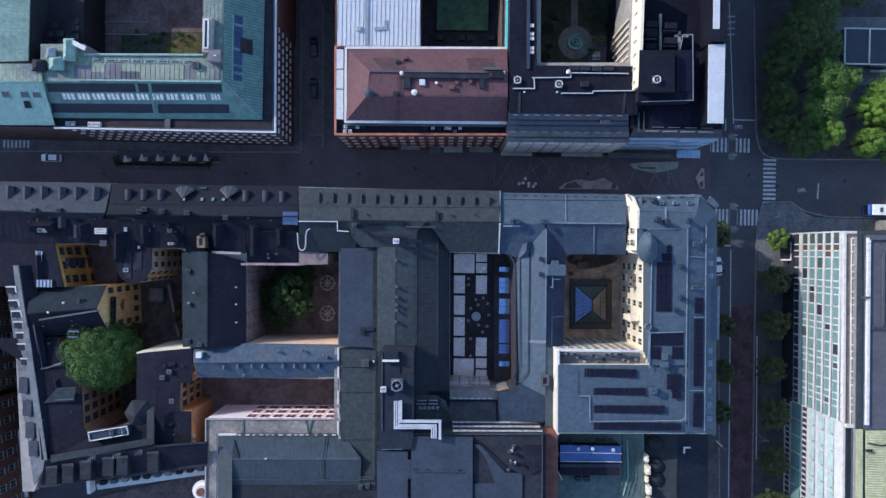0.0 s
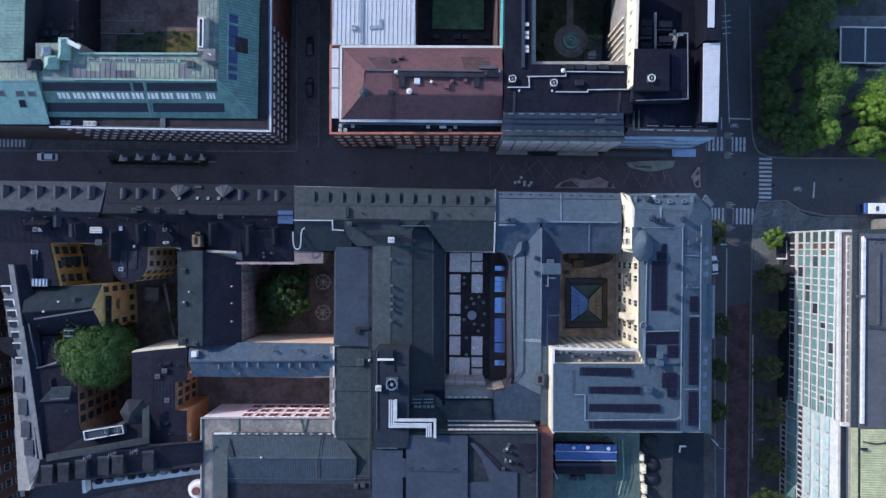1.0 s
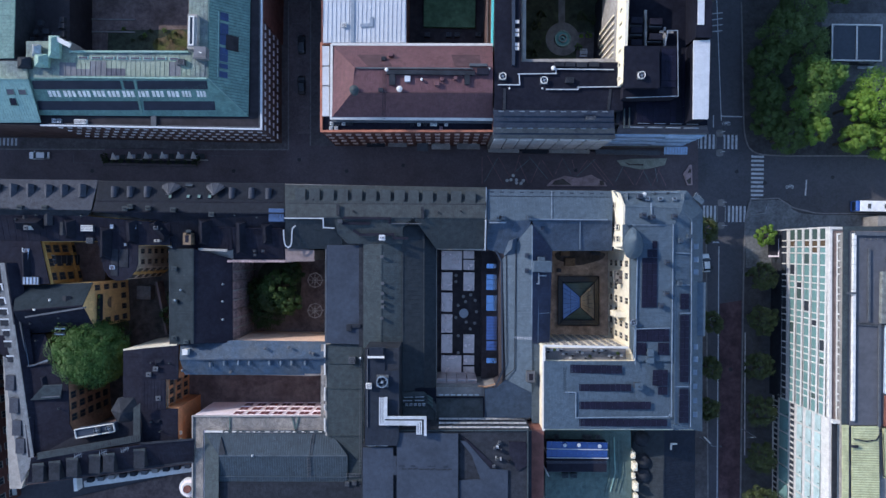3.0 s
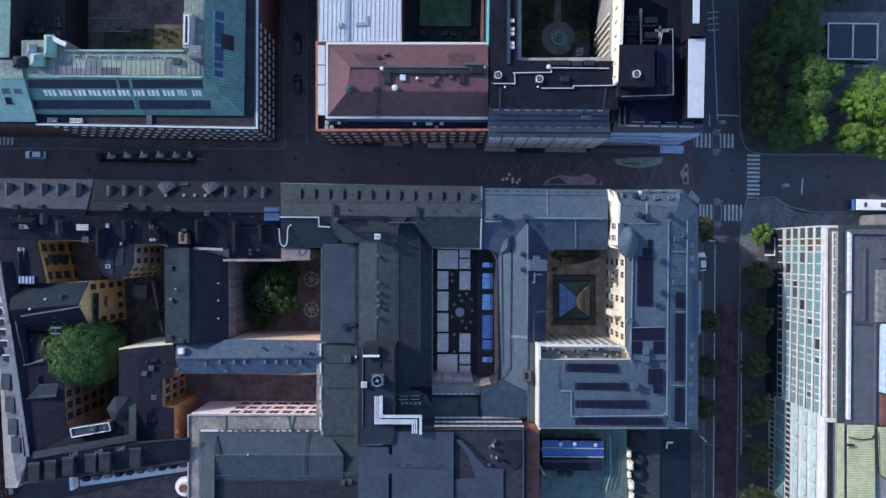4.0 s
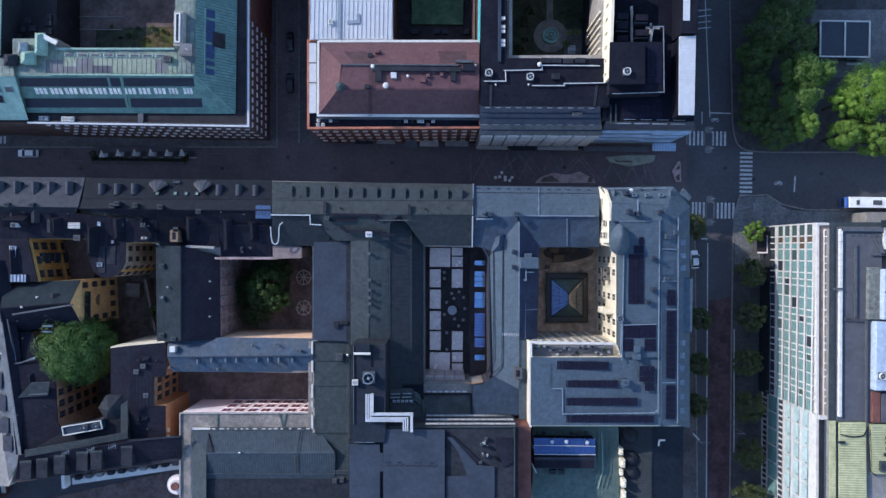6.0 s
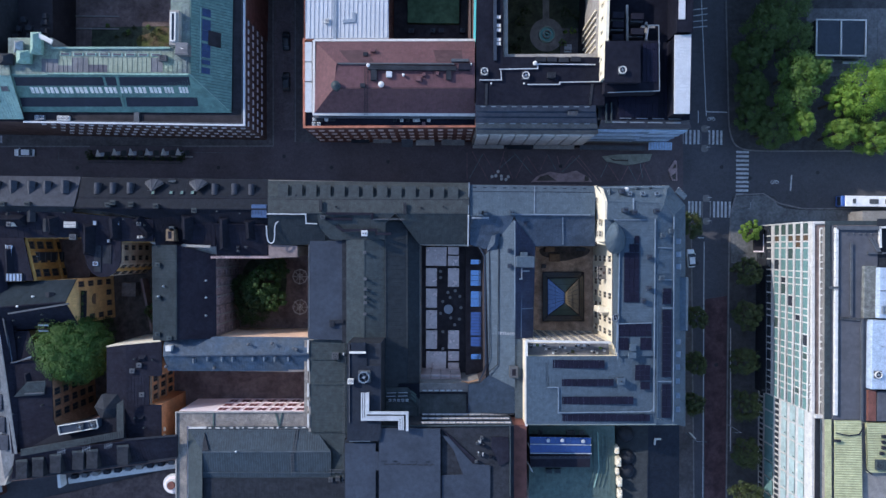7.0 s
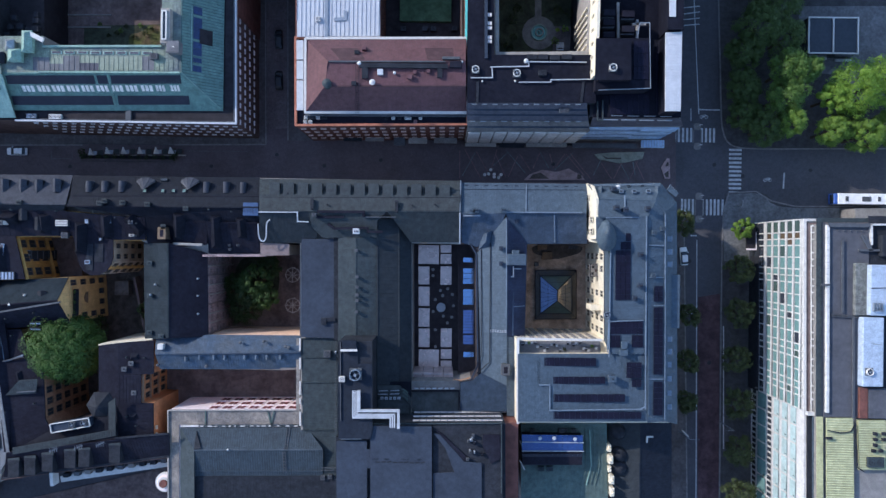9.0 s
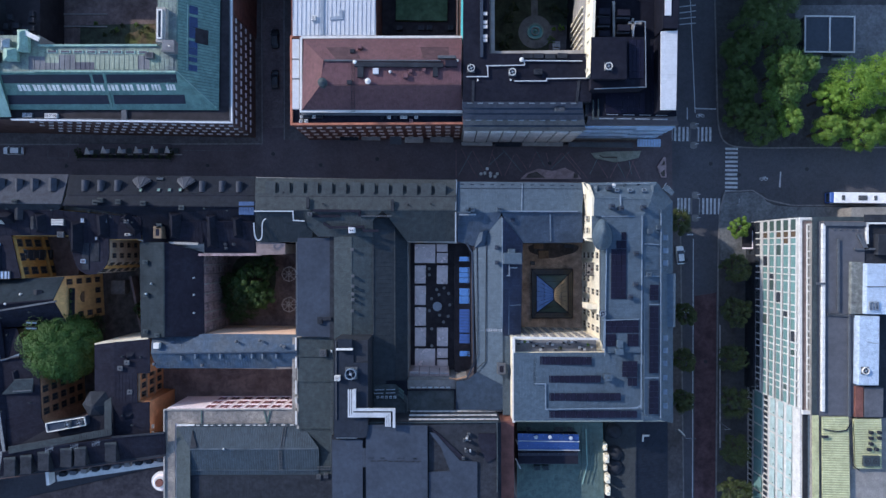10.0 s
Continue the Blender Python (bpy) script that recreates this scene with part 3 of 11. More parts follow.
def pipe_run(name, pts, w, h, m, label, category="duct", lift=0.0):
    t = thing(name, V(pts[0]), label, category)
    n = 0
    for a, b in zip(pts, pts[1:]):
        bm = bmesh.new()
        d = (V(b) - V(a)).normalized() * (w / 2 - 0.004)
        n += 1
        beam(bm, V(a) - d, V(b) + d, w, h + 0.006 * (n % 2), lift=lift + 0.003 * (n % 2))
        part("section", bm, m, t)
        if lift > 0.05:
            for k in range(max(2, int((V(b) - V(a)).length / 3) + 1)):
                q = V(a).lerp(V(b), (k + 0.5) / max(2, int((V(b) - V(a)).length / 3) + 1))
                bm = bmesh.new()
                box(bm, q.x - 0.05, q.y - 0.05, q.z - 0.35, q.x + 0.05, q.y + 0.05, q.z + lift + 0.01)
                part("bracket", bm, m, t)
    return t


def leaf_cloud(bm, c, rx, ry, rz, n, size, rnd, clumps=26):
    """Many small leaf cards gathered in clumps over an uneven crown."""
    cl = []
    for i in range(clumps):
        z = 1 - 1.5 * (i + 0.5) / clumps
        a = i * 2.39996 + rnd.uniform(-0.3, 0.3)
        k = math.sqrt(max(0.0, 1 - z * z)) * rnd.uniform(0.62, 1.02)
        cl.append((Vector((math.cos(a) * k, math.sin(a) * k, z * rnd.uniform(0.6, 1.0))), rnd.uniform(0.14, 0.29)))
    for i in range(n):
        q, r = cl[i % clumps]
        while True:
            s = Vector((rnd.uniform(-1, 1), rnd.uniform(-1, 1), rnd.uniform(-1, 1)))
            if 0.1 < s.length < 1:
                break
        s = s.normalized() * s.length ** 0.4
        p = q + s * r * (1.0 if i % 5 else 1.45)
        p = Vector((c[0] + p.x * rx, c[1] + p.y * ry, c[2] + p.z * rz))
        nn = (s + Vector((rnd.gauss(0, .34), rnd.gauss(0, .34), rnd.gauss(0.4, .34)))).normalized()
        t = nn.orthogonal().normalized()
        t = Matrix.Rotation(rnd.uniform(0, 6.28), 3, nn) @ t
        k = size * rnd.uniform(0.6, 1.3)
        b = nn.cross(t)
        bm.faces.new([bm.verts.new(p + t * k * 0.5), bm.verts.new(p + b * k * 0.32), bm.verts.new(p - t * k * 0.5), bm.verts.new(p - b * k * 0.32)])


TREES = {}


def bush(p, r, m=None, label="round clipped green bush", h=None, n=240):
    rnd = random.Random(int(abs(p[0] * 31 + p[1] * 7)))
    t = thing("bush", p, label, "bush")
    bm = bmesh.new()
    cyl(bm, (p[0], p[1], p[2] - 0.05), 0.06, r, 6)
    part("stem", bm, BARK, t)
    bm = bmesh.new()
    leaf_cloud(bm, (p[0], p[1], p[2] + (h or r) * 0.8), r * 0.8, r * 0.8, (h or r) * 0.7, n, 0.28, rnd, 10)
    part("foliage", bm, m or LEAF, t)


def tree(p, r, top, m=None, label="leafy green street tree", variant=0, group="street trees", n=2600, leaf=0.36):
    """p: the foot of its trunk; r: the crown's radius; top: its height."""
    m = m or LEAF
    key = (round(r, 1), top, m.name, variant)
    if key not in TREES:
        rnd = random.Random(17 * variant + int(r * 10))
        bm = bmesh.new()
        zc, rz = top * 0.64, top * 0.36
        cyl(bm, (0, 0, -0.1), 0.035 * top * 0.7, top * 0.45, 9, 0.018 * top)
        limbs = []
        for i in range(9):
            a, up = i * 0.7 + rnd.uniform(-.2, .2), rnd.uniform(0.5, 0.85)
            limbs.append((Vector((0, 0, top * rnd.uniform(0.28, 0.45))), Vector((math.cos(a) * r * .7, math.sin(a) * r * .7, top * up))))
        for a, b in limbs:
            beam(bm, a, b, 0.16, 0.16)
        tm = finish(bm, BARK, Vector((0, 0, 0)))
        bm = bmesh.new()
        leaf_cloud(bm, (0, 0, zc), r * 0.86, r * 0.86, rz * 0.85, n, leaf, rnd, clumps=int(9 * r) if r < 7 else 260)
        me = bpy.data.meshes.new("crown")
        bm.to_mesh(me)
        bm.free()
        me.materials.append(m)
        TREES[key] = (tm, me)
    tm, cm = TREES[key]
    t = thing("tree", p, label, "tree", group)
    t.rotation_euler = (0, 0, variant * 1.3)
    for nm, me in (("trunk", tm), ("crown", cm)):
        new(nm, me).parent = t
    return t

# ---- ground, streets ----
PAVEM = mat("sun_paled_slabs", (0.165, 0.17, 0.175), 0.85, var=0.35, scale=0.3, grain=2.0)


def sheet(name, pts, m, z0, z1, label, category="", kind="structure"):
    bm = bmesh.new()
    prism(bm, ccw([(p[0], p[1], z1) for p in pts]), z0)
    c = sum((V((p[0], p[1], z0)) for p in pts), Vector((0, 0, 0))) / len(pts)
    ob = new(name, finish(bm, m, c))
    ob.location = c
    return tagged(ob, label, category, kind=kind)


bm = bmesh.new()
slab(bm, [(-2500, -2500, 0), (2500, -2500, 0), (2500, 2500, 0), (-2500, 2500, 0)], 1.0)
tagged(new("ground", finish(bm, ASPHALT, Vector((0, 0, 0)))), "dark grey asphalt city ground", "ground", kind="structure")
sheet("road_1", [(-146.54, 26.67, 0), (58.87, 29.72, 0), (59.11, 13.25, 0), (-146.30, 10.88, 0)], COBBLE, -0.2, 0.03, "dark reddish-brown paved shopping street", "road")
CURVE_S = smooth([(70.29, -2.80, 0), (70.5, 12.9, 0), (72.1, 13.7, 0), (80.3, 14.0, 0), (82.5, 10.9, 0), (88.61, 10.44, 0)], 1, False)
CURVE_N = smooth([(69.60, 35.02, 0), (69.84, 28.27, 0), (71.92, 24.24, 0), (79.63, 24.09, 0)], 3, False)
# paler, warmer street colour puts in light bounced between the fronts
LITSTREET = mat("bounce_paled_street", (0.165, 0.138, 0.14), 0.85, var=0.35, scale=0.3, grain=3.0)
sheet("road_2", [(-39.7, 86.0, 0), (-34.9, 86.1, 0), (-34.0, 27.6, 0), (-38.8, 27.4, 0)], LITSTREET, -0.2, 0.04, "brown-grey narrow street paled to imitate bounced light", "road")
sheet("pavement_1", CURVE_S + [(137.26, 11.16, 0), (137.35, 4.95, 0), (90.02, -87.59, 0), (70.57, -87.86, 0)], DIRT, -0.2, 0.12, "dark pavement beside the white office building", "pavement")
sheet("pavement_2", [(68.30, 87.70, 0)] + CURVE_N + [(137.07, 24.94, 0), (136.16, 88.73, 0)], DIRT, -0.2, 0.12, "dark gravel pavement along the park", "pavement")
sheet("pavement_3", [(42.67, 10.03, 0), (59.15, 10.28, 0), (61.08, 7.60, 0), (63.01, -87.97, 0), (44.11, -88.24, 0)], PAVE, -0.2, 0.12, "pavement along the blue-roofed corner building", "pavement")
sheet("pavement_4", [(45.60, 87.36, 0), (58.57, 87.55, 0), (59.42, 29.19, 0), (46.46, 28.46, 0)], PAVE, -0.2, 0.12, "pavement beside the dark corner building", "pavement")
sheet("pavement_5", [(-44.88, 85.99, 0), (-39.89, 86.06, 0), (-38.96, 23.68, 0), (-146.47, 22.08, 0), (-146.55, 27.07, 0), (-44.01, 27.25, 0)], PAVE, -0.2, 0.12, "pavement round the green-roofed building", "pavement")
sheet("pavement_6", [(-34.62, 86.14, 0), (-25.98, 86.27, 0), (-25.07, 24.83, 0), (-33.71, 24.70, 0)], PAVE, -0.2, 0.12, "pavement beside the red-roofed building", "pavement")
# pale corner slabs, run on south so their colour brightens the sunlit wedge
sheet("pavement_7", smooth([(70.55, 6.66, 0), (70.9, 12.6, 0), (72.3, 13.3, 0), (80.0, 13.6, 0), (82.1, 10.6, 0), (87.26, 10.1, 0)], 1, False) + [(137.27, 10.75, 0), (137.31, 7.65, 0), (79.47, 6.52, 0), (76.63, -2.70, 0), (70.69, -2.79, 0)], PAVEM, 0.05, 0.13, "pale corner slab pavement with a sun patch in its colour", "pavement")
sheet("red_lane", [(64.68, -11.5, 0), (69.92, -10.6, 0), (70.30, -87.87, 0), (65.44, -87.94, 0)], REDLANE, -0.1, 0.012, "dull reddish-brown paved side street lane", "road")
sheet("park_lawn", [(75.33, 87.81, 0), (76.48, 26.34, 0), (137.04, 26.83, 0), (136.16, 88.73, 0)], DIRT, -0.1, 0.17, "dark shaded park ground under the trees", "lawn")
sheet("park_path", [(87.92, 58.26, 0), (123.06, 58.79, 0), (123.29, 42.58, 0), (88.15, 42.05, 0)], PAVEL, -0.1, 0.19, "grey slab path in the park", "path")

# kerb stones as pieces under their pavement
def kerb(parent, a, b, step=2.0):
    a, b = V(a), V(b)
    n = max(1, int((b - a).length / step))
    L = (b - a).length / n
    o = origin(parent)
    me = shared(("kerb", round(L, 2)), lambda q: box(q, 0.01, -0.16, -0.1, L - 0.01, 0.16, 0.15), KERB)
    for i in range(n):
        k = new("kerb_stone", me)
        k.parent = parent
        p = a.lerp(b, i / n)
        k.location = Vector((p.x, p.y, 0)) - o
        k.rotation_euler = (0, 0, math.atan2((b - a).y, (b - a).x))


for nm, a, b in (("pavement_1", (70.21, 2.33, 0), (70.38, -74.37, 0)), ("pavement_1", (88.61, 10.44, 0), (123.75, 10.96, 0)), ("pavement_2", (68.69, 60.68, 0), (69.60, 35.02, 0)), ("pavement_2", (79.63, 24.09, 0), (110.03, 24.54, 0)),
                 ("pavement_3", (61.08, 7.60, 0), (62.62, -60.98, 0)), ("pavement_4", (58.96, 60.53, 0), (59.42, 29.19, 0)), ("pavement_5", (-39.49, 59.05, 0), (-38.96, 23.68, 0)),
                 ("pavement_5", (-38.96, 23.68, 0), (-119.50, 22.48, 0)), ("pavement_6", (-34.22, 59.13, 0), (-33.71, 24.70, 0))):
    kerb(bpy.data.objects[nm], a, b)
for nm, c in (("pavement_1", CURVE_S), ("pavement_2", CURVE_N)):
    for a, b in zip(c[::2], c[2::2] + [c[-1]]):
        if (V(b) - V(a)).length > 0.3:
            kerb(bpy.data.objects[nm], a, b)


def crossing(label, quads):
    t = thing("zebra_crossing", quads[0][0], label, "zebra crossing", kind="structure")
    for q in quads:
        bm = bmesh.new()
        prism(bm, ccw([(p[0], p[1], 0.016) for p in q]), -0.05)
        part("stripe", bm, PAINT, t)


crossing("white zebra crossing over the wide side street",
         [[(x0, y0, 0), (x1, y0, 0), (x1, y0 - 0.52, 0), (x0, y0 - 0.52, 0)] for y0 in [24.05 - 1.02 * i for i in range(11)] for x0, x1 in [(71.7, 74.7)]])
crossing("white zebra crossing beside a traffic island",
         [[(x0, 8.1, 0), (x0 + 0.5, 8.1, 0), (x0 + 0.5, 11.9, 0), (x0, 11.9, 0)] for x0 in (60.35, 61.15, 62.0, 62.95, 65.25, 66.3, 67.25, 68.15, 69.05, 70.05, 70.85)])
crossing("white zebra crossing with worn stripes",
         [[(x0, 25.5, 0), (x0 + 0.5, 25.5, 0), (x0 + 0.5, 28.9, 0), (x0, 28.9, 0)] for x0 in (56.5, 57.5, 58.5, 59.4, 60.4, 61.4, 62.35, 64.9, 65.9, 66.85, 67.8)])


t = thing("zebra_crossing", (-107, 24.4, 0.12), "worn white zebra crossing at the side street", "zebra crossing", kind="structure")
for k in range(7):
    bm = bmesh.new()
    box(bm, -109.9 + 0.95 * k, 23.55, 0.05, -109.4 + 0.95 * k, 25.3, 0.136)
    part("stripe", bm, PAINT, t)


def line(a, b, w, label="thin white painted lane line"):
    bm = bmesh.new()
    beam(bm, (a[0], a[1], 0.004), (b[0], b[1], 0.004), w, 0.012)
    return solid("lane_line", bm, PAINT, label, "road marking", kind="structure")


line((64.27, 2.25, 0), (64.78, -60.95, 0), 0.22)
line((84.98, 18.49, 0), (84.76, 14.71, 0), 0.35, "short white stop line")
line((62.71, 63.29, 0), (64.37, 32.24, 0), 0.2)
line((62.77, 3.17, 0), (64.25, 3.19, 0), 0.3, "short white stop line")
line((64.22, 33.32, 0), (69.36, 33.26, 0), 0.3, "white stop line before the crossing")
line((62.46, 33.56, 0), (62.50, 30.59, 0), 0.2)
for a, b in (((60.22, 57.58, 0), (64.27, 58.06, 0)), ((60.25, 56.09, 0), (64.29, 56.71, 0)), ((60.27, 54.74, 0), (64.32, 55.22, 0)), ((60.29, 53.35, 0), (64.34, 53.78, 0))):
    line(a, b, 0.25, "white painted parking hatch line")

for a, b in (((-90.2, 19.7), (-90.2, 21.6)), ((-90.2, 19.7), (-85.3, 19.75)), ((-85.3, 19.75), (-85.3, 21.4)), ((-58.4, 21.9), (-43.5, 22.0))):
    bm = bmesh.new()
    beam(bm, (a[0], a[1], 0.028), (b[0], b[1], 0.028), 0.12, 0.012)
    solid("painted_line", bm, PAVEL, "faint worn line painted on the paved street", "road marking", kind="structure")
# pale kerb along the row of street trees
KERBL = mat("pale_worn_kerb", (0.52, 0.49, 0.48), 0.8, var=0.4, scale=1.2)
for k in range(14):
    p, q = V((70.8, -18.31, 0.1)), V((71.15, -47.72, 0.1))
    a, b = p.lerp(q, k / 14), p.lerp(q, (k + 0.97) / 14)
    bm = bmesh.new()
    beam(bm, a, b, 0.24, 0.09)
    solid("kerb_stone", bm, KERBL, "pale worn granite kerb beside the street trees", "kerb", kind="structure")
# traffic islands
def island(p, rx, ry, label):
    t = thing("traffic_island", (p[0], p[1], 0), label, "traffic island")
    bm = bmesh.new()
    n = 18
    pts = [(p[0] + rx * math.copysign(abs(math.cos(i * 2 * math.pi / n)) ** 0.6, math.cos(i * 2 * math.pi / n)),
            p[1] + ry * math.copysign(abs(math.sin(i * 2 * math.pi / n)) ** 0.6, math.sin(i * 2 * math.pi / n)), 0.14) for i in range(n)]
    prism(bm, pts, -0.1)
    part("kerb", bm, KERB, t)
    bm = bmesh.new()
    prism(bm, [(p[0] + (q[0] - p[0]) * 0.7, p[1] + (q[1] - p[1]) * 0.7, 0.16) for q in pts], -0.05)
    part("paving", bm, STONE, t)
    bm = bmesh.new()
    cyl(bm, (p[0], p[1], 0.1), 0.05, 2.4, 8)
    part("sign_post", bm, STEEL, t)
    bm = bmesh.new()
    box(bm, p[0] - 0.3, p[1] - 0.04, 2.0, p[0] + 0.3, p[1] + 0.04, 2.6)
    part("sign", bm, WHITE, t)


for q in ((64.01, 29.25, 0), (64.08, 24.55, 0), (64.62, 12.62, 0), (64.70, 7.15, 0)):
    island(q, 0.85, 0.85, "small kerbed traffic island with a sign post")
for x0, y0, x1, y1 in ((63.25, 25.4, 64.85, 28.4), (63.85, 8.0, 65.45, 11.77)):
    bm = bmesh.new()
    box(bm, x0, y0, -0.05, x1, y1, 0.05)
    for x in (x0 - 0.1, x1 + 0.1):
        box(bm, x - 0.098, y0, -0.05, x + 0.098, y1, 0.11, 1)
    solid("crossing_refuge", bm, [ASPHALT, KERB], "dark refuge strip between two traffic island ends", "traffic island", kind="structure")


def painted(name, outer, hole, m, label):
    t = thing(name, (outer[0][0], outer[0][1], 0), label, "street seating")
    bm = bmesh.new()
    prism(bm, ccw([(p[0], p[1], 0.45) for p in outer]), 0)
    part("deck", bm, m, t)
    for h in hole:
        bm = bmesh.new()
        prism(bm, ccw([(p[0], p[1], 0.456) for p in h]), 0.3)
        part("well", bm, SOIL, t)


painted("street_bench", [(22.73, 15.95, 0), (24.06, 17.32, 0), (27.01, 18.45, 0), (30.40, 17.96, 0), (33.36, 18.81, 0), (36.62, 17.10, 0), (37.18, 16.16, 0)],
        [[(23.94, 16.24, 0), (24.74, 17.20, 0), (26.62, 17.76, 0), (28.67, 16.31, 0)], [(35.42, 16.27, 0), (35.40, 17.49, 0), (36.35, 17.37, 0), (36.50, 16.42, 0)]], PINKP, "pale pink angular street bench with planting wells")
painted("street_bench", [(39.52, 22.28, 0), (43.16, 22.74, 0), (51.40, 22.99, 0), (50.88, 21.37, 0), (47.92, 20.65, 0), (45.50, 20.21, 0), (40.62, 21.08, 0)],
        [[(41.15, 22.03, 0), (42.50, 21.51, 0), (45.75, 21.56, 0), (45.75, 21.15, 0), (42.24, 21.17, 0)]], SAGEP, "sage green wavy street bench with a planting well")
painted("street_bench", [(55.37, 19.27, 0), (56.82, 21.59, 0), (57.37, 21.46, 0), (57.57, 16.74, 0), (56.36, 16.72, 0)],
        [[(56.31, 19.55, 0), (56.84, 20.64, 0), (57.11, 20.51, 0), (57.12, 19.70, 0)], [(56.07, 17.80, 0), (57.14, 18.62, 0), (57.16, 17.00, 0), (56.49, 16.99, 0)]], PINKP, "pale pink pointed street bench with two wells")

# faded criss-cross lines on the shopping street
for i, (a, b) in enumerate((
        ((7.31, 22.8, 0), (7.42, 16.05, 0)),
        ((8.56, 23.04, 0), (12.51, 16.13, 0)),
        ((11.05, 22.41, 0), (8.0, 16.73, 0)),
        ((11.27, 22.64, 0), (14.05, 17.96, 0)),
        ((16.22, 23.18, 0), (14.94, 18.65, 0)),
        ((18.93, 22.55, 0), (15.38, 19.34, 0)),
        ((16.01, 21.82, 0), (18.35, 16.69, 0)),
        ((21.19, 21.69, 0), (19.03, 16.7, 0)),
        ((18.47, 22.99, 0), (23.06, 17.67, 0)),
        ((21.64, 22.14, 0), (24.41, 18.14, 0)),
        ((26.58, 22.68, 0), (24.86, 18.75, 0)),
        ((26.58, 22.68, 0), (28.68, 18.81, 0)),
        ((28.84, 22.27, 0), (29.8, 18.9, 0)),
        ((32.44, 22.33, 0), (30.24, 19.14, 0)),
        ((30.12, 18.49, 0), (34.38, 22.61, 0)),
        ((38.80, 16.32, 0), (33.71, 22.46, 0)),
        ((37.16, 17.24, 0), (32.77, 22.31, 0)),
        ((39.32, 17.28, 0), (41.16, 21.09, 0)),
        ((43.66, 16.53, 0), (41.17, 20.28, 0)),
        ((44.20, 16.54, 0), (46.30, 20.89, 0)),
        ((47.85, 16.46, 0), (45.90, 20.08, 0)),
        ((48.12, 16.46, 0), (49.94, 20.95, 0)),
        ((51.36, 16.51, 0), (49.27, 20.80, 0)),
        ((49.32, 17.43, 0), (48.73, 20.66, 0)),
)):
    bm = bmesh.new()
    beam(bm, (a[0], a[1], 0.028), (b[0], b[1], 0.028), 0.17, 0.012)
    solid("painted_line", bm, (REDP, REDP, TEALP)[i % 3], "faded criss-cross line painted on the street", "road marking", kind="structure")

# bicycle symbols and covers on the asphalt
for q in ((80.95, 16.68, 0), (65.60, 31.58, 0), (62.76, -15.06, 0)):
    bm = bmesh.new()
    for dx in (-0.55, 0.55):
        ring(bm, (q[0] + dx, q[1], 0.0), 0.42, 0.3, 0.014, 16)
    for a, b in (((-.55, 0), (-.1, .45)), ((-.1, .45), (.45, .45)), ((.55, 0), (.35, .6)), ((-.55, 0), (.05, 0)), ((.05, 0), (.45, .45)), ((.05, 0), (-.2, .6))):
        beam(bm, (q[0] + a[0], q[1] + a[1], 0.0), (q[0] + b[0], q[1] + b[1], 0.0), 0.1, 0.0145)
    solid("bicycle_symbol", bm, PAINT, "worn white bicycle symbol on the asphalt", "road marking", kind="structure")
COVER = mat("cast_iron", (0.045, 0.045, 0.05), 0.6, var=0.3)
for q in ((68.20, 20.14, 0), (74.99, 17.54, 0), (62.59, -2.91, 0), (91.19, 19.13, 0), (-11.50, 20.31, 0), (-51.97, 18.35, 0), (-85.70, 17.85, 0), (29.70, 19.84, 0), (-36.36, 21.29, 0), (-24.98, 18.76, 0), (67.53, -27.15, 0)):
    bm = bmesh.new()
    cyl(bm, (q[0], q[1], -0.02), 0.38, 0.062, 18)
    ring(bm, (q[0], q[1], 0.0), 0.46, 0.385, 0.04, 18)
    solid("manhole_cover", bm, COVER, "round dark cast-iron manhole cover in the street", "manhole cover", group="manhole covers", kind="structure")

# large grey slabs of the park path
PP = bpy.data.objects["park_path"]
o = origin(PP)
x0, y0, _ = (100.10, 36.06, 0.2)
me = shared("park_slab", lambda q: box(q, 0.03, 0.03, -0.1, 2.37, 2.37, 0.06), PAVEL)
for i in range(10):
    for k in range(9):
        sl = new("slab", me)
        sl.parent = PP
        sl.location = Vector((x0 + 2.4 * i, y0 + 2.4 * k, 0.19)) - o

# ---- green-roofed building ----
GLINT = mat("pale_window_glint", (0.66, 0.61, 0.59), 0.5, var=0.35, scale=0.6)
MANSW = mat("painted_reflection_pane", (0.78, 0.74, 0.7), 0.35, 0.0, var=0.3, scale=1.2)
GREENS = mat("dark_patina_seam", (0.085, 0.15, 0.14), 0.65, var=0.3)
PANELB = mat("dark_blue_pane", (0.028, 0.05, 0.13), 0.3, var=0.35, scale=0.5, bump=0.02)
PLUM = mat("plum_grey_felt", (0.027, 0.024, 0.029), 0.8, var=0.35, scale=0.4)
GB = building("green_roofed_building", "brick building with a patinated green copper mansard and white parapet",
              [(-111.04, 25.65, 18.2), (-40.55, 25.14, 18.2), (-41.06, 59.57, 18.2), (-56.64, 59.33, 18.2), (-56.38, 41.58, 18.2), (-81.55, 41.21, 18.2), (-81.60, 44.56, 18.2), (-93.34, 44.39, 18.2), (-93.56, 58.78, 18.2), (-111.53, 58.51, 18.2)], BROWNW)
roof(GB, [(-110.81, 25.60, 18.5), (-40.58, 25.15, 18.5), (-41.09, 59.44, 18.5), (-44.32, 59.39, 18.5), (-43.88, 29.47, 18.5), (-110.85, 28.47, 18.5)], PLUM, 0, name="terrace", label="dark flat terrace behind the parapet")
parapet(GB, [(-86.88, 25.30, 18.5), (-40.46, 25.21, 18.5), (-40.91, 59.45, 18.5)], WHITEMETAL, 0.36, 0.6, label="white metal parapet")
parapet(GB, [(-85.93, 25.73, 18.5), (-40.95, 25.62, 18.5), (-41.39, 59.44, 18.5)], GREYL, 0.15, 0.3, name="gutter")
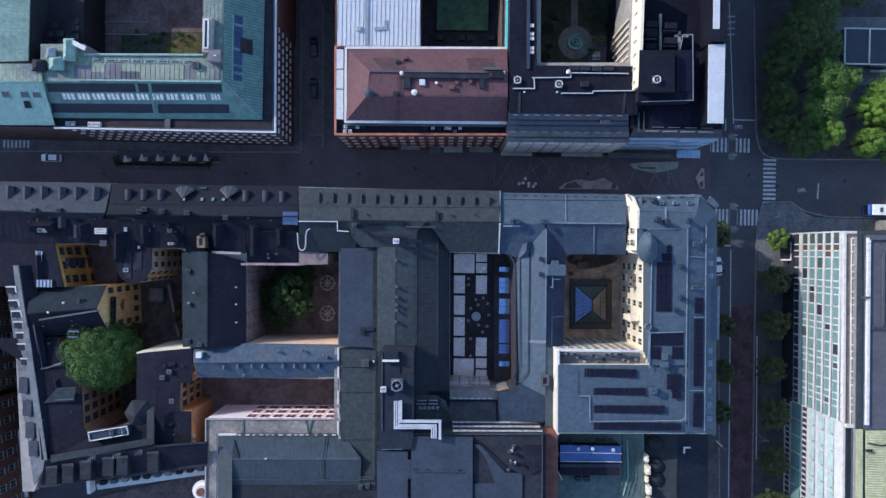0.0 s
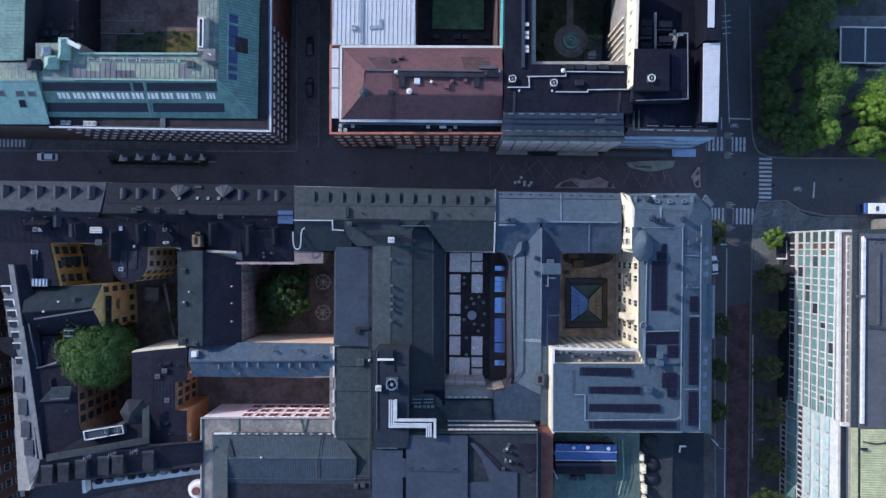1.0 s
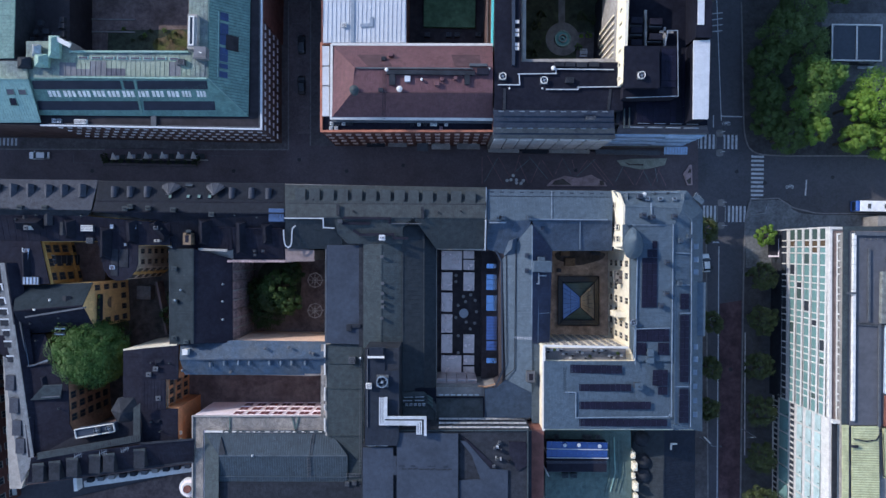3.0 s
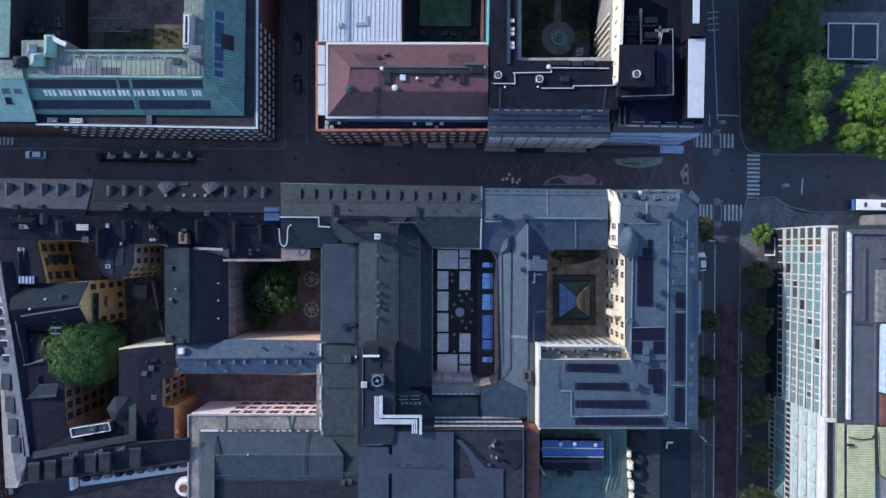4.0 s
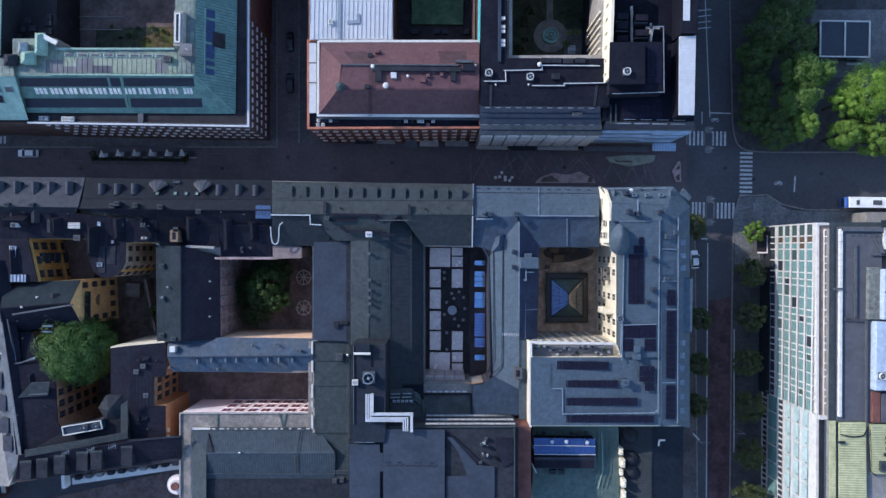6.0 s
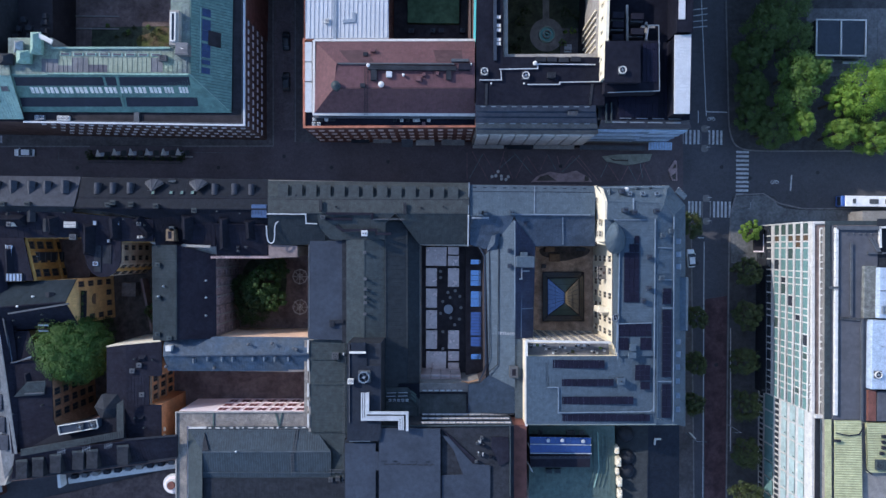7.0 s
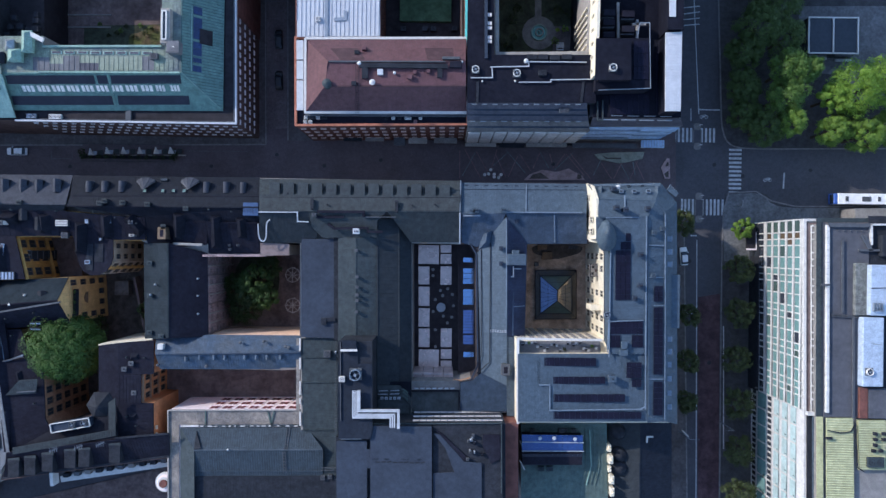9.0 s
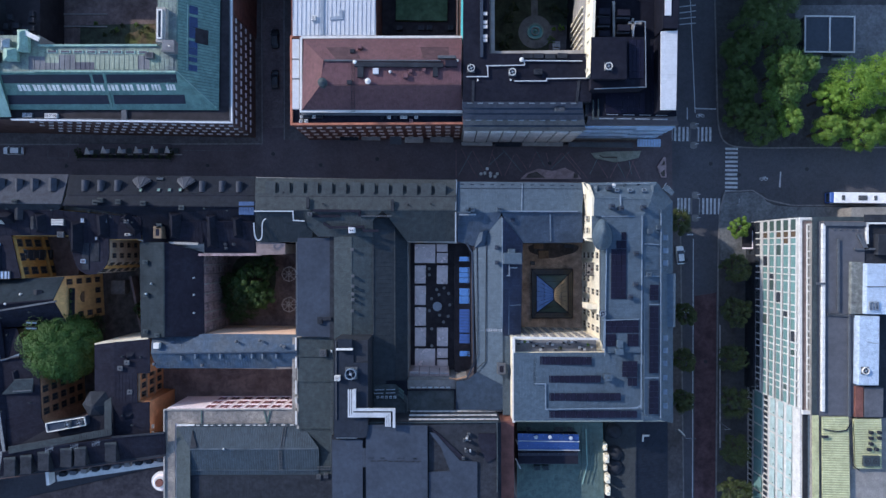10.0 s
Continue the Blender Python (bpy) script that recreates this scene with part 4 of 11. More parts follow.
GS = [(-87.21, 27.41, 19), (-43.23, 27.83, 19), (-49.77, 34.31, 25), (-86.20, 33.77, 25)]
roof(GB, GS, GREEN, 0.55)
# wide dark seams show the ribs and also paint in this slope's shade
roof(GB, [(-43.23, 27.83, 19), (-43.22, 59.20, 19), (-49.87, 56.61, 25), (-49.77, 34.31, 25)], GREEN, 0.62, seam_mat=GREENS, w=0.15, h=0.05)
parapet(GB, [(-43.3, 27.9, 19.0), (-49.75, 34.3, 25.0)], GREENL, 0.16, 0.1, name="hip_cap")
roof(GB, [(-86.55, 33.77, 25), (-49.77, 34.31, 25), (-50.10, 56.60, 25), (-53.98, 56.55, 25), (-53.73, 39.63, 25), (-77.72, 39.27, 25), (-77.75, 41.33, 25), (-86.66, 41.19, 25)], PATCHY, 0.8, along=(0, 1, 0), label="flat roof of patchy green and grey sheets")
walls(GB, [(-86.67, 33.93, 24.8), (-49.84, 34.48, 24.8), (-50.17, 56.69, 24.8), (-54.06, 56.63, 24.8), (-53.81, 39.69, 24.8), (-77.83, 39.33, 24.8), (-77.86, 41.39, 24.8), (-86.78, 41.25, 24.8)], STONE, 17)
# pavilion at the west end
roof(GB, [(-110.04, 25.42, 19.5), (-86.65, 25.77, 19.5), (-85.89, 33.42, 25.5), (-105.58, 33.47, 25.5)], PAVG, 0.6, label="pale patinated pavilion roof")
roof(GB, [(-105.50, 33.44, 25.6), (-85.83, 33.40, 25.6), (-86.22, 37.03, 25.6), (-105.55, 36.74, 25.6)], PATCHY, 0.7, along=(0, 1, 0))
roof(GB, [(-105.70, 36.80, 25.4), (-88.86, 37.62, 25.4), (-88.68, 55.86, 25.4), (-105.99, 55.60, 25.4)], GREEN, 0.7, along=(1, 0, 0))
walls(GB, [(-110.27, 25.72, 19.2), (-87.07, 26.06, 19.2), (-90.06, 34.95, 19.2), (-110.41, 35.00, 19.2)], BROWNW, 10)
walls(GB, [(-105.80, 33.31, 25.2), (-86.19, 33.38, 25.2), (-86.70, 36.91, 25.2), (-88.89, 37.73, 25), (-88.94, 56.02, 25), (-106.30, 55.76, 25)], CHAR, 10)
# dark glazed bands on the mansard
def on(quad, u0, v0, u1, v1, lift=0.06):
    a, b, c, d = (V(p) for p in quad)
    n = normal_of(quad) * lift
    return [a.lerp(b, u).lerp(d.lerp(c, u), v) + n for u, v in ((u0, v0), (u1, v0), (u1, v1), (u0, v1))]
for q in ([(-85.95, 31.89, 23.32), (-67.91, 32.16, 23.32), (-67.74, 33.56, 24.66), (-85.61, 33.29, 24.66)],
          [(-67.33, 32.17, 23.32), (-65.02, 32.20, 23.32), (-64.88, 33.60, 24.66), (-67.17, 33.57, 24.66)],
          [(-64.68, 32.21, 23.32), (-50.34, 32.42, 23.32), (-50.11, 33.82, 24.66), (-64.31, 33.61, 24.66)],
          [(-86.72, 28.28, 20.03), (-65.66, 28.59, 20.03), (-65.50, 30.17, 21.46), (-86.35, 29.86, 21.46)],
          [(-64.71, 28.60, 20.03), (-49.80, 28.83, 20.03), (-49.56, 30.41, 21.46), (-64.33, 30.19, 21.46)]):
    bm = bmesh.new()
    slab(bm, q, 0.12)
    part("roof_panel", bm, DARKP, GB, "dark smooth roof panel")
bm = bmesh.new()
slab(bm, [(-65.75, 27.97, 19.56), (-65.27, 27.98, 19.56), (-64.51, 33.87, 24.98), (-64.97, 33.86, 24.98)], 0.12)
part("roof_rib", bm, GREEN, GB)
# pale pane colour stands in for the sky reflected in these roof windows
for a, b, n_ in (((-83.31, 30.66, 22.27), (-80.39, 31.66, 23.16), 4),
                ((-80.16, 30.71, 22.27), (-77.27, 31.71, 23.16), 4),
                ((-77.14, 30.75, 22.27), (-74.26, 31.75, 23.16), 4),
                ((-74.11, 30.80, 22.27), (-71.25, 31.80, 23.16), 4),
                ((-71.08, 30.84, 22.27), (-68.24, 31.84, 23.16), 4),
                ((-68.05, 30.89, 22.27), (-65.23, 31.89, 23.16), 4),
                ((-65.02, 30.93, 22.27), (-62.22, 31.93, 23.16), 4),
                ((-61.99, 30.98, 22.27), (-59.21, 31.98, 23.16), 4),
                ((-58.85, 31.03, 22.27), (-56.09, 32.02, 23.16), 4),
                ((-55.82, 31.07, 22.27), (-53.68, 32.06, 23.16), 3),
                ((-52.79, 31.12, 22.27), (-50.67, 32.10, 23.16), 3)):
    for j in range(3):
        x0, x1 = a[0] + (b[0] - a[0]) * j / 3.2, a[0] + (b[0] - a[0]) * (j + 0.66) / 3.2
        bm = bmesh.new()
        slab(bm, [(x0, a[1], a[2]), (x1, a[1], a[2]), (x1, b[1], b[2]), (x0, b[1], b[2])], 0.2)
        part("roof_window", bm, MANSW, GB, "roof window with its sky reflection painted pale")
# panels and hatch on the east slope
for y0, y1 in ((41.7, 43.8), (43.86, 46.05), (38.3, 39.66), (39.72, 41.07), (36.9, 37.8), (35.0, 36.2), (46.7, 48.3)):
    bm = bmesh.new()
    slab(bm, [(-46.68, y0, 22.3), (-46.68, y1, 22.3), (-48.0, y1, 23.5), (-48.0, y0, 23.5)], 0.2)
    part("blue_panel", bm, PANELB, GB, "dark blue glazed roof panel")
parapet(GB, [(-48.25, 34.9, 23.6), (-48.25, 48.4, 23.6)], PAVG, 0.14, 0.12, name="panel_edge")
bm = bmesh.new()
slab(bm, [(-45.0, 40.9, 20.82), (-45.0, 44.0, 20.82), (-47.0, 44.0, 22.66), (-47.0, 40.9, 22.66)], 0.2)
part("roof_hatch", bm, PLUM, GB, "dark square roof hatch")
# one pale tone on window and sill imitates the sky's glare
windows(GB, (-85.5, 25.46, 18.2), (-40.55, 25.14, 18.2), 3, 17.8, 22, 4, 1.0, 0.34, GLINT, GLINT)
windows(GB, (-40.55, 25.14, 18.2), (-41.06, 59.57, 18.2), 3, 17.6, 19, 4, 1.1, 0.42, GLINT, GLINT)
bm = bmesh.new()
box(bm, -41.1, 48.6, 0.2, -40.62, 59.3, 18.2)
part("brick_front", bm, BRICK, GB, "red brick northern part of the street front")
windows(GB, (-81.66, 41.26, 18), (-56.46, 41.64, 18), 3, 17.6, 12, 4, 1.4, 1.8, CREAMD)
# roof clutter of the green-roofed building
LH = thing("lift_head", (-50.8, 38.95, 25), "plain grey metal lift housing with a thin mast", "roof housing")
bm = bmesh.new()
box(bm, -52.1, 37.75, 24.9, -49.6, 40.15, 26.9, bevel=0.06)
part("housing", bm, GREYP, LH)
bm = bmesh.new()
beam(bm, (-50.9, 39.0, 26.95), (-50.2, 38.6, 27.6), 0.1, 0.1)
part("mast", bm, PIPE, LH)
bm = bmesh.new()
box(bm, -52.2, 37.65, 26.9, -49.5, 37.95, 27.0)
part("edge_trim", bm, GREYL, LH)
ac_unit((-55.07, 37.32, 25), 1.6, 1.2, 0.9)
sheet("courtyard_floor_1", [(-86.72, 42.93, 9), (-59.44, 43.34, 9), (-59.77, 65.66, 9), (-87.05, 65.25, 9)], COURT, -0.1, 9.0, "brown shaded courtyard floor", "courtyard")
sheet("court_bed", [(-78.0, 43.3, 9), (-59.6, 43.6, 9), (-59.7, 49.2, 9), (-78.0, 48.6, 9)], GARDEN, 8.9, 9.04, "dark mossy planting bed in the courtyard", "planting bed")
bm = bmesh.new()
prism(bm, ccw(smooth([(-67.5, 43.6, 9.1), (-60.0, 43.7, 9.1), (-59.8, 48.6, 9.1), (-63.0, 49.4, 9.1), (-65.0, 47.2, 9.1), (-68.2, 46.8, 9.1)], 2)), 8.9)
solid("court_lawn", bm, mat("mossy_lawn", (0.075, 0.085, 0.025), 0.95, var=0.6, scale=0.5, stain=(0.11, 0.075, 0.05)), "mossy green lawn patch in the courtyard", "lawn", kind="structure")
rnd = random.Random(8)
for k in range(9):
    x, y = -74.0 + 1.5 * k + rnd.uniform(-0.6, 0.6), 47.4 + rnd.uniform(-1.2, 1.6)
    bush((x, y, 9.0), rnd.uniform(0.5, 0.9), LEAFD if k % 3 else LEAF, "low straggling courtyard bush", n=140)
for y in (48.2, 51.0):
    pipe_run("court_kerb", [(-86.5, y, 9.0), (-72.0, y + 0.1, 9.0)], 0.3, 0.3, STONE, "stone kerb across the courtyard floor", "kerb")
GV = thing("glazed_stair_tower", (-53.33, 43.41, 25), "cream stair housing with a long dark window in a white frame", "stair tower")
a, b = (-53.52, 39.72, 27), (-51.60, 46.74, 27)
bm = bmesh.new()
box(bm, a[0], a[1], 24.5, b[0], b[1], 26.5, bevel=0.05)
part("housing", bm, CREAMD, GV)
c, d = (-53.09, 40.50, 26.7), (-52.27, 46.15, 26.7)
bm = bmesh.new()
box(bm, c[0], c[1], 26.3, d[0], d[1], 26.6)
part("glazing", bm, GLASS, GV)
bm = bmesh.new()
for x in (c[0], d[0]):
    beam(bm, (x, c[1], 26.5), (x, d[1], 26.5), 0.26, 0.3)
for y in (c[1], d[1]):
    beam(bm, (c[0] - .13, y, 26.503), (d[0] + .13, y, 26.503), 0.26, 0.3)
part("frame", bm, WHITE, GV)
for q in ((-83.30, 43.73, 20), (-82.92, 41.84, 20), (-81.91, 45.77, 20), (-81.89, 43.99, 20), (-85.09, 44.53, 20), (-86.24, 42.15, 20)):
    ac_unit(q, 1.3, 1.1, 1.0, STEEL if q[0] > -70 and q[1] > 40 else CHAR)
sheet("low_roof_1", [(-93.22, 40.76, 18.3), (-81.49, 40.94, 18.3), (-81.76, 58.91, 18.3), (-93.50, 58.74, 18.3)], PLUM, 0, 18.3, "black flat roof between the wings", "roof")
for a, b, h, m_ in (((-81.11, 37.68, 25.6), (-79.24, 41.80, 25.6), 27.0, GREENL), ((-87.56, 35.53, 25.6), (-85.09, 37.62, 25.6), 26.5, CHAR), ((-83.93, 35.81, 25.6), (-81.46, 38.13, 25.6), 26.9, GREENL), ((-84.64, 38.08, 25.6), (-83.08, 40.15, 25.6), 26.6, STEEL)):
    bm = bmesh.new()
    x0, x1, y0, y1 = min(a[0], b[0]), max(a[0], b[0]), min(a[1], b[1]), max(a[1], b[1])
    box(bm, x0, y0, 25.2, x1, y1, h - 0.5, bevel=0.08)
    vs = [bm.verts.new(p) for p in ((x0 - .15, y0 - .15, h - .5), (x1 + .15, y0 - .15, h - .5), (x1 + .15, y1 + .15, h - .5), (x0 - .15, y1 + .15, h - .5), ((x0 + x1) / 2, y0 + 0.6, h + .5), ((x0 + x1) / 2, y1 - 0.6, h + .5))]
    for q in ((0, 1, 4), (2, 3, 5), (1, 2, 5, 4), (3, 0, 4, 5), (3, 2, 1, 0)):
        bm.faces.new([vs[i] for i in q])
    solid("roof_turret", bm, m_, "small patinated roof housing", "roof housing")
pipe_run("white_awning", [(-79.46, 41.22, 26), (-77.17, 40.12, 26)], 0.9, 0.3, WHITE, "white slanted metal duct", lift=0.5)
for q in ((-90.40, 31.37, 23.75), (-87.98, 31.41, 23.75), (-94.20, 31.32, 23.75)):
    skylight(q, 1.6, 1.6, STORM, GREEN, tilt=28)
skylight((-90.57, 29.79, 22.55), 1.5, 2.4, SOLAR, GREEN, tilt=28)
for q in ((-84.15, 26.24, 18.5), (-83.07, 26.25, 18.5)):
    ac_unit(q, 0.9, 0.9, 0.7, STEEL)
ac_unit((-78.52, 26.14, 18.5), 2.6, 1.0, 0.8, WHITE, fans=3, label="white air-conditioning unit with three fans on the terrace")
pipe_run("terrace_wall", [(-63.23, 27.63, 18.5), (-63.20, 25.6, 18.5)], 1.1, 0.5, GREYL, "pale grey low dividing wall on the terrace", "wall")

# ---- red-roofed building ----
STAINED = mat("stained_red_metal", (0.072, 0.039, 0.044), 0.65, var=0.3, scale=0.6, streak=0.15)
RB = building("red_roofed_building", "orange-red brick building with a dark red metal roof and white gutters",
              [(-27.74, 24.78, 19.3), (8.44, 25.44, 19.3), (7.94, 59.85, 19.3), (7.22, 59.84, 19.3), (7.46, 43.88, 19.3), (-10.04, 43.62, 19.3), (-10.28, 59.57, 19.3), (-28.25, 59.30, 19.3)], BRICK)
roof(RB, [(-27.34, 24.87, 19.5), (8.31, 25.52, 19.5), (8.26, 28.85, 19.5), (-27.40, 28.32, 19.5)], BLACK, 0, name="terrace", label="black roof terrace")
parapet(RB, [(-10.03, 43.44, 19.5), (-27.85, 43.17, 19.5), (-27.58, 24.81, 19.5), (8.43, 25.46, 19.5), (8.38, 28.85, 19.5)], TERRA, 0.45, 0.7, label="terracotta parapet")
for q in ([(-27.61, 42.58, 19.5), (-26.18, 42.60, 19.5), (-26.12, 38.56, 19.5), (-27.55, 38.54, 19.5)], [(-27.54, 38.30, 19.5), (-26.12, 38.32, 19.5), (-26.06, 34.40, 19.5), (-27.49, 34.38, 19.5)], [(-27.48, 34.14, 19.5), (-26.06, 34.16, 19.5), (-25.96, 27.98, 19.5), (-27.39, 27.96, 19.5)]):
    bm = bmesh.new()
    slab(bm, [(p[0], p[1], 20.2) for p in q], 0.8)
    part("terrace_deck", bm, WHITEMETAL, RB, "white metal deck panel")
RW, RT = 21.5, 26.8
walls(RB, [(-25.17, 27.40, 21.3), (8.17, 27.67, 21.3), (7.94, 43.05, 21.3), (-25.27, 42.55, 21.3)], WHITE, 19)
roof(RB, [(-25.13, 27.37, 21.5), (8.16, 27.63, 21.5), (7.77, 31.89, 26.8), (-20.43, 31.47, 26.8)], REDROOF, 0.5, seam_mat=REDSEAM)
roof(RB, [(-25.24, 42.37, 21.5), (-25.13, 27.37, 21.5), (-20.43, 31.47, 26.8), (-19.82, 36.34, 26.8)], REDROOF, 0.5)
roof(RB, [(7.93, 42.87, 21.5), (-25.24, 42.37, 21.5), (-19.82, 36.34, 26.8), (7.70, 36.75, 26.8)], REDROOF, 0.5, seam_mat=REDSEAM)
roof(RB, [(-19.82, 36.34, 26.8), (-20.43, 31.47, 26.8), (7.77, 31.89, 26.8), (7.70, 36.75, 26.8)], REDROOF, 0.5, along=(0, 1, 0))
parapet(RB, [(-25.52, 27.28, 21.3), (8.17, 27.55, 21.3)], WHITE, 0.55, 0.4, name="gutter", label="white gutter")
parapet(RB, [(-25.45, 26.89, 20.3), (8.24, 27.15, 20.3)], GREYL, 0.5, 0.3, name="gutter")
parapet(RB, [(-25.45, 42.55, 21.3), (-25.28, 27.29, 21.3)], WHITE, 0.5, 0.45, name="gutter", label="white gutter")
parapet(RB, [(-25.45, 42.55, 21.3), (7.94, 43.05, 21.3)], WHITE, 0.5, 0.4, name="gutter", label="white gutter")
parapet(RB, [(-19.60, 36.34, 26.8), (3.64, 36.57, 26.8)], GREYL, 0.3, 0.35, name="ridge_cap", label="pale ridge cap")
roof(RB, [(-27.43, 43.23, 20.5), (-10.08, 43.49, 20.5), (-10.31, 59.07, 20.5), (-27.66, 58.81, 20.5)], WHITEMETAL, 0.9, along=(0, 1, 0), label="white ribbed metal roof", h=0.12, w=0.08)
walls(RB, [(-27.25, 43.32, 20.2), (-10.22, 43.58, 20.2), (-10.45, 59.20, 20.2), (-27.48, 58.94, 20.2)], CREAMD, 18)
# frames and panes share a pale pink that paints in light on the sills
windows(RB, (-27.74, 24.78, 19.3), (8.44, 25.44, 19.3), 2.0, 18.4, 17, 4, 1.15, 0.7, PINKGLINT, PINKGLINT)
windows(RB, (-28.25, 59.30, 19.3), (-27.74, 24.78, 19.3), 1.5, 17.5, 18, 4, 1.3, 2.0, TERRA, GLASS)
windows(RB, (-10.28, 59.57, 19.3), (-10.04, 43.62, 19.3), 9, 17.5, 7, 2, 1.3, 2.0, TERRA, GLASS)
for q, m_ in (((-25.47, 26.45, 19.5), WHITE), ((-24.63, 26.46, 19.5), CHAR), ((-23.92, 26.47, 19.5), CHAR), ((-22.97, 26.48, 19.5), WHITE), ((-22.02, 26.50, 19.5), CHAR), ((-21.43, 26.51, 19.5), CHAR), ((-25.57, 25.49, 19.5), WHITE), ((-24.50, 25.51, 19.5), WHITE),
              ((-8.59, 26.58, 19.5), CHAR), ((-7.16, 26.60, 19.5), WHITE), ((-5.86, 26.62, 19.5), CHAR), ((-4.43, 26.64, 19.5), WHITE), ((-3.72, 26.65, 19.5), WHITE), ((-1.46, 26.68, 19.5), WHITE), ((-2.52, 25.84, 19.5), REDP)):
    ac_unit(q, 0.7, 0.7, 0.7, m_, label="small air-conditioning unit on the black terrace")
pipe_run("roof_duct", [(-13.05, 35.55, 26.8), (3.65, 35.6, 26.8)], 0.85, 0.6, CHAR, "long dark metal duct along the red roof", lift=0.1)
pipe_run("roof_duct", [(-12.36, 35.32, 26.8), (-12.34, 33.63, 26.8)], 1.2, 0.62, CHAR, "dark metal duct across the red roof")
pipe_run("roof_duct", [(2.53, 35.43, 26.8), (2.55, 33.85, 26.8)], 1.0, 0.62, CHAR, "dark metal duct across the red roof")
for q, w, d, h, m_, lb in (((-9.31, 34.29, 26.8), 1.15, 1.15, 0.6, WHITEMETAL, "white box-shaped roof vent"), ((-3.42, 33.42, 26.8), 1.0, 0.9, 0.8, REDROOF, "red painted roof vent box"), ((-2.42, 34.34, 26.8), 0.7, 0.7, 0.6, REDROOF, "red painted roof vent box"),
                           ((0.29, 34.60, 26.8), 0.7, 0.7, 0.6, REDROOF, "red painted roof vent box"), ((5.68, 35.93, 26.8), 2.4, 1.3, 0.9, BLACK, "low black roof housing box"), ((-12.86, 39.73, 24.0), 0.9, 0.8, 1.2, REDROOF, "red painted roof vent box"),
                           ((-14.3, 38.76, 24.6), 0.9, 0.8, 0.9, CHAR, "dark roof vent box"), ((4.77, 37.32, 26.6), 3.6, 0.6, 0.5, GREYL, "pale metal roof box"), ((-14.57, 32.01, 26.8), 1.0, 0.8, 0.6, CHAR, "dark roof vent box")):
    bm = bmesh.new()
    box(bm, q[0] - w / 2, q[1] - d / 2, q[2] - 1.0, q[0] + w / 2, q[1] + d / 2, q[2] + h, bevel=0.05)
    solid("vent_box", bm, m_, lb, "roof vent")
RN = [(7.93, 42.87, 21.5), (-25.24, 42.37, 21.5), (-19.82, 36.34, 26.8), (7.70, 36.75, 26.8)]
for u0, u1 in ((0.085, 0.275), (0.72, 0.9)):
    bm = bmesh.new()
    slab(bm, on(RN, u0, 0.42, u1, 0.93, 0.05), 0.1)
    part("roof_patch", bm, STAINED, RB, "darker stained red roof sheet")
vent((-10.85, 32.18, 26.8), 0.6, 1.0, "white mushroom-shaped roof vent", WHITE)
vent((-13.50, 35.98, 26.8), 0.4, 0.8, "white mushroom-shaped roof vent", WHITE)
vent((-6.48, 34.17, 26.8), 0.3, 0.7, "small white roof vent", WHITE)
vent((6.92, 36.51, 26.8), 0.25, 0.6, "small white roof vent", WHITE)
WT = thing("roof_tank", (-19.90, 31.87, 26.6), "grey-green round-topped roof housing at the hip", "roof housing")
bm = bmesh.new()
x, y, z = (-19.90, 31.87, 26.6)
cyl(bm, (x, y, z - 1), 0.95, 1.9, 14, 0.9)
cyl(bm, (x, y, z + 0.903), 0.95, 0.4, 14, 0.2)
part("body", bm, GREYG, WT)
bm = bmesh.new()
for s in (-0.3, 0.3):
    beam(bm, V((-14.44, 27.25, 21.7)) + Vector((s, 0, 0)), V((-13.87, 31.53, 27)) + Vector((s, 0, 0)), 0.06, 0.06, lift=0.15)
    beam(bm, V((-13.87, 31.53, 27)) + Vector((s, 0, 0)), V((-13.93, 35.81, 27)) + Vector((s, 0, 0)), 0.06, 0.06, lift=0.15)
for k in range(24):
    p = V((-14.44, 27.25, 21.7)).lerp(V((-13.87, 31.53, 27)), k / 12) if k < 12 else V((-13.87, 31.53, 27)).lerp(V((-13.93, 35.81, 27)), (k - 12) / 12)
    beam(bm, p + Vector((-.3, 0, .15)), p + Vector((.3, 0, .15)), 0.05, 0.05)
solid("roof_ladder", bm, CHAR, "dark metal roof ladder on the red roof", "ladder")
walls(RB, [(6.95, 43.6, 19.2), (7.16, 43.6, 19.2), (6.95, 59.8, 19.2), (6.74, 59.8, 19.2)], BROWNW, 0, label="dark brick court wall")
sheet("courtyard_floor_2", [(-10.96, 46.88, 6), (8.29, 47.17, 6), (7.98, 67.98, 6), (-11.27, 67.69, 6)], DECK, 0, 6, "black low courtyard roof", "courtyard")
bm = bmesh.new()
a, b = (-6.95, 51.29, 7), (4.87, 64.92, 7)
box(bm, a[0], a[1], 6.0, b[0], b[1], 7.0, bevel=0.05)
solid("green_roof_bed", bm, mat("green_roof_turf", (0.13, 0.22, 0.12), 0.9, var=0.4), "dark green turf bed on a low roof", "green roof")
for q in ((-6.06, 49.55, 6), (-1.12, 49.63, 6), (0.83, 49.66, 6), (5.65, 49.73, 6)):
    ac_unit(q, 1.2, 1.0, 1.0, GREYL)
ac_unit((-23.00, 46.84, 20.5), 1.0, 1.0, 0.6, WHITE)
pipe_run("roof_walkway", [(-21.29, 43.32, 20.5), (-21.41, 58.91, 20.5)], 0.7, 0.25, STEEL, "metal walkway on the white roof", "walkway")
pipe_run("roof_walkway", [(-19.34, 46.89, 20.5), (-17.33, 47.04, 20.5), (-17.35, 48.34, 20.5)], 0.7, 0.25, STEEL, "metal walkway on the white roof", "walkway")
bm = bmesh.new()
a, b = (7.68, 42.01, 20), (8.02, 59.56, 20)
box(bm, a[0], a[1], 18.0, b[0] + 0.1, b[1], 20.6)
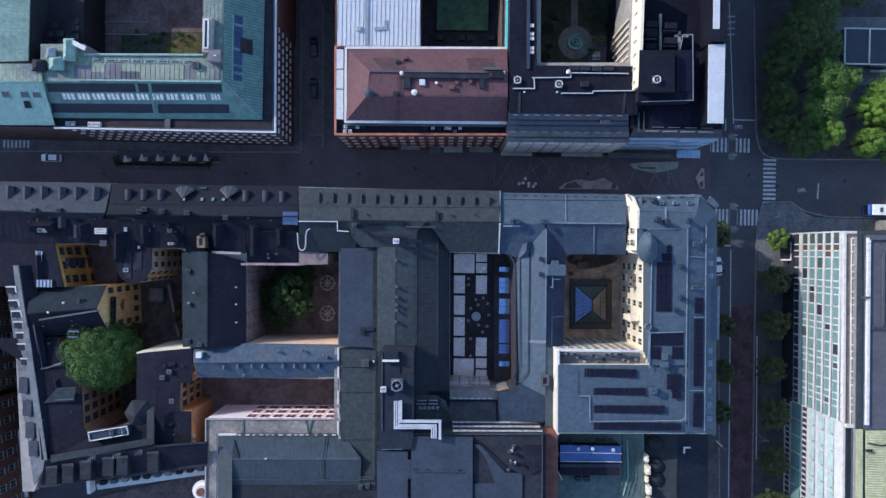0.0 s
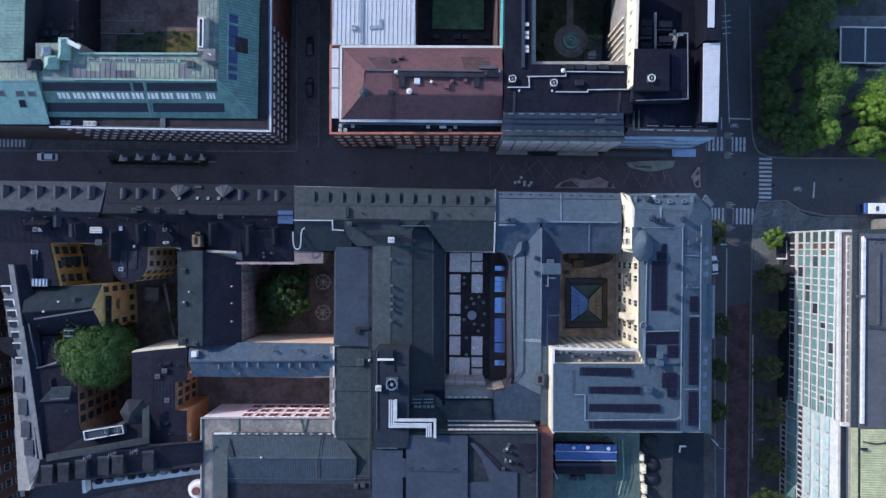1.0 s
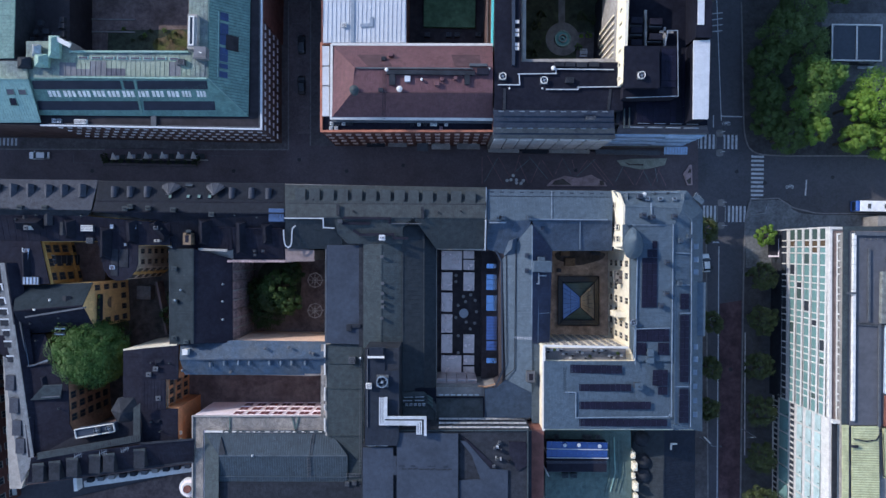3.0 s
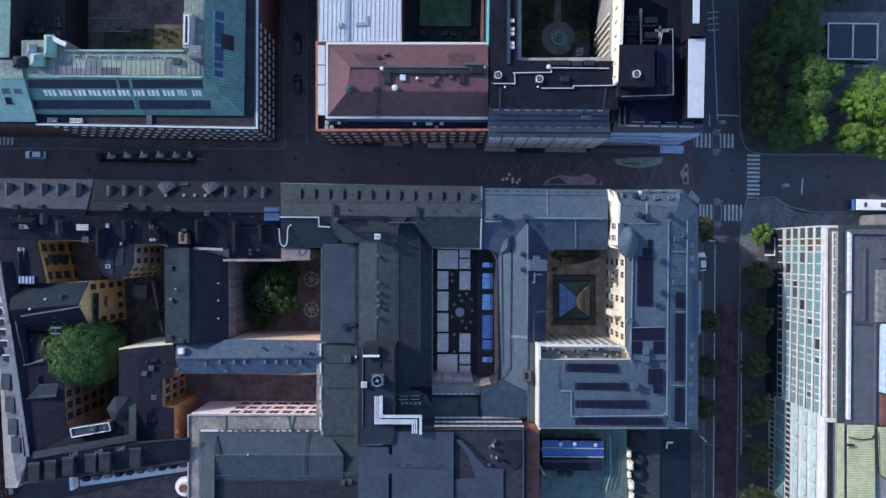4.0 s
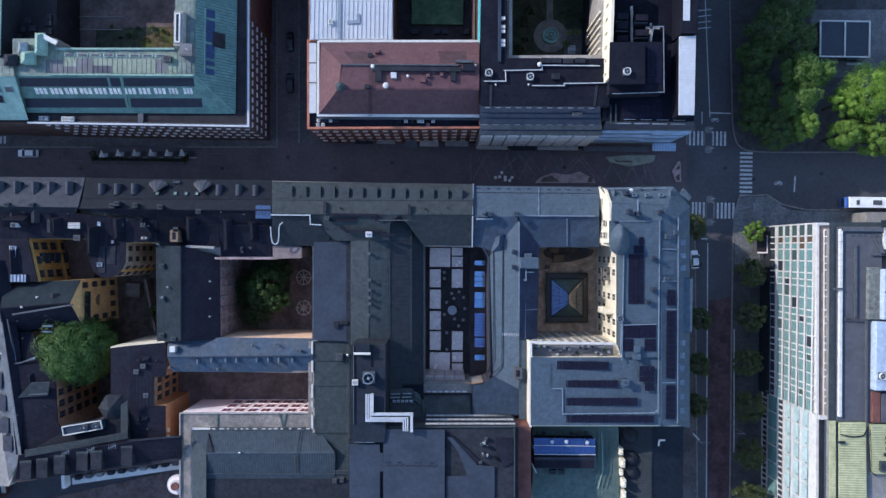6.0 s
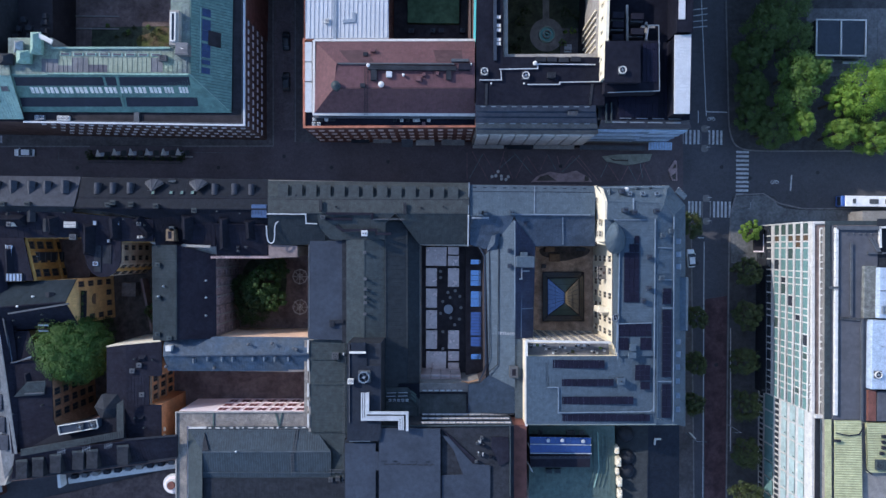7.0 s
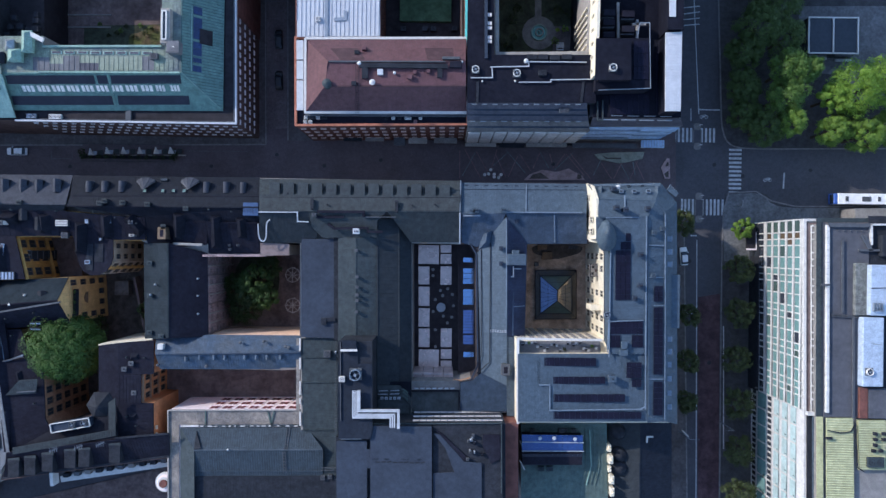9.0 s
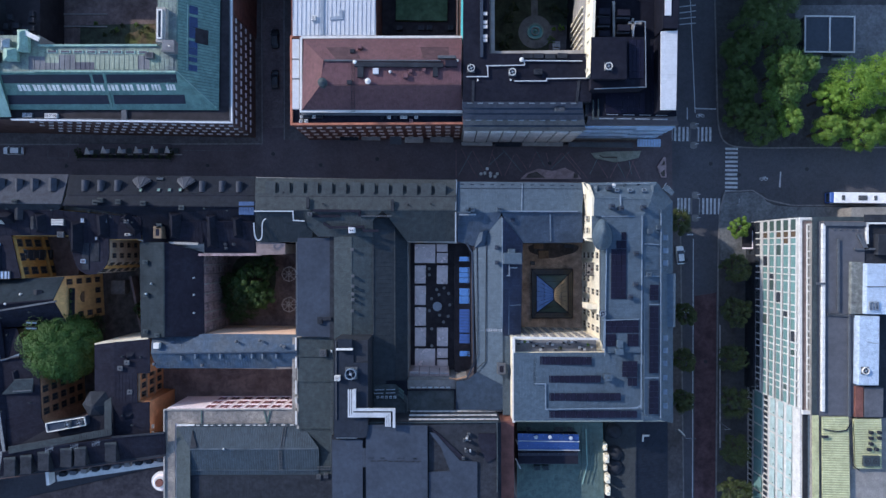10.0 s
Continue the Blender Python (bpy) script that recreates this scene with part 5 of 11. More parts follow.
solid("turquoise_screen", bm, TURQ, "bright turquoise panel screen along the roof edge", "screen")
for x0, y0, x1, y1, m_, lb in ((-8.16, 23.3, -5.5, 24.7, GREYL, "grey box-shaped shop canopy"), (-4.73, 23.75, -0.4, 24.5, CREAMD, "pale stone shop canopy"), (-14.84, 24.2, -10.44, 24.6, STONE, "thin stone shop canopy"), (-19.89, 24.1, -15.6, 24.5, CHAR, "dark canvas shop awning"), (1.2, 23.9, 6.6, 24.6, STONE, "thin stone shop canopy")):
    bm = bmesh.new()
    box(bm, x0, y0, 3.6, x1, min(y1 + 0.6, 25.3), 4.0, bevel=0.06)
    solid("shop_canopy", bm, m_, lb, "canopy", group="shop canopies")
# glazed strip and mixed sheets on the green building's flat top
for k in range(8):
    a, b = V((-76.05, 38.01, 25.1)), V((-55.04, 38.09, 25.1))
    p = a.lerp(b, k / 8)
    q = a.lerp(b, (k + 0.8) / 8)
    bm = bmesh.new()
    box(bm, p.x, p.y - 0.3, 24.9, q.x, p.y + 0.3, 25.16, bevel=0.03)
    rw = part("roof_window", bm, PAVG, GB, "pale framed roof window in the flat top")
    bm = bmesh.new()
    box(bm, p.x + 0.2, p.y - 0.2, 25.163, q.x - 0.2, p.y + 0.2, 25.2)
    part("pane", bm, STORM, rw)
for p, q, m_ in (((-79.70, 34.33, 25), (-76.43, 37.00, 25), GREYP), ((-76.35, 35.75, 25), (-73.69, 36.93, 25), LIMEP), ((-76.33, 34.38, 25), (-73.67, 35.73, 25), GREYP), ((-73.59, 34.42, 25), (-70.38, 37.32, 25), GREYP), ((-70.30, 35.95, 25), (-66.49, 37.38, 25), LIMEP), ((-70.28, 34.47, 25), (-66.47, 35.95, 25), STORM),
                 ((-66.39, 34.52, 25), (-60.55, 37.35, 25), LIMEP), ((-60.45, 34.61, 25), (-57.70, 37.40, 25), LIMEP), ((-57.60, 34.66, 25), (-55.30, 37.43, 25), GREYP), ((-55.20, 34.69, 25), (-50.49, 36.93, 25), PATCHY)):
    bm = bmesh.new()
    n_ = max(2, int((q[0] - p[0]) / 0.85))
    box(bm, p[0], p[1], 24.9, q[0], q[1], 25.06)
    rs = part("roof_sheet", bm, m_, GB, "ribbed grey or yellow-green roof sheet")
    bm = bmesh.new()
    for k in range(n_ + 1):
        x = p[0] + (q[0] - p[0]) * k / n_
        beam(bm, (x, p[1], 25.063), (x, q[1], 25.063), 0.09, 0.07)
    part("ribs", bm, m_, rs, kind="stuff")
parapet(GB, [(-78.55, 34.00, 25), (-49.99, 34.20, 25)], GREENL, 0.3, 0.35, name="ridge_cap")
parapet(GB, [(-77.72, 39.16, 25), (-53.73, 39.51, 25)], GREENL, 0.4, 0.4, name="ridge_cap")
for q in ((-87.90, 42.71, 20), (-87.22, 44.38, 20), (-85.06, 42.76, 20), (-81.51, 42.57, 20), (-81.81, 47.07, 20), (-86.30, 46.29, 20)):
    ac_unit(q, 0.9, 1.1, 1.0, CHAR)

# ---- dark building with the garden court ----
NB = building("dark_corner_building", "stone building with black flat roofs round a garden court",
              [(8.45, 24.10, 19.5), (34.01, 24.36, 19.5), (34.00, 25.43, 19.5), (53.38, 25.60, 19.5), (53.23, 60.45, 19.5), (34.20, 60.16, 19.5), (34.01, 40.53, 19.5), (14.51, 40.36, 19.5), (14.23, 59.86, 19.5), (8.28, 59.77, 19.5)], STONE)
walls(NB, [(8.31, 28.62, 26.3), (33.79, 28.89, 26.3), (33.65, 38.40, 26.3), (13.38, 38.21, 26.3), (13.22, 57.56, 25), (8.19, 57.48, 25)], CHAR, 19)
roof(NB, [(8.06, 28.56, 26.6), (33.83, 28.83, 26.6), (33.69, 38.43, 26.6), (13.34, 38.24, 26.6), (13.07, 56.89, 26.6), (7.87, 56.81, 26.6)], NIGHT, 0, label="black flat roof")
NS = [(8.42, 24.01, 20), (34.13, 24.28, 20), (33.34, 26.00, 22.2), (8.26, 25.74, 22.2)]
roof(NB, NS, UMBER, 0.8, label="steep grey-brown lower mansard slope")
roof(NB, [(8.26, 25.74, 22.2), (33.34, 26.00, 22.2), (32.04, 28.93, 26.5), (7.95, 28.69, 26.5)], STORM, 1.2, label="grey metal mansard slope")
for y_, z_, n_ in ((0, 22.35, 11), (1, 26.7, 11)):
    a, b = (((8.84, 25.62, 22.3), (32.85, 25.86, 22.3)), ((8.99, 28.29, 26.3), (31.87, 28.52, 26.3)))[y_]
    dashes(NB, a, b, n_, STEEL, 0.14, 0.2, 0.5, "snow_guard", "pale snow guard bar")
for a, b in (((8.38, 26.63, 23.7), (32.74, 26.87, 23.7)), ((8.30, 27.43, 24.9), (32.44, 27.67, 24.9)), ((8.58, 24.67, 21), (33.64, 24.93, 21))):
    parapet(NB, [a, b], BLUED, 0.3, 0.12, name="flashing")
# light panelled street front
for k in range(9):
    bm = bmesh.new()
    a, b = V((8.57, 24.10, 19.5)), V((33.77, 24.35, 19.5))
    p, q = a.lerp(b, (k + 0.06) / 9), a.lerp(b, (k + 0.94) / 9)
    box(bm, p.x, p.y - 0.35, 6.0, q.x, p.y - 0.02, 18.9, bevel=0.05)
    part("facade_panel", bm, FRONT, NB, "pale stone facade panel")
windows(NB, (8.45, 24.10, 19.5), (34.01, 24.36, 19.5), 0.5, 5.5, 9, 1, 3.0, 3.4, CHAR)
# streaked blue glazed front, storey by storey
a, b = V((34.12, 25.43, 19.5)), V((53.26, 25.59, 19.5))
for k in range(9):
    z_ = 4.6 + 1.6 * k
    for u in range(5):
        p, q = a.lerp(b, (u + 0.01) / 5), a.lerp(b, (u + 0.99) / 5)
        bm = bmesh.new()
        box(bm, p.x, p.y - 0.3 - 0.1 * (k % 2), z_, q.x, p.y - 0.02, z_ + 1.5, bevel=0.04)
        part("facade_panel", bm, FRONTB if (k + u // 3) % 3 != 1 else BAND, NB, "blue-grey facade band")
windows(NB, (53.38, 25.60, 19.5), (53.23, 60.45, 19.5), 1, 19, 14, 4, 1.5, 2.2, CHAR)
# court cornice, garden
parapet(NB, [(13.85, 57.78, 24.5), (14.12, 38.84, 24.5), (32.14, 39.22, 24.5)], CREAMD, 0.75, 0.5, name="cornice", label="pale stone court cornice")
# toned down from cream, with a charcoal foot, in place of the court's shade
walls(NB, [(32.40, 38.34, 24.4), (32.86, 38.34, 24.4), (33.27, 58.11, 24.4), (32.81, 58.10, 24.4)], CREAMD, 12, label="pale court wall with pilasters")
walls(NB, [(32.5, 38.34, 11.9), (32.86, 38.34, 11.9), (33.27, 58.11, 11.9), (32.9, 58.10, 11.9)], CHAR, 3.9, label="lower court wall darkened for shade")
for k in range(7):
    y = 39.6 + 1.5 * k
    bm = bmesh.new()
    box(bm, 32.16, y - 0.2, 12, 32.45, y + 0.2, 24.2, bevel=0.03)
    part("pilaster", bm, CREAM, NB)
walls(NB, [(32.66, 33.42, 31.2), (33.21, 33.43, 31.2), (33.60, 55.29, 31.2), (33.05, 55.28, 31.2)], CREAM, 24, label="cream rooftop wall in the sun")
windows(NB, (33.05, 55.28, 31.2), (32.66, 33.42, 31.2), 25.5, 30.5, 8, 1, 0.6, 1.8, CREAM)
walls(NB, [(13.79, 38.63, 24.4), (32.39, 39.03, 24.4), (32.39, 39.26, 24.4), (14.24, 39.10, 24.4)], CREAMD, 4)
sheet("courtyard_floor_3", [(15.43, 43.92, 4), (39.15, 44.27, 4), (38.76, 70.63, 4), (15.04, 70.27, 4)], GARDEN, -0.1, 4.0, "dark planted garden court", "courtyard")
F = thing("fountain", (25.36, 49.87, 4), "round stone fountain with a green pool in the court", "fountain")
x, y, z = (25.36, 49.87, 4)
for nm, r0, r1, h, m_ in (("paving_ring", 3.9, 1.95, 0.12, RINGP), ("basin", 1.9, 1.6, 0.6, GREENL), ("inner_rim", 0.95, 0.75, 0.8, CREAMD)):
    bm = bmesh.new()
    ring(bm, (x, y, z), r0, r1, h, 28)
    part(nm, bm, m_, F)
bm = bmesh.new()
cyl(bm, (x, y, z + 0.05), 1.58, 0.3, 24)
part("water", bm, glossy("pool_water", (0.1, 0.24, 0.2), 0.08, 0.2), F)
bm = bmesh.new()
cyl(bm, (x, y, z + 0.1), 0.35, 1.1, 12, 0.2)
part("spout", bm, GREENL, F)


sheet("garden_terrace", [(28.6, 44.2, 4), (36.5, 44.2, 4), (36.3, 51.5, 4), (28.6, 51.5, 4)], PAVE, 3.9, 4.06, "dark paved garden terrace", "terrace")
sheet("garden_path", [(24.4, 53.4, 4), (25.9, 53.4, 4), (25.8, 62, 4), (24.3, 62, 4)], RINGP, 3.9, 4.08, "pale gravel garden path", "path")
for q, r in (((29.66, 50.5, 4), 0.6), ((31.37, 50.66, 4), 0.95), ((33.82, 50.79, 4), 0.95)):
    bush(q, r, LEAFL, "round clipped bright green box bush", n=500)
for q in ((18.2, 46.3, 4), (19.0, 52.5, 4), (20.2, 55.0, 4), (29.5, 54.8, 4), (32.5, 54.0, 4)):
    bush(q, 1.5, LEAFD, "dark spreading garden shrub", n=500)
bush((28.9, 47.9, 4), 1.1, LEAF)
bush((19.32, 48.59, 4), 1.1, LEAFD)
T1 = thing("garden_table", (30.25, 46.7, 4), "small blue garden table with two benches", "table")
x, y, z = (30.25, 46.7, 4)
for nm, y0, y1, z0, z1 in (("tabletop", -.4, .4, .7, .76), ("bench_plank", -.95, -.6, .4, .46), ("bench_plank", .6, .95, .4, .46)):
    bm = bmesh.new()
    box(bm, x - 0.9, y + y0, z + z0, x + 0.9, y + y1, z + z1)
    part(nm, bm, STEEL, T1)
for s in (-0.7, 0.7):
    bm = bmesh.new()
    box(bm, x + s - 0.04, y - 0.9, z, x + s + 0.04, y + 0.9, z + 0.697)
    part("leg", bm, STEEL, T1)
# west roof strip windows
for q in ((12.32, 46.14, 26.6), (12.35, 44.44, 26.6), (12.36, 43.54, 26.6), (12.39, 41.62, 26.6), (12.40, 40.83, 26.6)):
    skylight(q, 1.0, 0.75, PALEG, CREAMD, label="pale roof window in the black roof")
parapet(NB, [(11.49, 56.87, 26.6), (11.77, 37.43, 26.6)], BLUED, 0.6, 0.5, name="roof_kerb")
for a in ([(12.70, 35.63, 26.6), (20.27, 35.86, 26.6), (20.26, 36.76, 26.6), (31.68, 36.82, 26.6)], [(8.78, 33.43, 26.6), (13.07, 33.49, 26.6), (12.93, 35.52, 26.6)], [(18.40, 32.67, 26.6), (24.73, 32.76, 26.6), (24.72, 33.21, 26.6), (33.65, 33.46, 26.6)]):
    pipe_run("roof_rail", a, 0.17, 0.22, PIPE, "pale metal pipe run on the black roof", "pipe", lift=0.3)
roof_fan((9.66, 35.13, 26.6), 0.72, 0.8)
roof_fan((17.92, 34.47, 26.6), 0.72, 0.8)
vent((19.69, 36.87, 26.6), 0.45, 0.9, m=WHITE, label="white roof vent with a round cowl")
for q in ((11.05, 32.78, 26.6), (17.60, 32.88, 26.6), (33.61, 34.80, 28)):
    vent(q, 0.2, 0.5, m=WHITE)
ac_unit((23.01, 34.54, 26.6), 1.6, 1.1, 0.8, CHAR)
ac_unit((27.70, 27.43, 24.6), 1.9, 0.8, 1.0, GREYL, fans=2)
pipe_run("roof_ladder", [(31.28, 32.86, 26.6), (30.89, 28.90, 26.6)], 0.5, 0.15, CHAR, "dark ladder on the black roof", "ladder")
pipe_run("roof_ladder", [(10.15, 32.54, 26.6), (10.10, 28.59, 26.6)], 0.5, 0.15, CHAR, "dark ladder on the black roof", "ladder")
for k, q in enumerate(((20.91, 37.73, 26), (23.06, 37.76, 26), (25.45, 37.68, 26), (27.83, 37.83, 26))):
    bm = bmesh.new()
    box(bm, q[0] - 1.0, q[1] - 0.5, 25.5, q[0] + 1.0, q[1] + 0.5, 27.2, bevel=0.04)
    solid("roof_housing", bm, CHAR, "dark roof housing beside the court", "roof housing")
# east wing
walls(NB, [(33.13, 26.50, 24.5), (49.54, 26.63, 24.5), (51.61, 26.66, 24.5), (51.38, 58.34, 24.5), (34.62, 58.09, 24.5), (34.49, 35.70, 24.5), (32.90, 33.95, 24.5)], CHAR, 18)
roof(NB, [(33.63, 26.22, 24.8), (51.50, 26.48, 24.8), (51.27, 58.21, 24.8), (34.09, 57.96, 24.8), (34.21, 33.90, 24.8)], NIGHT, 0, label="black flat roof")
ES = [(33.63, 26.22, 24.8), (51.50, 26.37, 24.8), (53.70, 25.70, 19.6), (34.21, 25.41, 19.6)]
roof(NB, ES, STORM, 0.8)
walls(NB, [(33.26, 30.83, 29.2), (43.90, 31.21, 29.2), (43.76, 40.97, 29.2), (33.45, 40.81, 29.2)], BLACK, 24)
roof(NB, [(33.08, 30.65, 29.5), (43.91, 31.03, 29.5), (43.77, 40.99, 29.5), (33.26, 40.83, 29.5)], NIGHT, 0, label="black penthouse roof")
walls(NB, [(33.28, 32.34, 31.2), (39.61, 32.44, 31.2), (39.50, 40.30, 31.2), (33.38, 40.21, 31.2)], BLACK, 24)
roof(NB, [(32.55, 32.15, 31.5), (39.53, 32.25, 31.5), (39.41, 40.32, 31.5), (32.65, 40.22, 31.5)], NIGHT, 0, label="black penthouse roof")
parapet(NB, [(33.74, 30.66, 29.5), (43.80, 31.14, 29.5), (43.50, 43.97, 29.5), (41.62, 43.94, 29.5), (41.11, 41.17, 29.5)], STEEL, 0.13, 0.25, name="railing", label="pale roof railing")
dashes(NB, (35.70, 25.79, 24.8), (50.36, 25.78, 24.8), 4, STEEL, 0.2, 0.3, 0.8, "railing", "pale roof railing")
dashes(NB, (37.29, 26.62, 24.8), (50.58, 26.59, 24.8), 4, STEEL, 0.1, 0.25, 0.7, "railing", "pale roof railing")
parapet(NB, [(34.50, 29.32, 24.8), (34.56, 25.66, 24.8), (35.59, 25.68, 24.8), (35.53, 29.57, 24.8)], GREYG, 0.25, 0.5, name="railing")
roof_fan((35.90, 34.49, 31.5), 0.72, 0.8)
panel_bank("solar_panels", [(40.46, 32.86, 29.5), (43.44, 32.90, 29.5), (43.33, 40.43, 29.5), (40.35, 40.38, 29.5)], SOLAR, "dark solar panels on the penthouse roof", "solar panels", 4, 6)
panel_bank("solar_panels", [(46.44, 27.44, 24.8), (48.05, 27.46, 24.8), (47.85, 40.98, 24.8), (46.25, 40.95, 24.8)], SOLAR, "dark solar panels along the flat roof", "solar panels", 2, 9)
panel_bank("solar_panels", [(37.06, 26.84, 24.8), (45.08, 26.96, 24.8), (45.02, 31.08, 24.8), (37.00, 30.96, 24.8)], SOLAR, "dark solar panels on the flat roof", "solar panels", 7, 3)
# canopy set high so that its shadow reaches over the avenue
roof(NB, [(46.50, 26.56, 30.5), (49.47, 26.60, 30.5), (49.57, 41.98, 30.5), (46.39, 41.82, 30.5)], WHITEMETAL, 0.6, along=(1, 0, 0), label="white ribbed metal canopy roof", th=0.4)
walls(NB, [(46.79, 26.77, 30), (49.54, 26.81, 30), (49.65, 42.03, 30), (46.68, 41.87, 30)], NIGHT, 24)
# carried on north, mostly unseen, to block sun on the avenue
walls(NB, [(46.79, 42.4, 31), (49.54, 42.4, 31), (49.4, 60.2, 31), (46.6, 60.2, 31)], NIGHT, 24)
roof(NB, [(46.5, 42.2, 31.3), (49.6, 42.2, 31.3), (49.5, 60.3, 31.3), (46.4, 60.3, 31.3)], NIGHT, 0, label="black roof of the edge structure added against the sun")
bm = bmesh.new()
slab(bm, [(46.75, 44.6, 31.5), (48.0, 44.6, 31.5), (47.95, 60.0, 31.5), (46.7, 60.0, 31.5)], 0.3)
solid("roof_canopy_strip", bm, WHITEMETAL, "white ribbed metal strip on the roof edge", "roof")
for x0, x1, ys in ((34.73, 36.98, (46.3, 44.4, 41.9)), (38.45, 40.9, (46.1, 43.1))):
    for y in ys:
        bm = bmesh.new()
        box(bm, x0, y - 0.62, 24.6, x1, y + 0.62, 28.5, bevel=0.05)
        solid("chimney", bm, BLACK, "broad black chimney block on the roof", "chimney", group="roof chimney blocks")
        bm = bmesh.new()
        box(bm, x0 - 0.1, y - 0.9, 24.7, x1 + 0.1, y - 0.63, 27.6)
        solid("roof_upstand", bm, GREYL, "grey rendered upstand beside a chimney block", "roof wall")
for a in ([(37.96, 48.6, 26.5), (38.07, 41.2, 26.5)], [(41.03, 44.5, 26.6), (43.3, 44.5, 26.6)], [(41.78, 45.2, 26.6), (41.83, 41.3, 26.6)]):
    pipe_run("roof_upstand", a, 0.45, 0.6, CREAMD, "pale rendered roof upstand", "upstand")
for a, b, m_, z, lb in (((8.49, 23.26, 4), (15.72, 24.42, 4), CREAMD, 4, "pale stone shop canopy"), ((16.40, 23.11, 4), (22.31, 24.26, 4), CHAR, 4, "dark canvas shop awning"), ((22.72, 23.34, 4), (32.19, 24.40, 4), CREAMD, 4, "pale stone shop canopy"), ((33.52, 23.24, 4), (48.66, 24.38, 4), GREYL, 4, "long grey shop canopy"), ((49.28, 23.33, 5), (54.63, 25.11, 5), FRONTB, 5, "pale blue ribbed entrance canopy")):
    bm = bmesh.new()
    box(bm, a[0], a[1], z - 0.5, b[0], b[1], z, bevel=0.08)
    solid("shop_canopy", bm, m_, lb, "canopy", group="shop canopies")

for k in range(8):
    bm = bmesh.new()
    a, b = V((49.37, 24.23, 5.1)), V((54.47, 24.31, 5.1))
    p = a.lerp(b, (k + 0.5) / 8)
    box(bm, p.x - 0.12, p.y - 0.75, 5.0, p.x + 0.12, p.y + 0.75, 5.12)
    solid("canopy_rib", bm, ICE, "pale blue rib of the entrance canopy", "canopy", group="canopy ribs")

# ---- south block: street range ----
SA = building("grey_range_building", "long office range with a grey seamed metal roof and small dormers",
              [(-35.19, 13.77, 18.8), (7.21, 13.56, 18.8), (7.41, 0.30, 18.8), (-3.03, 0.39, 16.6), (-2.60, -28.70, 16.6), (-10.22, -30.27, 16.6), (-16.36, -51.54, 18.4), (-25.87, -51.54, 18.8), (-26.39, 0.16, 18.8), (-29.02, 0.12, 18.8), (-34.99, 0.04, 18.8)], CREAMD)
roof(SA, [(-35.26, 13.63, 19), (7.20, 13.66, 19), (7.11, 10.00, 21.8), (-34.53, 9.97, 21.8)], GREY, 0.42)
roof(SA, [(-34.53, 9.97, 21.8), (7.11, 10.00, 21.8), (7.10, 7.03, 22.8), (-34.23, 6.65, 22.8)], GREY, 0.42)
# rear slopes: same roof in darker sheets, which paint in their shade
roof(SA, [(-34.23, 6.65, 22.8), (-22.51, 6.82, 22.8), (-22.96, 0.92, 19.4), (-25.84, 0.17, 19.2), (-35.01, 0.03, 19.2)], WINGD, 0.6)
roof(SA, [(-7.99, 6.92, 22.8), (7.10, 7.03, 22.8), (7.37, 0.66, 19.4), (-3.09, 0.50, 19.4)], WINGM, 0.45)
roof(SA, [(-24.25, 6.80, 22.8), (-7.99, 6.92, 22.8), (-10.12, 4.72, 21.9), (-10.14, 1.45, 20.9), (-18.26, 1.33, 20.9), (-21.55, 1.29, 20.9), (-23.62, 3.36, 21.4)], GREY, 0.5)
parapet(SA, [(7.18, 13.50, 19.4), (7.00, 6.81, 22.6)], BLUEL, 0.2, 0.5, name="fire_wall", label="pale blue metal-capped fire wall")
parapet(SA, [(6.99, 6.68, 22.8), (7.12, 0.65, 19.6)], WHITEMETAL, 0.25, 0.6, name="fire_wall", label="pale metal-capped fire wall")
for q in ((-31.43, 12.51, 21.7), (-28.49, 12.50, 21.7), (-25.55, 12.49, 21.7), (-22.63, 12.47, 21.7), (-19.69, 12.47, 21.7), (-16.75, 12.46, 21.7), (-13.81, 12.45, 21.7), (-10.88, 12.45, 21.7), (-7.95, 12.43, 21.7), (-5.01, 12.42, 21.7), (-2.07, 12.41, 21.7), (0.86, 12.40, 21.7), (3.80, 12.40, 21.7)):
    dormer(SA, q, 1.9, 2.7, 1.9, 90, GREY, GREY)
windows(SA, (7.21, 13.56, 18.8), (-35.19, 13.77, 18.8), 1, 18, 22, 5, 1.3, 2.0, CREAMD)
parapet(SA, [(-34.40, 9.39, 21.8), (7.11, 9.89, 21.8)], CHAR, 0.12, 0.15, name="snow_guard", label="dark snow guard")
# north-south wing
roof(SA, [(-26.10, 0.99, 19.8), (-19.35, 1.09, 19.8), (-19.04, -19.78, 19.8), (-25.92, -19.64, 19.8)], SLATE, 0, label="flat slate-blue roof strip")
roof(SA, [(-19.33, 1.68, 20), (-18.38, 1.70, 20), (-18.06, -20.21, 20), (-19.00, -20.22, 20)], CHAR, 0, name="gutter")
roof(SA, [(-18.32, 1.34, 20.6), (-14.57, 1.37, 21.2), (-14.26, -20.05, 21.2), (-18.00, -20.39, 20.6)], GREYG, 0.5)
roof(SA, [(-14.57, 1.37, 21.2), (-10.15, 1.45, 20.4), (-9.83, -20.21, 20.4), (-14.26, -20.05, 21.2)], GREYG, 0.5)
# east slopes darkened by colour, as they face away from the sun
roof(SA, [(-10.20, 5.34, 20.8), (-5.79, 5.46, 19.4), (-5.27, -29.38, 19.4), (-9.69, -29.40, 20.8)], WINGD, 0.9, label="smooth steep slope with shade in its colour")
roof(SA, [(-5.79, 5.46, 19.4), (-3.21, 4.98, 17.3), (-2.70, -29.05, 17.3), (-5.27, -29.38, 19.4)], WINGD, 0.9, label="smooth steep slope with shade in its colour")
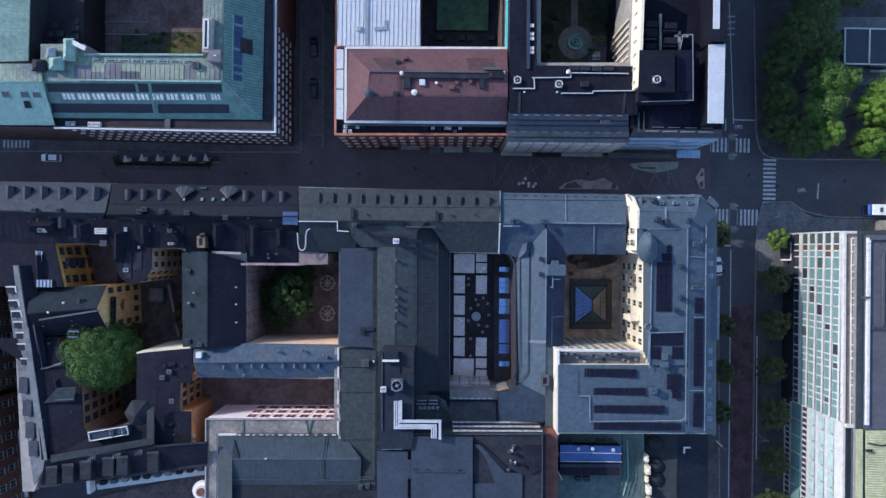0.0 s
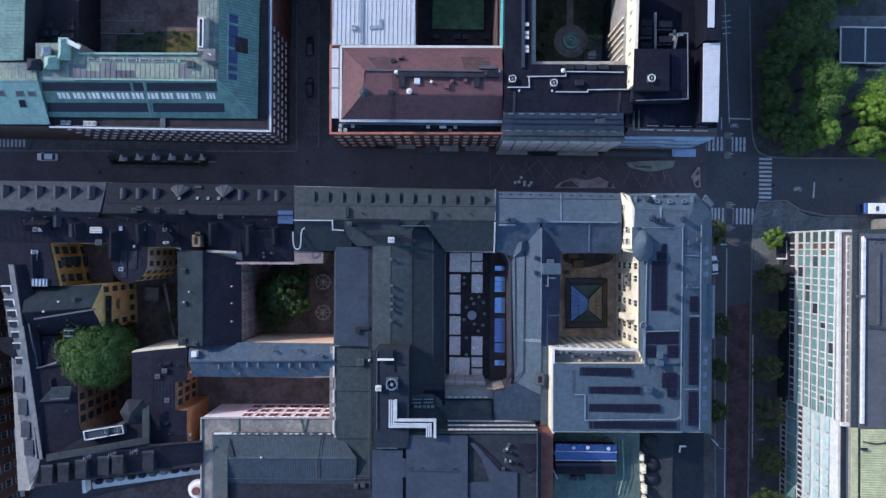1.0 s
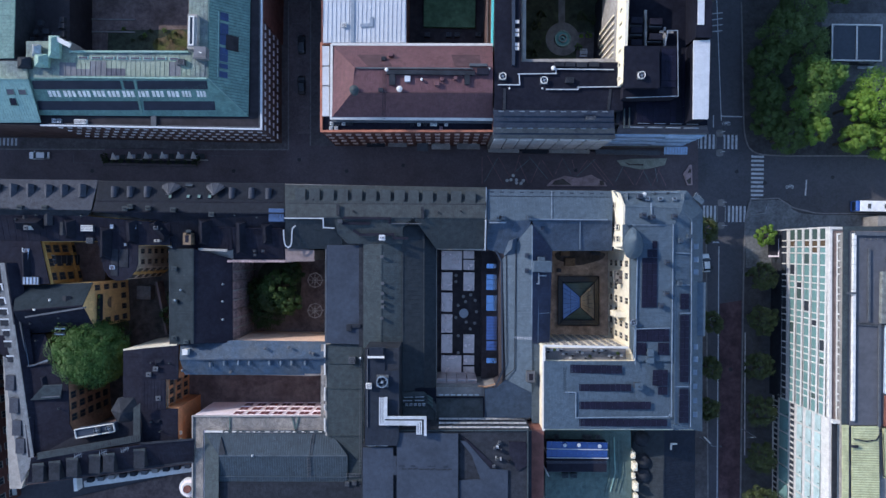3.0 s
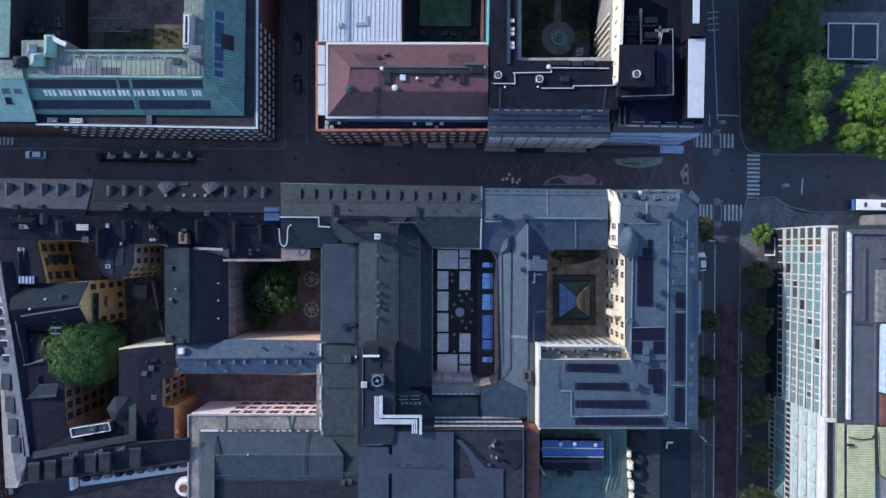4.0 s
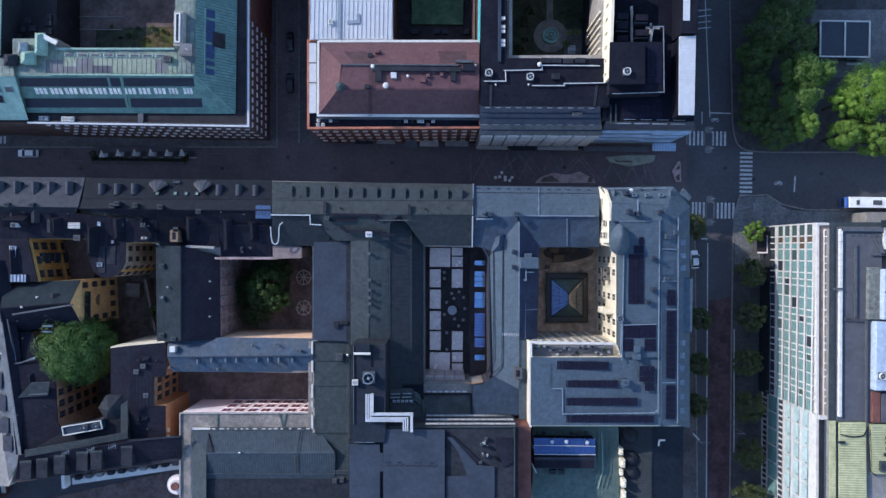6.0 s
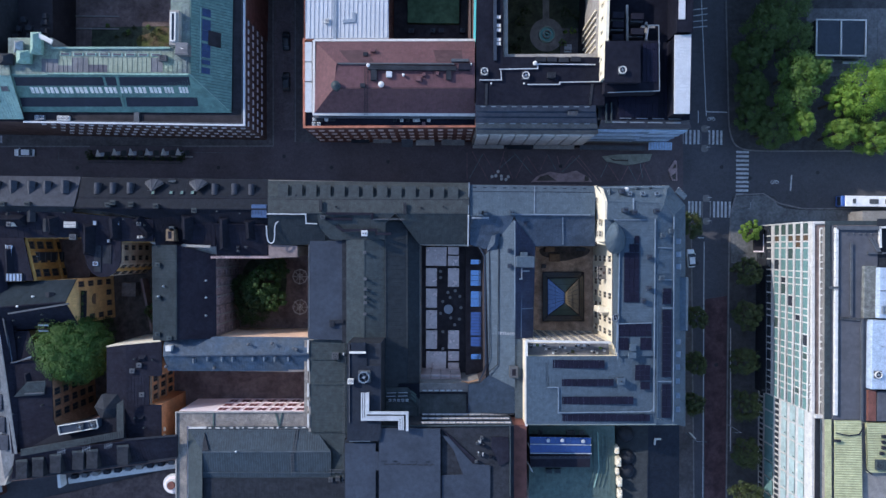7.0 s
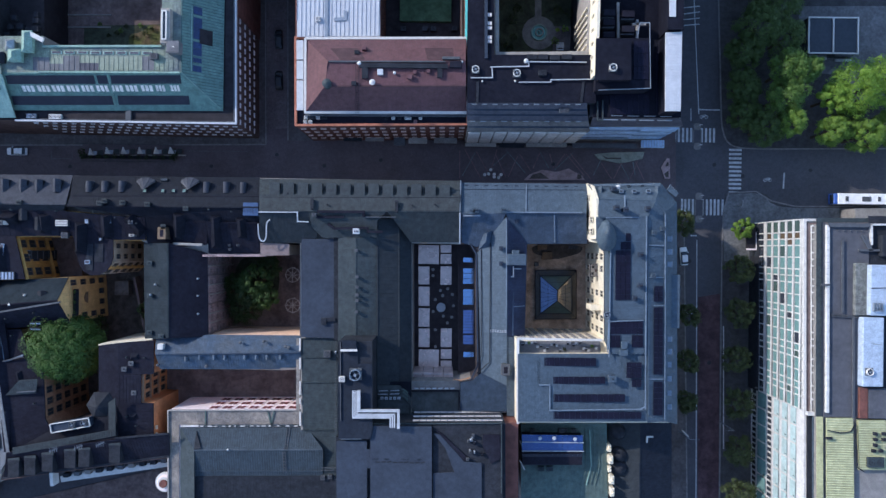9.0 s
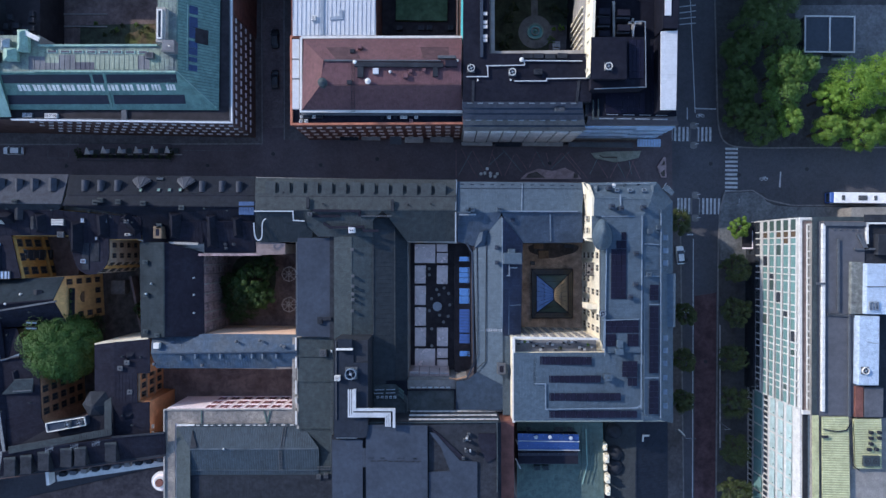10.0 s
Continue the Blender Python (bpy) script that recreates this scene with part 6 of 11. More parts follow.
roof(SA, [(-26.06, -19.99, 19), (-17.95, -19.87, 19), (-17.72, -51.35, 19), (-25.11, -51.45, 19)], GREYG, 0.55, along=(1, 0, 0), label="grey-green seamed roof")
roof(SA, [(-17.69, -20.30, 21), (-9.81, -20.18, 21), (-9.66, -30.53, 21), (-17.54, -30.65, 21)], WINGD, 0)
parapet(SA, [(-26.25, 0.16, 19.6), (-26.11, -19.70, 19.4)], GREYL, 0.25, 0.3, name="gutter")
# short white lengths imitate the sunlit bits of the west wall
for a, b in (((-26.30, -19.99, 19), (-26.25, -23.09, 19)), ((-26.24, -24.05, 19), (-26.20, -26.43, 19)), ((-26.16, -29.05, 19), (-26.12, -31.91, 19)), ((-26.11, -32.63, 19), (-26.09, -33.82, 19)), ((-26.07, -35.49, 19), (-26.02, -38.35, 19))):
    parapet(SA, [a, b], WHITE, 0.3, 0.3, name="eaves_board", label="pale strip along the eaves edge")
for q in ((-14.31, -1.30, 22.0), (-14.11, -6.78, 22.0), (-14.08, -8.88, 22.0), (-14.06, -10.51, 22.0), (-14.04, -11.67, 22.0), (-14.12, -14.00, 22.0)):
    chimney(q, 0.5, 0.42, 0.9, GREYL, 0, GREYL, label="small pale roof vent stack on the ridge")
chimney((-14.20, 2.63, 24), 1.05, 0.95, 2.0, WHITE, 2, WHITEMETAL, "white rendered chimney with a white cap")
pipe_run("roof_walkway", [(-22.32, 5.45, 22.4), (-17.08, 5.53, 22.4)], 0.5, 0.3, BLACK, "dark metal roof walkway strip", "walkway")
pipe_run("roof_walkway", [(-22.04, 6.60, 22.8), (-12.75, 6.62, 22.8), (-12.76, 5.82, 22.6)], 0.5, 0.3, BLACK, "dark metal roof walkway strip", "walkway")
pipe_run("roof_walkway", [(-20.03, 3.98, 22), (-18.85, 3.18, 22), (-12.08, 3.40, 22), (-11.83, 2.58, 22), (-9.14, 2.62, 22)], 0.5, 0.3, BLACK, "dark metal roof walkway strip", "walkway")
pipe_run("roof_rail", [(-34.3, 6.35, 22.8), (-26.4, 6.42, 22.8), (-26.4, 4.55, 22.3), (-24.2, 4.45, 22.3)], 0.2, 0.3, PIPE, "pale pipe along the roof", "pipe")
for a in ([(-12.65, 5.59, 22.5), (-6.25, 5.68, 22.5)],):
    pipe_run("roof_rail", a, 0.18, 0.2, GREYL, "pale metal roof edge strip", "pipe")
pipe_run("roof_upstand", [(-6.05, 8.71, 22.6), (-6.01, 6.83, 22.9)], 0.6, 0.5, CHAR, "dark metal roof upstand", "upstand")
pipe_run("roof_upstand", [(-23.42, 8.93, 22.4), (-23.31, 7.27, 22.9)], 0.6, 0.5, CHAR, "dark metal roof upstand", "upstand")
ac_unit((-22.84, 5.89, 22.8), 0.9, 0.7, 0.8, GREYL)
ac_unit((-20.41, -23.13, 19), 1.4, 1.4, 1.0, GREYL)
vent((-18.62, -22.74, 19), 0.3, 0.8)
pipe_run("roof_step", [(-20.75, -15.89, 19.8), (-19.09, -15.86, 19.8)], 0.7, 0.5, CHAR, "dark roof hatch step", "hatch")
ac_unit((-21.10, -16.25, 19.8), 1.1, 1.4, 0.6, CHAR)
# tall plant storey
PT = building("plant_storey", "dark flat-roofed plant storey with ducts on the office range",
              [(-16.57, -19.01, 30), (-9.96, -18.92, 30), (-9.71, -36.10, 30), (-10.12, -37.86, 30), (-16.29, -37.95, 30)], CHAR, 18, "plant room")
roof(PT, [(-16.47, -23.37, 30.3), (-9.87, -23.27, 30.3), (-9.68, -36.01, 30.3), (-10.10, -37.89, 30.3), (-16.25, -37.98, 30.3)], PLANT, 0)
roof(PT, [(-16.09, -18.96, 30.3), (-12.69, -18.91, 30.3), (-12.62, -23.31, 30.3), (-16.03, -23.36, 30.3)], PLANT, 0)
roof_fan((-13.03, -25.29, 30.3), 1.1, 1.6, "large round pale blue-grey rooftop cooling fan", BLUEL)
ac_unit((-15.65, -26.21, 30.3), 1.1, 1.0, 1.0, WHITE)
pipe_run("roof_duct", [(-12.25, -28.5, 31), (-12.2, -32.2, 31), (-4.61, -32.11, 31), (-4.57, -35.3, 31)], 0.5, 0.5, PIPE, "thick white insulated pipe bent round the roof")
for k in range(3):
    o = 0.4 * k
    pipe_run("roof_duct", [(-13.45 + o, -28.5, 31), (-13.39 + o, -33.6 + o * 0.82, 31), (-6.17 + o, -33.52 + o * 0.82, 31), (-6.15 + o, -35.3, 31)], 0.27, 0.26, PIPE, "thin white insulated pipe bent round the roof")
parapet(PT, [(-15.86, -34.35, 30.3), (-16.09, -19.18, 30.3)], GREYL, 0.15, 0.3, name="edge_trim")
bm = bmesh.new()
a, b = (-15.63, -20.72, 30.3), (-12.91, -18.70, 30.3)
box(bm, a[0], a[1], 30.2, b[0], b[1], 31.2, bevel=0.05)
solid("roof_housing", bm, PLANT, "dark blue-grey roof housing with a white edge", "roof housing")
pipe_run("light_strip", [(-15.74, -20.58, 31.2), (-12.90, -20.54, 31.2)], 0.4, 0.25, WHITE, "white metal housing edge", "trim")
# tall south range
ST = building("tall_south_building", "tall flat-roofed building with slate-blue roofs and a windowed north front",
              [(-17.02, -38.14, 28.6), (-9.79, -38.03, 28.6), (-9.83, -35.36, 28.6), (16.33, -34.98, 28.6), (16.56, -50.79, 28.6), (-16.82, -51.27, 28.6)], CHAR)
roof(ST, [(-16.80, -38.57, 29.4), (-10.82, -38.49, 29.4), (-10.64, -50.87, 29.4), (-16.61, -50.96, 29.4)], SLATE, 0, label="flat slate-blue roof")
roof(ST, [(-10.17, -35.50, 29.8), (1.85, -35.54, 29.8), (2.07, -50.54, 29.8), (-9.95, -50.71, 29.8)], SLATE, 0, label="flat slate-blue roof", th=0.8)
roof(ST, [(-10.78, -40.2, 29.4), (-10.2, -40.2, 29.4), (-10.1, -43.9, 29.4), (-10.72, -43.9, 29.4)], SLATE, 0, label="flat slate-blue roof")
for x_, w_ in ((-9.1, 0.9), (-6.9, 0.6), (-3.3, 1.2), (-0.5, 0.5)):
    bm = bmesh.new()
    for k in range(4):
        ring(bm, (x_ + (k - 1.5) * w_ * 0.35, -42.0 + 0.06 * (k % 2), 29.79), 0.16 + 0.05 * (k % 2), 0.01, 0.02, 10)
    part("damp_stain", bm, SLATED, ST, "dark damp stain on the slate-blue roof")
roof(ST, [(2.08, -35.53, 29), (15.73, -34.78, 29), (15.96, -50.64, 29), (2.31, -50.84, 29)], CHAR, 0, label="dark sloping roof")
pipe_run("light_strip", [(-15.57, -37.84, 29.6), (-14.02, -37.81, 29.6)], 0.6, 0.4, WHITE, "white roof edge box", "trim")
pipe_run("light_strip", [(-13.58, -37.81, 29.6), (-12.14, -37.79, 29.6)], 0.6, 0.4, WHITE, "white roof edge box", "trim")
windows(ST, (16.00, -34.99, 28.6), (-2.04, -35.25, 28.6), 18, 28.2, 13, 3, 1.3, 0.8, STEEL, PALEG)
parapet(ST, [(-9.80, -35.26, 29), (15.50, -34.78, 29), (15.70, -48.43, 29)], GREYG, 0.22, 0.35, name="railing", label="dull grey-green roof edge")
bm = bmesh.new()
slab(bm, [(2.42, -36.11, 29.3), (3.76, -36.87, 29.3), (9.15, -41.77, 29.3), (8.27, -42.45, 29.3)], 0.3)
solid("roof_gully", bm, BLACK, "dark slanted gully in the flat roof", "roof gully")
roof(ST, [(2.2, -36.9, 29.4), (3.4, -37.1, 29.4), (8.3, -42.4, 29.4), (11.7, -42.6, 29.4), (11.8, -50.6, 29.4), (2.3, -50.7, 29.4), (2.2, -44.7, 29.4), (6.4, -44.5, 29.4), (4.5, -39.7, 29.4)], SLATE, 0, label="flat slate-blue roof")
for q in ((9.10, -38.26, 29.2), (10.22, -38.68, 29.2), (9.58, -40.46, 29.2), (11.80, -40.88, 29.2), (8.93, -41.80, 29.2), (9.97, -37.13, 29.2)):
    ac_unit(q, 0.55, 0.5, 0.7, GREYL if q[0] < 10 else CHARD)
arnd = random.Random(12)
for k in range(9):
    ac_unit((9.75 + arnd.uniform(-.6, .6), (-37.8 if k < 5 else -40.4) + arnd.uniform(-.8, .8), 29.1), arnd.uniform(.25, .5), arnd.uniform(.2, .45), arnd.uniform(.4, .8), PIPE if k % 3 else GREYL)
bm = bmesh.new()
slab(bm, [(11.85, -37.08, 29.3), (15.17, -37.03, 29.3), (15.57, -41.68, 29.3), (13.59, -42.81, 29.3), (11.88, -39.52, 29.3)], 0.3)
solid("roof_patch", bm, BLACK, "black patched roof area", "roof")
bm = bmesh.new()
slab(bm, [(16.30, -35.55, 26), (19.14, -35.51, 26), (19.38, -51.73, 26), (16.54, -51.77, 26)], 26)
solid("red_light_well", bm, RUST, "narrow rust-red roof strip beside the flat roof", "roof")
# low chamfered roof and skylights between the plant storey and the court
CH = building("low_chamfered_roof", "low green-edged chamfered roof beside the plant storey", [(-9.75, -29.56, 20), (-5.25, -29.50, 20), (-2.60, -32.06, 20), (-2.52, -37.39, 20), (-9.63, -37.50, 20)], STONE)
roof(CH, [(-9.72, -29.48, 20.4), (-5.11, -29.41, 20.4), (-2.59, -31.97, 20.4), (-2.52, -37.29, 20.4), (-9.60, -37.39, 20.4)], LOWR, 0)
parapet(CH, [(-9.6, -32.0, 20.4), (-4.3, -32.0, 20.4), (-2.9, -33.3, 20.4), (-2.9, -37.2, 20.4)], WINGM, 0.25, 0.35, name="rim", label="pale green rounded metal rim")
roof(CH, [(-9.99, -28.74, 20), (-2.65, -28.63, 20), (-2.59, -32.54, 20), (-9.94, -32.64, 20)], CHARD, 0)
for y_, a, b in ((0, (-9.35, -30.54, 20.4), (-4.63, -30.35, 20.4)), (1, (-9.57, -31.25, 20.4), (-4.62, -31.06, 20.4))):
    parapet(CH, [a, b], GREYG, 0.35, 0.3, name="rail")
    dashes(CH, a[:2] + (20.703,), b[:2] + (20.703,), 2, PIPE, 0.16, 0.12, 0.8, "rail_light", "pale rail bar")
for a, b in (((-4.39, -30.11, 20.4), (-3.32, -30.92, 20.4)), ((-4.38, -30.70, 20.4), (-3.31, -31.63, 20.4)), ((-4.37, -31.41, 20.4), (-3.30, -32.34, 20.4))):
    parapet(CH, [a, b], HALL, 0.25, 0.4, name="louvre", label="pale green metal louvre")
LB = building("low_court_roof", "dark low roof between the courts", [(-2.68, -28.81, 18.5), (7.85, -28.66, 18.5), (17.40, -26.84, 18.5), (18.75, -37.47, 18.5), (-2.55, -37.78, 18.5)], STONE)
roof(LB, [(-2.64, -30.90, 18.8), (7.27, -30.76, 18.8), (7.37, -37.56, 18.8), (-2.54, -37.71, 18.8)], LOWR, 0.8, label="dark grey-green flat roof")
roof(LB, [(7.56, -35.00, 19), (18.65, -34.84, 19), (18.81, -37.34, 19), (7.60, -37.51, 19)], CHAR, 0)
dashes(LB, (-2.05, -30.25, 19), (6.77, -30.12, 19), 7, PIPE, 0.22, 0.3, 0.7, "edge_trim", "pale dashed roof edge")
parapet(LB, [(-2.53, -30.78, 18.8), (7.38, -30.63, 18.8), (7.46, -35.77, 18.8)], BLACK, 0.25, 0.35, name="roof_kerb")
dashes(LB, (-1.97, -36.21, 19), (18.07, -35.92, 19), 8, PIPE, 0.3, 0.3, 0.8, "roof_light", "pale dashed roof light")
dashes(LB, (8.28, -35.11, 19), (17.82, -34.97, 19), 4, PIPE, 0.26, 0.3, 0.75, "roof_light", "pale dashed roof light")
parapet(LB, [(6.28, -28.3, 18.6), (7.6, -28.5, 18.6), (9.6, -27.9, 18.6)], TANR, 0.3, 0.3, name="ledge", label="orange rendered ledge")
GREYPL = mat("mauve_glazing", (0.6, 0.47, 0.43), 0.35, 0.2, var=0.2, scale=0.5)
# ---- glazed court between the wings ----
MILKG = mat("milky_court_panels", (0.95, 0.74, 0.64), 0.25, 0.4, var=0.16, scale=0.5, bump=0.03)
sheet("courtyard_floor_4", [(-4.31, 1.45, 6), (13.90, 1.72, 6), (14.41, -33.39, 6), (-3.79, -33.66, 6)], DECK, -0.1, 6.0, "black deck of the glazed court", "courtyard")
GC = thing("glazed_court_roof", (1.75, -12.74, 6.3), "pale milky panels over the court with dark joints", "glazed roof")
for a, b in (((-2.07, 0.18, 6.5), (2.79, -4.29, 6.5)), ((2.98, 0.25, 6.5), (5.60, -1.65, 6.5)), ((3.01, -1.82, 6.5), (5.64, -4.24, 6.5)), ((-2.00, -4.75, 6.5), (0.66, -8.98, 6.5)), ((3.06, -4.67, 6.5), (5.71, -9.04, 6.5)), ((-1.93, -9.41, 6.5), (0.73, -13.91, 6.5)),
             ((-1.86, -14.34, 6.5), (0.80, -18.70, 6.5)), ((-1.79, -19.00, 6.5), (0.87, -23.37, 6.5)), ((3.27, -18.93, 6.5), (5.92, -23.30, 6.5)), ((-1.72, -23.80, 6.5), (3.02, -28.39, 6.5)), ((3.34, -23.72, 6.5), (5.96, -26.02, 6.5)), ((3.37, -26.32, 6.5), (6.00, -28.35, 6.5))):
    bm = bmesh.new()
    box(bm, min(a[0], b[0]) + .05, min(a[1], b[1]) + .05, 5.9, max(a[0], b[0]) - .05, max(a[1], b[1]) - .05, 6.5, bevel=0.04)
    part("panel", bm, MILKG, GC)
bm = bmesh.new()
slab(bm, [(7.02, 0.31, 9), (11.35, 0.37, 9), (12.03, -27.94, 9), (7.44, -28.77, 9)], 3.0)
solid("black_glazed_strip", bm, DECK, "black raised strip with blue roof windows in the court", "roof")
for a, b, n_, m_ in (((8.20, -2.60, 9.2), (10.51, -3.72, 9.2), 1, SKYG), ((8.23, -5.02, 9.2), (10.58, -8.56, 9.2), 3, SKYG), ((8.30, -9.74, 9.2), (10.65, -13.27, 9.2), 2, SKYG), ((8.37, -14.45, 9.2), (10.74, -19.77, 9.2), 8, SKYGD), ((8.45, -20.05, 9.2), (10.78, -22.19, 9.2), 3, SKYGD), ((8.51, -23.87, 9.2), (10.82, -25.11, 9.2), 1, SKYG)):
    t = thing("court_skylight", ((a[0] + b[0]) / 2, (a[1] + b[1]) / 2, 9.0), "blue sky-reflecting roof light in the black strip", "roof light", group="court roof lights")
    for k in range(n_):
        bm = bmesh.new()
        y0, y1 = a[1] + (b[1] - a[1]) * k / n_, a[1] + (b[1] - a[1]) * (k + 1) / n_
        box(bm, a[0], min(y0, y1) + .04, 8.9, b[0], max(y0, y1) - .04, 9.2)
        part("pane", bm, m_, t)
bm = bmesh.new()
tb = (3.33, -14.17, 6.1)
cyl(bm, (tb[0], tb[1], 5.95), 1.05, 0.5, 24)
cyl(bm, (tb[0], tb[1], 6.453), 0.85, 0.12, 24)
solid("round_planter", bm, WHITEMETAL, "round pale stone fountain table in the court", "fountain")
for q in ((1.41, -6.92, 6), (3.15, -10.28, 6), (4.83, -9.86, 6), (5.89, -11.15, 6), (3.68, -11.44, 6), (2.01, -12.37, 6), (1.53, -15.11, 6), (3.88, -16.12, 6), (5.84, -16.35, 6), (4.82, -17.67, 6), (2.11, -19.27, 6), (1.39, -5.49, 6), (2.17, -23.17, 6), (6.19, -13.74, 6)):
    t = thing("cafe_table", q, "small round pale grey cafe table in the court", "table", group="court tables")
    bm = bmesh.new()
    cyl(bm, (q[0], q[1], 6.7), 0.36, 0.04, 16)
    part("tabletop", bm, CREAMD, t)
    bm = bmesh.new()
    cyl(bm, (q[0], q[1], 6.0), 0.05, 0.697, 8)
    part("leg", bm, CHAR, t)
    bm = bmesh.new()
    cyl(bm, (q[0], q[1], 5.98), 0.22, 0.04, 12)
    part("foot", bm, CHAR, t)
LV = thing("glazed_end_roof", (1.91, -28.78, 14), "pale mauve glazed roof at the end of the court", "roof")
for k in range(3):
    for u in range(4):
        p, q = V((-2.64, -30.08, 14)), V((6.21, -27.73, 14))
        x0, x1 = p.x + (q.x - p.x) * (u + .03) / 4, p.x + (q.x - p.x) * (u + .97) / 4
        y0, y1 = p.y + (q.y - p.y) * (k + .05) / 3, p.y + (q.y - p.y) * (k + .95) / 3
        bm = bmesh.new()
        box(bm, x0, y0, 6, x1, y1, 14, bevel=0.03)
        pn = part("panel", bm, GREYPL, LV)
        bm = bmesh.new()
        box(bm, x0 + 0.15, (y0 + y1) / 2 - 0.05, 14.003, x1 - 0.3, (y0 + y1) / 2 + 0.08, 14.1)
        part("light_strip", bm, PIPE, pn)
# ladders and strips on the grey range
for a, b, n_ in (((-18.63, -20.57, 19.2), (-18.32, -49.62, 19.2), 46),):
    bm = bmesh.new()
    for k in range(n_):
        p = V(a).lerp(V(b), k / (n_ - 1))
        beam(bm, p + Vector((-.22, 0, .12)), p + Vector((.22, 0, .12)), 0.07, 0.07)
    for s in (-.22, .22):
        beam(bm, V(a) + Vector((s, 0, .1)), V(b) + Vector((s, 0, .1)), 0.06, 0.08)
    solid("roof_ladder", bm, GREYL, "long pale metal ladder lying on the roof", "ladder")
for a, b in (((-25.62, -24.02, 19.1), (-19.07, -23.93, 19.1)), ((-25.54, -29.26, 19.1), (-18.99, -29.17, 19.1)), ((-25.40, -39.27, 19.1), (-18.84, -39.18, 19.1))):
    pipe_run("roof_batten", [a, b], 0.14, 0.12, GREYG, "low metal batten across the seamed roof", "batten")
for q in ((-19.52, -48.92, 19.2), (-21.06, -49.18, 19.2)):
    ac_unit(q, 0.9, 0.9, 0.6, GREYL)
for q in ((-28.67, 10.33, 21.3), (-9.88, 10.37, 21.4), (1.86, 8.37, 22.4), (-20.26, 8.04, 22.4), (-2.79, 8.07, 22.4)):
    vent(q, 0.2, 0.6, m=CHAR, label="small dark roof vent pipe")
for k in range(5):
    p = V((-8.73, -32.06, 20.4)).lerp(V((-5.19, -32.01, 20.4)), k / 4)
    ac_unit(p, 0.6, 0.5, 0.5, PIPE)
bm = bmesh.new()
for k in range(9):
    p = V((-8.52, -42.53, 29.8)).lerp(V((0.30, -42.62, 29.8)), k / 8)
    beam(bm, p + Vector((-.5, 0, 0)), p + Vector((.4, .1 * (k % 3), 0)), 0.25, 0.03)
solid("roof_patch", bm, CHAR, "row of dark repair patches on the flat roof", "roof patch", kind="stuff")

# ---- blue range west of the corner building ----
SB = building("blue_range_building", "office range with a blue-grey seamed metal roof",
              [(7.32, 13.29, 19.2), (34.12, 13.45, 19.2), (34.31, 0.70, 19.2), (20.85, 0.50, 19.2), (21.13, -19.03, 19.2), (19.59, -19.29, 19.2), (19.81, -34.66, 19.2), (8.04, -34.92, 18.8), (7.96, -29.07, 18.8), (11.28, -27.71, 18.8), (11.22, -25.25, 19.2), (10.64, -2.03, 19.2), (9.41, 0.33, 19.2), (7.51, 0.30, 19.2)], DECK)
roof(SB, [(7.30, 13.26, 19.5), (33.94, 13.30, 19.5), (33.08, 6.96, 22.5), (7.24, 6.58, 22.5)], BLUE, 0.55)
# slopes turned from the sun get a darker blue in place of shade
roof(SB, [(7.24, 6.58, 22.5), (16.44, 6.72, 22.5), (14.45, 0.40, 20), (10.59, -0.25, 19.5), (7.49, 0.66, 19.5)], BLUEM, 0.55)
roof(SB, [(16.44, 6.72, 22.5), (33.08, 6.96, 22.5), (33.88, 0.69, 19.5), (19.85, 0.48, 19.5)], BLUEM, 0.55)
for a, b in (((20.95, 12.97, 19.7), (20.62, 7.01, 22.5)), ((26.47, 6.52, 22.4), (27.04, 0.95, 19.8))):
    parapet(SB, [a, b], BLUEL, 0.2, 0.14, name="joint_cap")
dashes(SB, (8.01, 12.65, 19.75), (33.17, 12.67, 19.75), 12, BLUED, 0.22, 0.12, 0.35, "snow_guard")
parapet(SB, [(7.76, 11.79, 20.15), (33.33, 11.93, 20.15)], BLUED, 0.1, 0.12, name="snow_rail")
SW1 = [(10.84, -1.43, 19.5), (16.57, 6.02, 22.4), (17.18, -28.84, 21.6), (11.93, -26.73, 19.5)]
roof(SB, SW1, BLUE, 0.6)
# east slope: shade put into the blue
roof(SB, [(16.57, 6.02, 22.4), (21.27, 0.86, 19.5), (21.09, -18.99, 19.5), (17.03, -18.77, 21.6)], LEEBLUE, 0.6)
parapet(SB, [(16.62, 5.6, 22.4), (17.0, -18.6, 21.62)], BLUEL, 0.2, 0.16, name="ridge_cap", label="pale ridge cap")
parapet(SB, [(18.25, -4.6, 20.95), (18.4, -18.7, 20.85)], BLUEL, 0.14, 0.16, name="joint_cap")
parapet(SB, [(18.5, -12.6, 20.9), (20.9, -12.5, 19.8)], BLUEL, 0.14, 0.16, name="joint_cap")
parapet(SB, [(13.5, 0.6, 20.9), (13.6, -24.3, 20.5), (10.9, -26.8, 19.95)], CHAR, 0.14, 0.16, name="snow_guard")
parapet(SB, [(11.6, -0.6, 20.0), (11.95, -23.0, 19.85), (10.2, -26.4, 19.7)], CHAR, 0.12, 0.14, name="snow_guard")
roof(SB, [(17.03, -18.77, 21.6), (19.20, -19.03, 21.2), (19.47, -35.40, 21), (17.30, -35.33, 21.4)], BLUE, 0.6)
# blue dulled here to stand for the shadow lying on this roof
roof(SB, [(11.90, -26.68, 19.8), (17.30, -29.05, 20.6), (17.85, -34.45, 20.66), (7.67, -34.83, 19.2), (7.58, -28.76, 19.2), (10.05, -28.42, 19.55)], BLUES, 0, label="smooth blue roof with shade in its colour")
